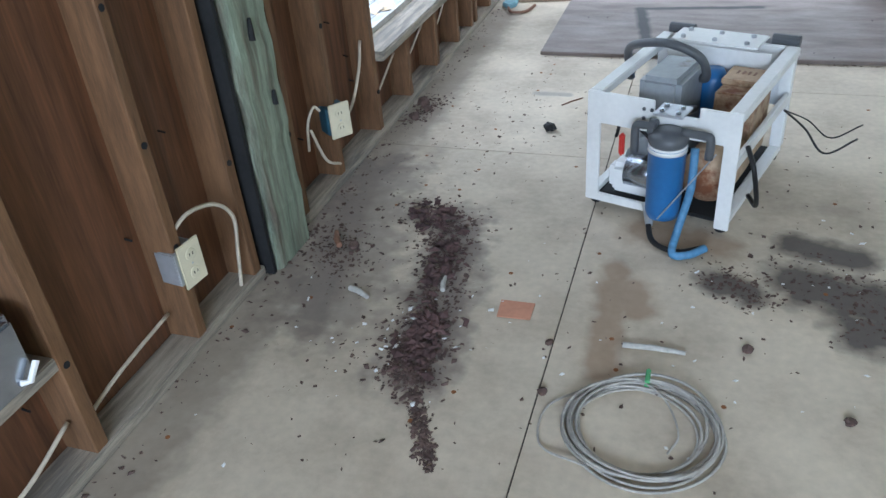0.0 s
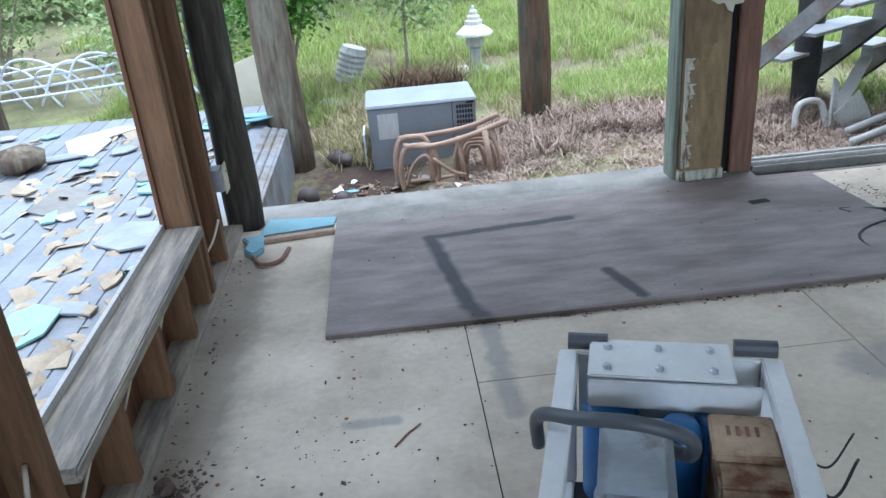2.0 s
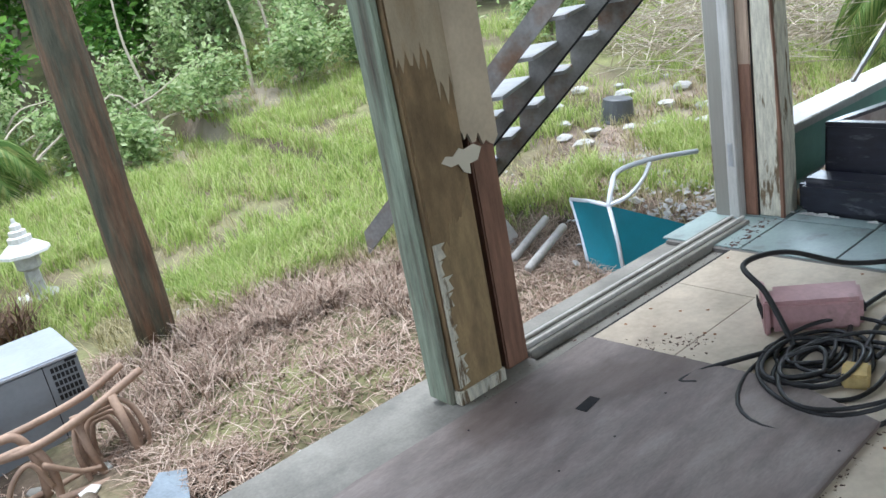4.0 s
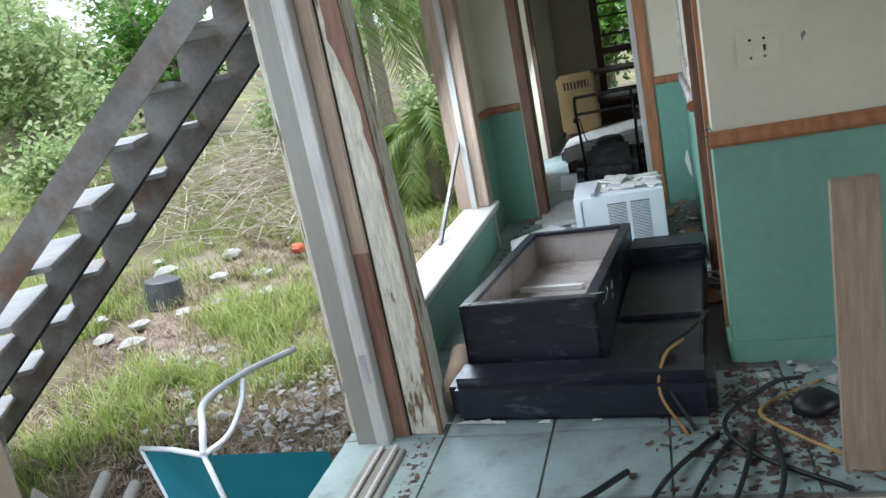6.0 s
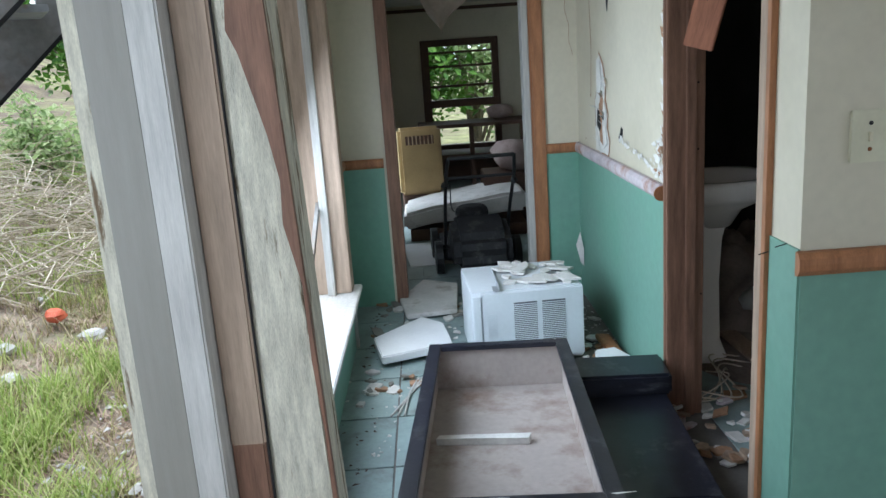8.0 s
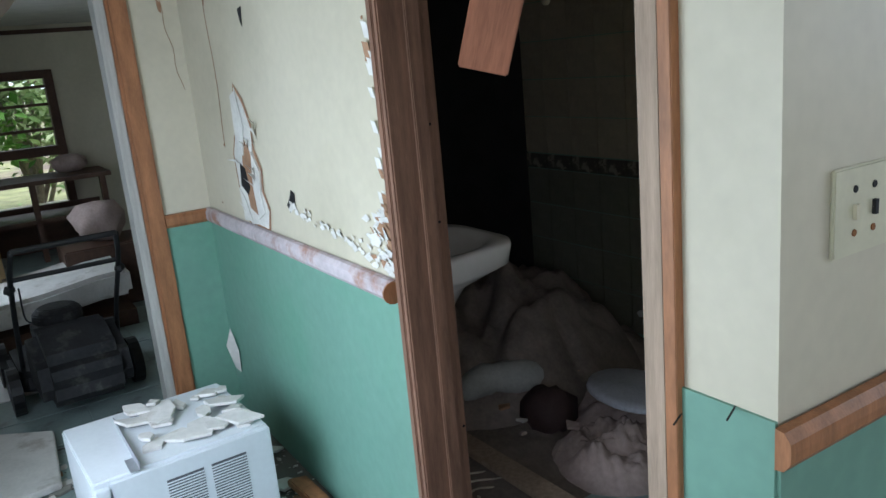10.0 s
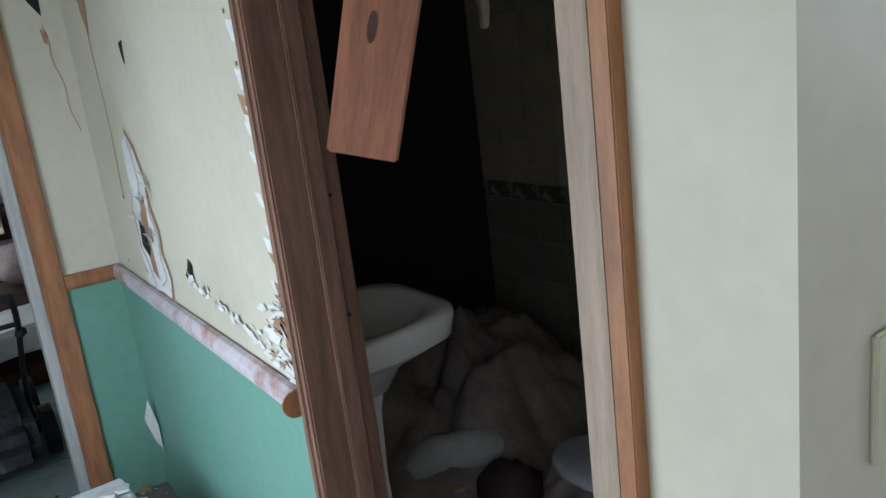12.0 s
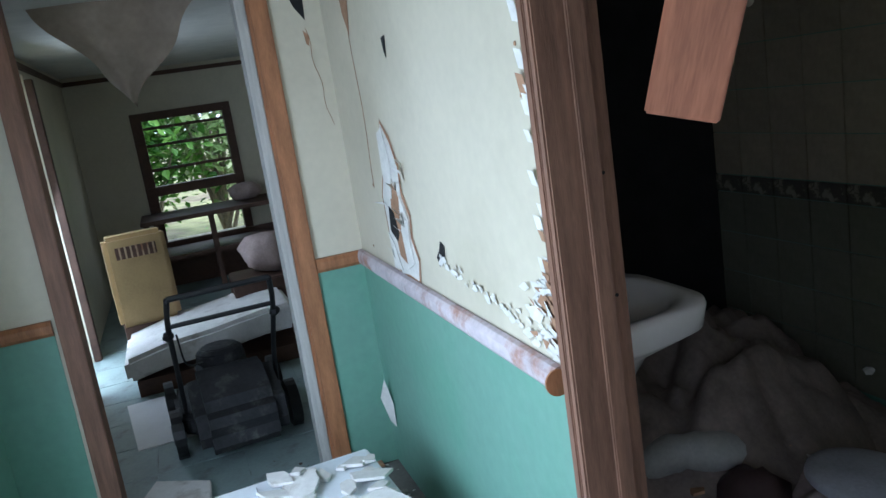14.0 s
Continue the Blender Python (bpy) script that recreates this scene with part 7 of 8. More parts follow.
# ---- shrubs and trees ----
def leafy(name, label, x, y, height, spread, count, leaf, mat, seed, trunk=0.03, base=0.15, z0=None):
    rg = random.Random(seed)
    z = lift(x, y) if z0 is None else z0
    root = thing(name, label, "bush" if "bush" in name or "shrub" in name else "tree", pose(x, y, z))
    tm = Mesh()
    tips = []
    for k in range(max(5, int(spread * 7))):
        a, t = rg.uniform(0, 6.28), rg.uniform(0.35, 1.0)
        r = spread * rg.uniform(0.25, 1.0) * (1.1 - 0.5 * t)
        tip = Vector((r * math.cos(a), r * math.sin(a), height * t))
        s = Vector((0, 0, height * base * rg.uniform(0.2, 1.6)))
        mid = (s + tip) / 2 + Vector((0, 0, 0.1 * height * rg.random()))
        tm.tube([s, mid, tip], [trunk * 0.6, trunk * 0.4, trunk * 0.15], 5)
        tips += [(tip, mid)]
    tm.tube([(0, 0, -0.1), (0.01, 0.01, height * 0.35), (0.02, -0.02, height * 0.8)], [trunk, trunk * 0.8, trunk * 0.3], 7)
    part("trunk", tm, M_BARK, root)
    cm = Mesh()
    for _ in range(count):
        tip, mid = rg.choice(tips)
        t = rg.random()
        p = mid + (tip - mid) * t
        sp = 0.17 * spread + 0.05
        p = p + Vector((rg.gauss(0, sp), rg.gauss(0, sp), rg.gauss(0, sp * 0.9)))
        if p.z < 0.02:
            continue
        s = leaf * rg.uniform(0.5, 1.3)
        q = Matrix.Translation(p) @ Euler((rg.uniform(-0.9, 0.9), rg.uniform(-0.9, 0.9), rg.uniform(0, 6.28))).to_matrix().to_4x4()
        cm.poly([(0, 0, 0), (s * 0.5, s * 0.28, s * 0.06), (s, 0, -s * 0.08), (s * 0.5, -s * 0.28, s * 0.06)], [(0, 1, 2), (0, 2, 3)], q)
    part("crown", cm, mat, root)
    return root


leafy("shrub", "dense dark green shrub beside a log post", -1.45, 9.6, 2.5, 0.75, 6500, 0.075, M_LEAF, 1, 0.04)
leafy("shrub", "slender green sapling in the lawn", -0.25, 10.1, 1.9, 0.5, 1900, 0.07, M_LEAF2, 2, 0.02, 0.5)
leafy("shrub", "leafy shrub at the edge of the deck", -2.7, 9.9, 2.2, 0.9, 3800, 0.08, M_LEAF2, 3, 0.03)
leafy("shrub", "scrubby bush beyond the deck", -4.8, 10.8, 2.4, 1.2, 3800, 0.09, M_LEAF2, 4, 0.03)
leafy("shrub", "scrubby bush beyond the deck", -7.0, 9.5, 2.6, 1.4, 3600, 0.10, M_LEAF, 5, 0.03)
blades("dead_fern", "mound of dead brown fronds below a sapling", [(-0.55, 0.25, 9.0, 9.5, 1)], 60, 26, 0.30, 1.2, 0.006, island_mat("dead_brown", (0.06, 0.035, 0.025), (0.13, 0.08, 0.05), (0.22, 0.14, 0.09), 0.8), 8)
rg = random.Random(77)
k = 0
for x in range(-10, 20, 2):
    for row, (yy, hh) in enumerate(((17.0, 2.6), (20.0, 4.6), (24.0, 7.5))):
        xx, y = x + rg.uniform(-0.8, 0.8) + row, yy + rg.uniform(-1.0, 1.0)
        if row == 0 and -2.0 < xx < 0.6:
            continue
        leafy("bush" if row == 0 else "tree", "sunlit green thicket bush" if row == 0 else "dense green tree in a thicket", xx, y, hh * rg.uniform(0.8, 1.2), 1.4 + 0.3 * row, 3400 + 300 * row, 0.18 + 0.06 * row, rg.choice((M_LEAF2, M_LEAF2, M_LEAF)), 300 + k, 0.05 + 0.03 * row, 0.1)["group"] = "thicket"
        k += 1
for x, y, hh in ((11.5, 14.0, 3.2), (13.5, 12.5, 3.6), (15.5, 14.5, 4.5), (17, 11.0, 4.5), (18.5, 8.5, 5), (16.5, 6.0, 4.5), (16.0, 3.8, 4.2), (15.0, 4.9, 3.0), (14.6, 2.6, 3.2), (17.5, 2.0, 5), (20, 5.0, 6.5), (20, 9.5, 6.5), (21, 1.0, 6.5)):
    leafy("tree", "dense green tree in a thicket", x, y, hh, 1.5, 2300, 0.18, M_LEAF2 if k % 2 else M_LEAF, 300 + k, 0.07, 0.1)["group"] = "thicket"
    k += 1


def palm(name, label, x, y, trunk_h, r, fronds, flen, droop, seed, tm=None, fan=False):
    rg = random.Random(seed)
    z = lift(x, y)
    root = thing(name, label, "palm", pose(x, y, z))
    part("trunk", Mesh().tube([(0.02 * math.sin(i), 0.015 * math.cos(2 * i), -0.1 + trunk_h * i / 10) for i in range(11)], [r * (1.15 - 0.03 * i + 0.05 * (i % 2)) for i in range(11)], 12), tm or M_BARK, root, "", 0, True)
    for k in range(fronds):
        a, up = 2 * math.pi * k / fronds + rg.uniform(-0.3, 0.3), rg.uniform(-0.1, 1.0)
        ln = flen * rg.uniform(0.75, 1.1)
        spine = []
        for i in range(10):
            t = i / 9
            rr = ln * t * (0.9 - 0.25 * t)
            spine.append(Vector((rr * math.cos(a), rr * math.sin(a), trunk_h + ln * (up * t - droop * t * t))))
        m = Mesh().tube(spine, [0.018 * (1.1 - i / 10) for i in range(10)], 5)
        side = Vector((-math.sin(a), math.cos(a), 0))
        for i in range(1, 46):
            t = i / 46
            j = min(8, int(t * 9))
            p = spine[j].lerp(spine[j + 1], t * 9 - j)
            d = (spine[j + 1] - spine[j]).normalized()
            ll = 0.36 * flen * math.sin(math.pi * (0.12 + 0.8 * t)) * rg.uniform(0.85, 1.1)
            for s in (-1, 1):
                tip = p + side * s * ll * 0.72 + d * ll * 0.55 - Vector((0, 0, ll * rg.uniform(0.25, 0.5)))
                w = d * 0.014
                m.poly([p - w, p + w, (p + tip) / 2 + w + Vector((0, 0, 0.03)), tip], [(0, 1, 2, 3)])
        part("frond", m, M_PALMLEAF, root)
    return root


palm("palm", "young green palm outside the hall window", 9.9, 6.85, 1.0, 0.10, 17, 1.5, 1.15, 1)
palm("palm", "young green palm outside the hall window", 14.4, 8.9, 2.6, 0.13, 13, 2.0, 1.2, 4)
for x, y, hh in ((8.6, 11.5, 1.2), (10.2, 11.8, 1.6), (11.8, 9.8, 1.3), (12.6, 7.4, 1.5), (11.2, 6.2, 0.8), (13.4, 6.4, 1.8), (7.2, 12.6, 1.3), (4.2, 14.6, 1.1), (2.2, 15.0, 1.0), (5.8, 14.4, 1.0), (-2.6, 13.0, 1.6), (-3.8, 12.4, 1.8), (-0.4, 15.8, 1.3), (1.4, 16.0, 1.5), (3.2, 15.7, 1.4), (4.9, 16.1, 1.6), (6.6, 15.6, 1.5), (8.2, 15.2, 1.7), (0.3, 14.9, 0.8), (3.0, 14.3, 0.7), (7.0, 14.2, 1.0)):
    leafy("bush", "low sunlit weedy bush in the grass", x, y, hh, 0.75, 1500, 0.11, M_LEAF2, 300 + k, 0.02, 0.1)["group"] = "low bushes"
    k += 1
palm("palm", "pale ringed palm trunk in the thicket", -1.2, 15.2, 3.8, 0.22, 14, 2.2, 0.9, 2, mk("pale_palm_bark", (0.40, 0.35, 0.30), 0.9, 0.3, 5, 30, 0.6, grain=(3, 3, 9), dist=0.02))
palm("palm", "small yellow-green palm in the thicket", 0.8, 14.6, 0.7, 0.12, 14, 1.5, 0.7, 3)
for k in range(14):
    x, y = rg.uniform(-2, 6), rg.uniform(14.0, 16.5)
    thing("dead_branch", "bleached dead branch in the undergrowth", "branch", pose(x, y, lift(x, y) + 0.05), Mesh().tube(arc([(0, 0, 0), (0.4, rg.uniform(-0.3, 0.3), rg.uniform(0.1, 0.5)), (0.9, rg.uniform(-0.5, 0.5), rg.uniform(0.1, 1.0)), (1.4, rg.uniform(-0.6, 0.6), rg.uniform(0.1, 1.2))], 4), [0.03 - 0.0018 * i for i in range(13)], 6), M_TWIG, group="dead branches")
for k, (x, y) in enumerate(((5.2, 15.0), (3.6, 15.5), (6.1, 15.8))):
    thing("sapling_stem", "thin pale bare sapling stem", "tree", pose(x, y, lift(x, y)), Mesh().tube(arc([(0, 0, -0.05), (0.05, 0.02, 0.9), (-0.03, 0.05, 1.8), (0.08, 0, 3.2)], 5), [0.035 - 0.0016 * i for i in range(16)], 7), M_TWIG, smooth=True)

# dry brush pile and stones behind the stairs
bm_ = Mesh()
rg = random.Random(90)
for k in range(850):
    x, y = rg.uniform(7.8, 12.0), rg.uniform(7.9, 10.5)
    z = lift(x, y) + 0.5 * rg.random() ** 1.6
    a = rg.uniform(0, 6.28)
    ln = rg.uniform(0.4, 1.3)
    up = rg.uniform(-0.15, 0.45)
    bm_.tube([(x, y, z), (x + 0.5 * ln * math.cos(a), y + 0.5 * ln * math.sin(a), z + up * 0.6 * ln + 0.04), (x + ln * math.cos(a + 0.2), y + ln * math.sin(a + 0.2), z + up * 0.9 * ln)], [0.007, 0.006, 0.003], 4, False)
thing("brush_pile", "tangled pile of bleached dry brushwood", "brushwood", mesh=bm_, mat=M_TWIG, kind="stuff")
rocks = [(6.3, 9.5), (7.1, 9.1), (7.3, 9.3), (7.9, 9.0), (7.02, 8.43), (6.2, 8.35), (5.6, 8.75), (6.0, 9.1), (8.4, 8.8), (7.6, 8.6), (8.7, 9.4), (5.9, 8.6), (6.4, 8.1), (7.1, 8.0), (5.2, 9.1), (7.5, 7.5), (6.6, 7.7), (8.2, 8.2), (6.9, 9.6), (5.5, 8.4)]
for k, (x, y) in enumerate(rocks):
    thing("stone", "pale angular stone in weeds", "stone", pose(x, y, lift(x, y)), Mesh().rock((0, 0, 0.04), rg.uniform(0.06, 0.15), 160 + k, 6, 0.45), M_STONE, group="pale stones")
thing("bucket", "black upturned plastic bucket on weeds", "bucket", pose(6.5, 8.75, lift(6.5, 8.75) - 0.02, 6, 4, 0), Mesh().lathe([(0.19, 0.0), (0.205, 0.02), (0.19, 0.05), (0.165, 0.27), (0.15, 0.28)], 20), M_GREYP)
thing("red_scrap", "small red-orange plastic scrap in grass", "plastic", pose(7.7, 7.86, lift(7.7, 7.86) + 0.05), Mesh().rock((0, 0, 0.05), 0.1, 180, 7, 0.6), mk("red_orange_plastic", (0.55, 0.12, 0.06), 0.5))


# ---- outside stairs ----
def stairs():
    root = thing("staircase", "grey painted wooden outdoor staircase with open risers", "stairs", pose(3.26, 8.13, -0.4), kind="structure")
    h, nn = Vector((0.495, -0.869, 0)), Vector((0.869, 0.495, 0))
    slope = 2.4 / 2.566
    rot = Matrix((h, nn, Vector((0, 0, 1)))).transposed().to_4x4()
    steps, rise = 14, 0.225
    run = rise / slope
    L = steps * run
    depth = 0.25
    for v, shift in ((0.0, 0.0), (0.354, 0.248)):
        out = [(0.0, 0.0), (L, L * slope), (L, L * slope + depth)]
        for i in range(steps - 1, -1, -1):
            out += [((i + 1) * run, i * rise + depth + 0.10), (i * run + 0.02, i * rise + depth + 0.10)]
        out += [(0.0, depth)]
        m = Mesh().prism(out, -0.022, 0.022, rot @ pose(shift, v, 0, 90, 0, 0))
        part("stringer", m, M_GREYWOOD, root, "grey saw-tooth stringer")
        part("stringer_edge", Mesh().prism([(0.0, -0.02), (L, L * slope - 0.02), (L, L * slope), (0, 0)], -0.024, 0.024, rot @ pose(shift, v, 0, 90, 0, 0)), M_MATTBLACK, root, "dark lower edge")
    part("side_plank", Mesh().prism([(-0.25, 0.0), (L, (L + 0.2) * slope), (L, (L + 0.2) * slope + 0.18), (-0.25, 0.18)], -0.02, 0.02, rot @ pose(0, -0.83, 0, 90, 0, 0)), M_GREYWOOD, root, "plain grey side plank")
    for i in range(steps):
        z = i * rise + depth + 0.10
        part("tread", Mesh().box(i * run + 0.0, (i + 1) * run + 0.015, -0.81, 0.02, z, z + 0.026, rot), M_STEP, root, "", 0.003)
        part("tread", Mesh().box(i * run + 0.248, (i + 1) * run + 0.263, 0.024, 0.40, z, z + 0.026, rot), M_STEP, root, "", 0.003)


M_STEP = mk("worn_grey_tread", (0.30, 0.31, 0.32), 0.7, 0.2, 5, 40, 0.15, second=(0.28, 0.20, 0.14), cover=0.62, cscale=4)
stairs()

# broken white garden chair and poles
ad = thing("garden_chair", "broken white wooden garden chair on its side", "chair", pose(2.95, 7.15, -0.5))
part("arm_board", Mesh().box(0, 0.95, -0.05, 0.05, -0.012, 0.012, pose(0.0, 0.05, 0.05, 0, -18, 46)), M_WHITEWOOD, ad, "", 0.004)
part("back_slat", Mesh().box(0, 0.5, -0.04, 0.04, -0.01, 0.01, pose(-0.05, -0.05, 0.0, 60, -35, 60)), M_WHITEWOOD, ad, "", 0.004)
part("seat_board", Mesh().box(0, 0.35, -0.12, 0.12, -0.01, 0.01, pose(0.0, -0.08, 0.02, 70, -20, 30)), M_WHITEWOOD, ad, "", 0.004)
part("round_seat", Mesh().tube(arc([(-0.35, -0.05, 0.02), (-0.3, 0.0, 0.2), (-0.12, 0.03, 0.2), (-0.08, -0.02, 0.02)]), 0.025, 8), M_WHITEWOOD, ad, "", 0, True)
for k, (x, y, a) in enumerate(((3.15, 6.95, 22), (3.05, 6.7, 20))):
    thing("white_pole", "dirty white pole lying on straw", "pole", pose(x, y, -0.44, 0, 0, a), Mesh().tube([(-0.3, 0, 0), (0.35, 0, 0.06)], 0.03, 10), M_WHITEWOOD, smooth=True, group="poles")

# teal sling chair tipped over
M_TEAL = mk("teal_sling_fabric", (0.01, 0.16, 0.21), 0.6, 0.12, 8, 120, 0.05)
M_TUBEW = mk("white_tube", (0.72, 0.75, 0.80), 0.35, 0.06)
tc_ = thing("sling_chair", "teal fabric chair with white tube frame tipped over", "chair", pose(0, 0, 0))
A_, B_, C_, D_, E_ = (3.28, 6.62, -0.12), (3.06, 6.33, -0.50), (3.05, 6.10, -0.04), (2.98, 5.98, -0.50), (3.45, 5.72, -0.28)


def panel(a, b, c, d, n=8):
    a, b, c, d = map(Vector, (a, b, c, d))
    m = Mesh()
    for j in range(n):
        for i in range(n):
            u, v = i / (n - 1), j / (n - 1)
            p = a.lerp(c, u).lerp(b.lerp(d, u), v)
            m.v.append(p + Vector((0.03, -0.02, 0)) * math.sin(math.pi * u) * math.sin(math.pi * v))
    m.f = [(j * n + i, j * n + i + 1, (j + 1) * n + i + 1, (j + 1) * n + i) for j in range(n - 1) for i in range(n - 1)]
    return m


part("seat_sling", panel(A_, B_, C_, D_), M_TEAL, tc_, "", 0, True)
part("back_sling", panel(C_, D_, E_, (3.4, 5.66, -0.5)), M_TEAL, tc_, "", 0, True)
for p in ([A_, C_], [A_, B_], [B_, D_], [C_, D_]):
    part("tube", Mesh().tube([Vector(p[0]), (Vector(p[0]) + Vector(p[1])) / 2 + Vector((0.012, 0, 0.004)), Vector(p[1])], 0.013, 8), M_TUBEW, tc_, "", 0, True)
part("arm_tube", Mesh().tube(arc([C_, (3.12, 6.12, 0.05), (3.3, 6.2, 0.10), (3.6, 6.15, 0.10), (3.95, 6.05, 0.06)]), 0.017, 10), M_TUBEW, tc_, "", 0, True)
part("arm_tube", Mesh().tube(arc([C_, (3.15, 6.02, 0.0), (3.35, 6.05, 0.05), (3.52, 6.12, 0.095)]), 0.013, 10), M_TUBEW, tc_, "", 0, True)

# ---- deck west of the room ----
dk = setting("deck", B(-7.0, -1.46, -1.0, 8.25, -0.5, -0.165), M_MATTBLACK, "grey painted deck strewn with broken board")
M_EDGE = mk("dirty_white_sheet", (0.25, 0.26, 0.27), 0.7, 0.25, 3, 30, 0.2, second=(0.15, 0.125, 0.10), cover=0.55, sharp=0.2, cscale=3.5)
ed_ = thing("edge_sheet", "weathered white sheet along the deck edge", "sheet", pose(0, 0, 0))
for k in range(3):
    part("strip", Mesh().poly([(-1.46 + 0.055 * k, 5.45, -0.13 - 0.012 * k), (-1.41 + 0.055 * k, 5.45, -0.14 - 0.012 * k), (-1.41 + 0.055 * k, 7.45, -0.14 - 0.012 * k), (-1.46 + 0.055 * k, 7.45, -0.13 - 0.012 * k), (-1.46 + 0.055 * k, 5.45, -0.22), (-1.41 + 0.055 * k, 5.45, -0.30), (-1.41 + 0.055 * k, 7.45, -0.30), (-1.46 + 0.055 * k, 7.45, -0.30)], [(0, 1, 2, 3), (7, 6, 5, 4), (0, 4, 5, 1), (1, 5, 6, 2), (2, 6, 7, 3), (3, 7, 4, 0)]), M_EDGE, ed_, "", 0.006)
part("fascia", B(-1.305, -1.285, 5.44, 7.46, -0.62, -0.17), M_EDGE, ed_, "", 0.004)
M_FOAM2 = mk("aqua_foam_board", (0.28, 0.47, 0.46), 0.8, 0.12, 8, 60, 0.15)
M_TANB = mk("tan_board_scrap", (0.34, 0.28, 0.20), 0.85, 0.25)
rg = random.Random(120)
for k in range(120):
    x, y = rg.uniform(-3.6, -1.5), rg.uniform(3.0, 7.9)
    big = k < 30
    chunk(pose(x, y, -0.146 + 0.004 * (k % 5), rg.uniform(-4, 4), rg.uniform(-4, 4), rg.uniform(0, 360)), rg.uniform(0.14, 0.32) if big else rg.uniform(0.05, 0.12), 800 + k, 0.012, rg.choice((M_FOAM2, M_CONC, M_ROOF, M_PLAST) if big else (M_TANB, M_PLAST, M_ROOF, M_FOAM2)), "broken board piece lying on the deck", "board_scrap", "board scraps on the deck")
flakes("board_scraps", "small broken tan board scraps on the deck", "litter", [(-3.0, 6.6, -2.0, 5.9, 0.25), (-2.2, 5.6, -1.8, 4.4, 0.25), (-2.6, 7.6, -1.7, 7.0, 0.2), (-2.0, 4.4, -1.7, 3.4, 0.2)], 300, 0.045, M_TANB, 9, -0.145, 0.1)
thing("wrapped_parcel", "brown wrapped parcel lying on the deck", "parcel", pose(-3.1, 6.95, -0.15, 0, 0, 20), Mesh().rock((0, 0, 0.09), 0.19, 190, 12, 0.5), M_LOG, smooth=True)
for k in range(5):
    chunk(pose(-1.9 + 0.12 * k, 7.6 + 0.1 * (k % 2), -0.14 + 0.012 * k, 4 * k - 8, 3, 50 * k), 0.22, 860 + k, 0.008, M_FOAM, "pale blue foam sheet on the deck end", "foam_sheet", "foam sheets")
wl = thing("wire_chair", "tangle of white metal garden chair frames", "chair frame", pose(-3.4, 9.1, -0.4))
for k in range(9):
    x, r = -0.9 + 0.22 * k, 0.3 + 0.05 * (k % 3)
    part("hoop", Mesh().tube(arc([(x - r, 0.1 * k % 0.4, 0.25), (x - 0.4 * r, 0.1, 0.25 + r), (x + 0.5 * r, 0.15, 0.2 + r), (x + r * 1.3, 0.1, 0.2)]), 0.012, 7), M_TUBEW, wl, "", 0, True)
for k in range(4):
    part("rail", Mesh().tube([(-1.1, 0.05 * k, 0.3 + 0.07 * k), (1.0, 0.1 * k, 0.42 + 0.09 * k)], 0.013, 7), M_TUBEW, wl)
wc = thing("wicker_chair", "cream curved chair back behind a log", "chair", pose(-1.95, 8.75, -0.5))
part("back", Mesh().prism([(0, 0), (0.45, 0), (0.48, 0.4), (0.42, 0.75), (0.05, 0.62)], 0, 0.03, pose(0, 0, 0, 90, 0, -15)), M_IVORY, wc, "", 0.01)
part("edge", Mesh().tube(arc([(0.47, -0.12, 0.0), (0.5, -0.13, 0.4), (0.43, -0.11, 0.78)]), 0.03, 8), M_IVORY, wc, "", 0, True)


# ---- pieces of floors, last ----
fl = bpy.data.objects["floor"]
panels = [(-1.24, -0.293, -3.15, 0.35), (-1.24, -0.293, 0.354, 2.79), (-1.24, -0.293, 2.794, 5.0), (-0.289, 0.93, -3.15, 1.1), (-0.289, 0.93, 1.104, 3.54), (-0.289, 0.93, 3.544, 5.0), (0.934, 2.15, -3.15, 2.2), (0.934, 2.15, 2.204, 4.64), (0.934, 2.15, 4.644, 5.0), (2.154, 2.575, -3.15, 3.3), (2.154, 2.575, 3.304, 5.0)]
for a, b, c, d in panels:
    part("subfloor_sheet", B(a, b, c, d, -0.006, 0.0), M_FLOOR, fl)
    for i in range(14):
        part("nail_head", Mesh().lathe([(0.007, 0), (0.007, 0.0008)], 6, pose(a + 0.03 + (b - a - 0.06) * random.random(), c + (d - c) * random.random(), 0.0)), M_RUSTY, fl)
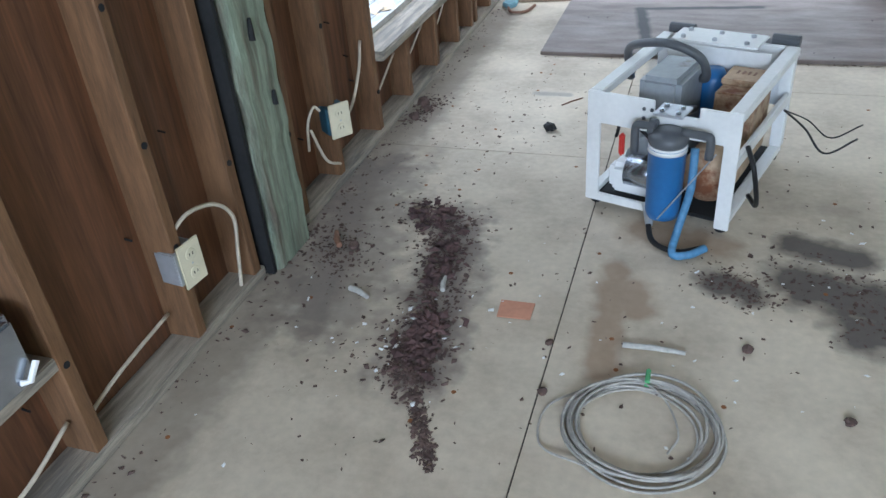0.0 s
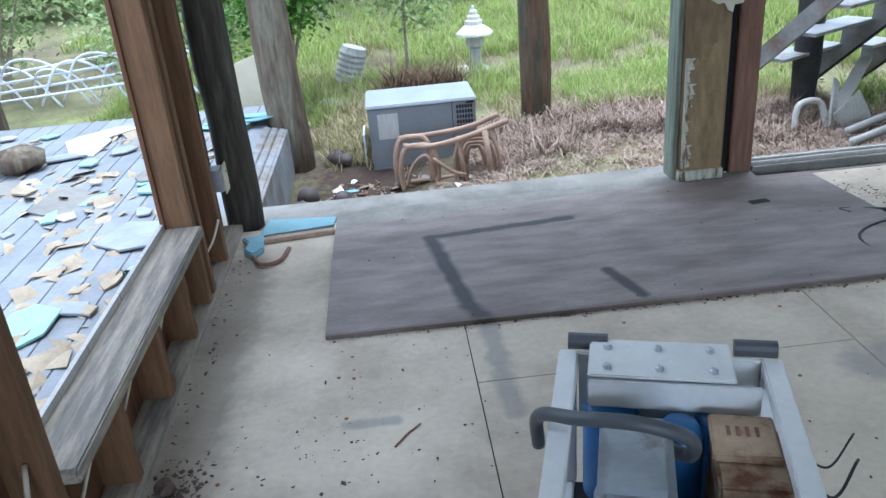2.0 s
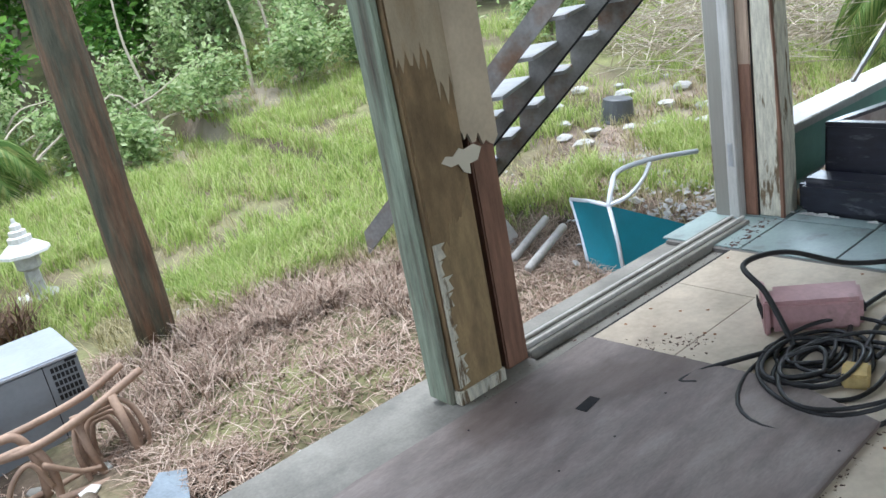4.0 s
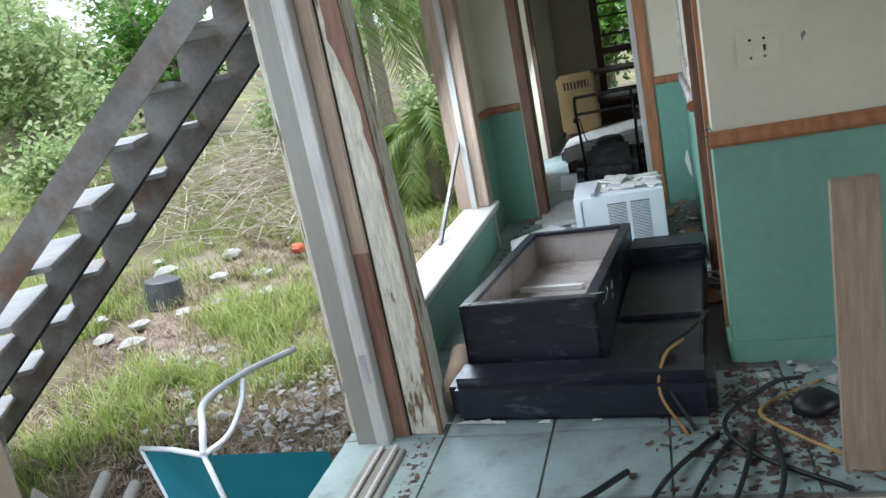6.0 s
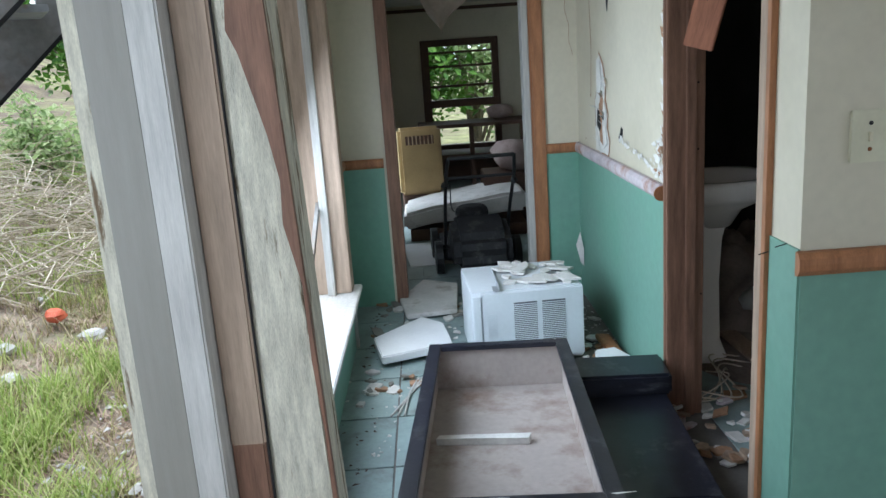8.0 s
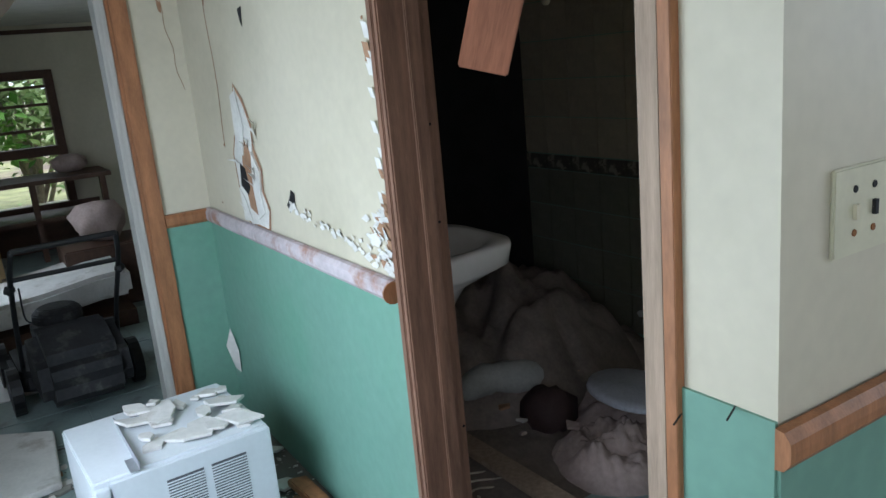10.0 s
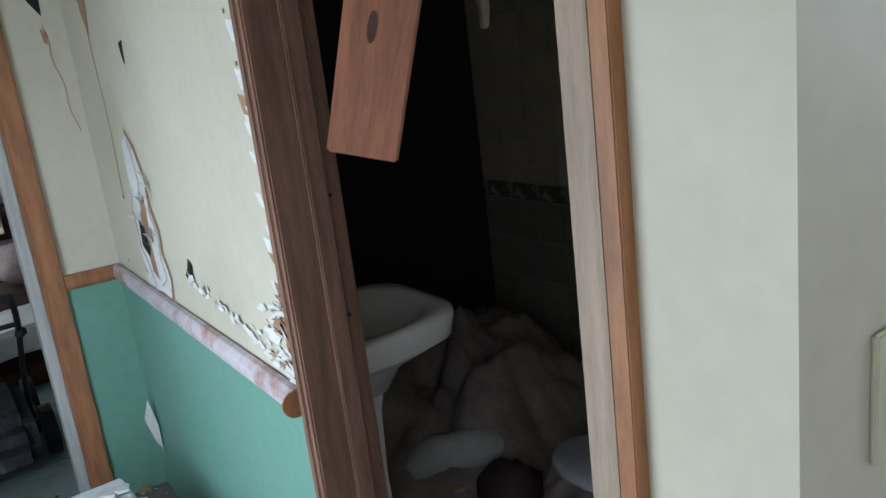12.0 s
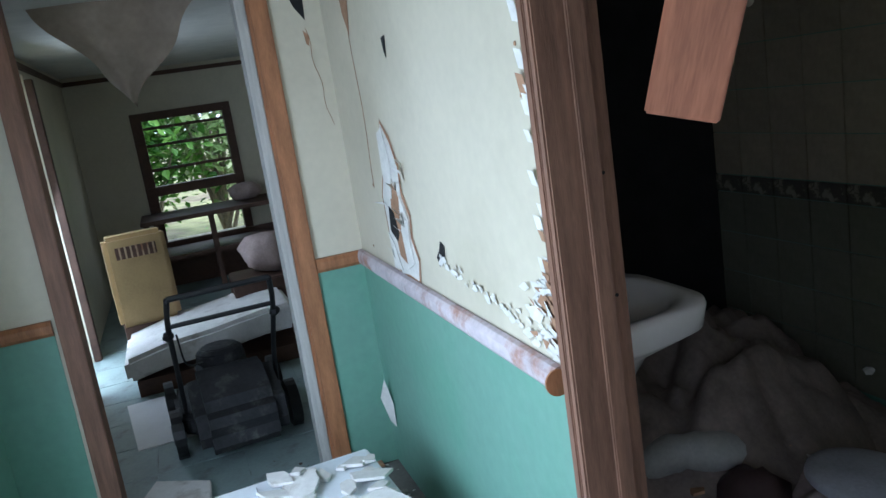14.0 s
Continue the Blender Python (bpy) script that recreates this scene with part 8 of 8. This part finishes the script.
part("apron", B(-1.3, -0.79, 5.02, 5.12, -0.024, -0.012), M_CONC, bpy.data.objects["floor_slab"], "pale concrete strip", 0.003)
part("apron", B(-0.79, 1.3, 4.84, 5.12, -0.024, 0.0035), M_CONC, bpy.data.objects["floor_slab"], "pale concrete strip", 0.001)
fl2 = bpy.data.objects["floor_2"]
tile_me = B(0.004, 0.426, 0.004, 0.426, 0, 0.008).data("floor_tile", M_TILE, 0.002)
for i in range(9):
    for j in range(8):
        x, y = 2.60 + 0.43 * i, 1.96 + 0.43 * j
        if x + 0.43 < 6.52 and not (x > 3.2 and 3.5 < y < 3.7):
            part("floor_tile", tile_me, M_TILE, fl2, at=Matrix.Translation((x, y, -0.0045)))
dk_me = B(0, 0.138, 0, 9.2, 0, 0.02).data("deck_board", M_DECK, 0.003)
for i in range(39):
    part("deck_board", dk_me, M_DECK, dk, at=Matrix.Translation((-6.98 + 0.142 * i, -0.97, -0.166)))
bw = bpy.data.objects["wall_bath_south"]
t1 = B(0.002, 0.198, 0, 0.008, 0.002, 0.198).data("wall_tile", M_BTILE, 0.0015)
t2 = B(0.002, 0.198, 0, 0.008, 0.002, 0.198).data("wall_tile", M_BTILE2, 0.0015)
for i in range(15):
    for j in range(11):
        z = 0.06 + 0.2 * j if j < 4 else 0.945 + 0.2 * (j - 4)
        if z + 0.2 < CEIL:
            part("wall_tile", t1 if j < 4 else t2, M_BTILE, bw, at=Matrix.Translation((3.42 + 0.2 * i, 2.0, z)))
fr_me = B(0.002, 0.198, 0, 0.012, 0.003, 0.082).data("frieze_tile", M_FRIEZE, 0.0015)
for i in range(15):
    part("frieze_tile", fr_me, M_FRIEZE, bw, "patterned frieze tile", at=Matrix.Translation((3.42 + 0.2 * i, 2.0, 0.86)))
ft_me = B(0.003, 0.397, 0.003, 0.397, 0, 0.004).data("floor_tile", M_TILE, 0.001)
for i in range(9):
    for j in range(7):
        part("floor_tile", ft_me, M_TILE, bpy.data.objects["floor_3"], at=Matrix.Translation((6.52 + 0.4 * i, 2.45 + 0.4 * j, 0.0)))
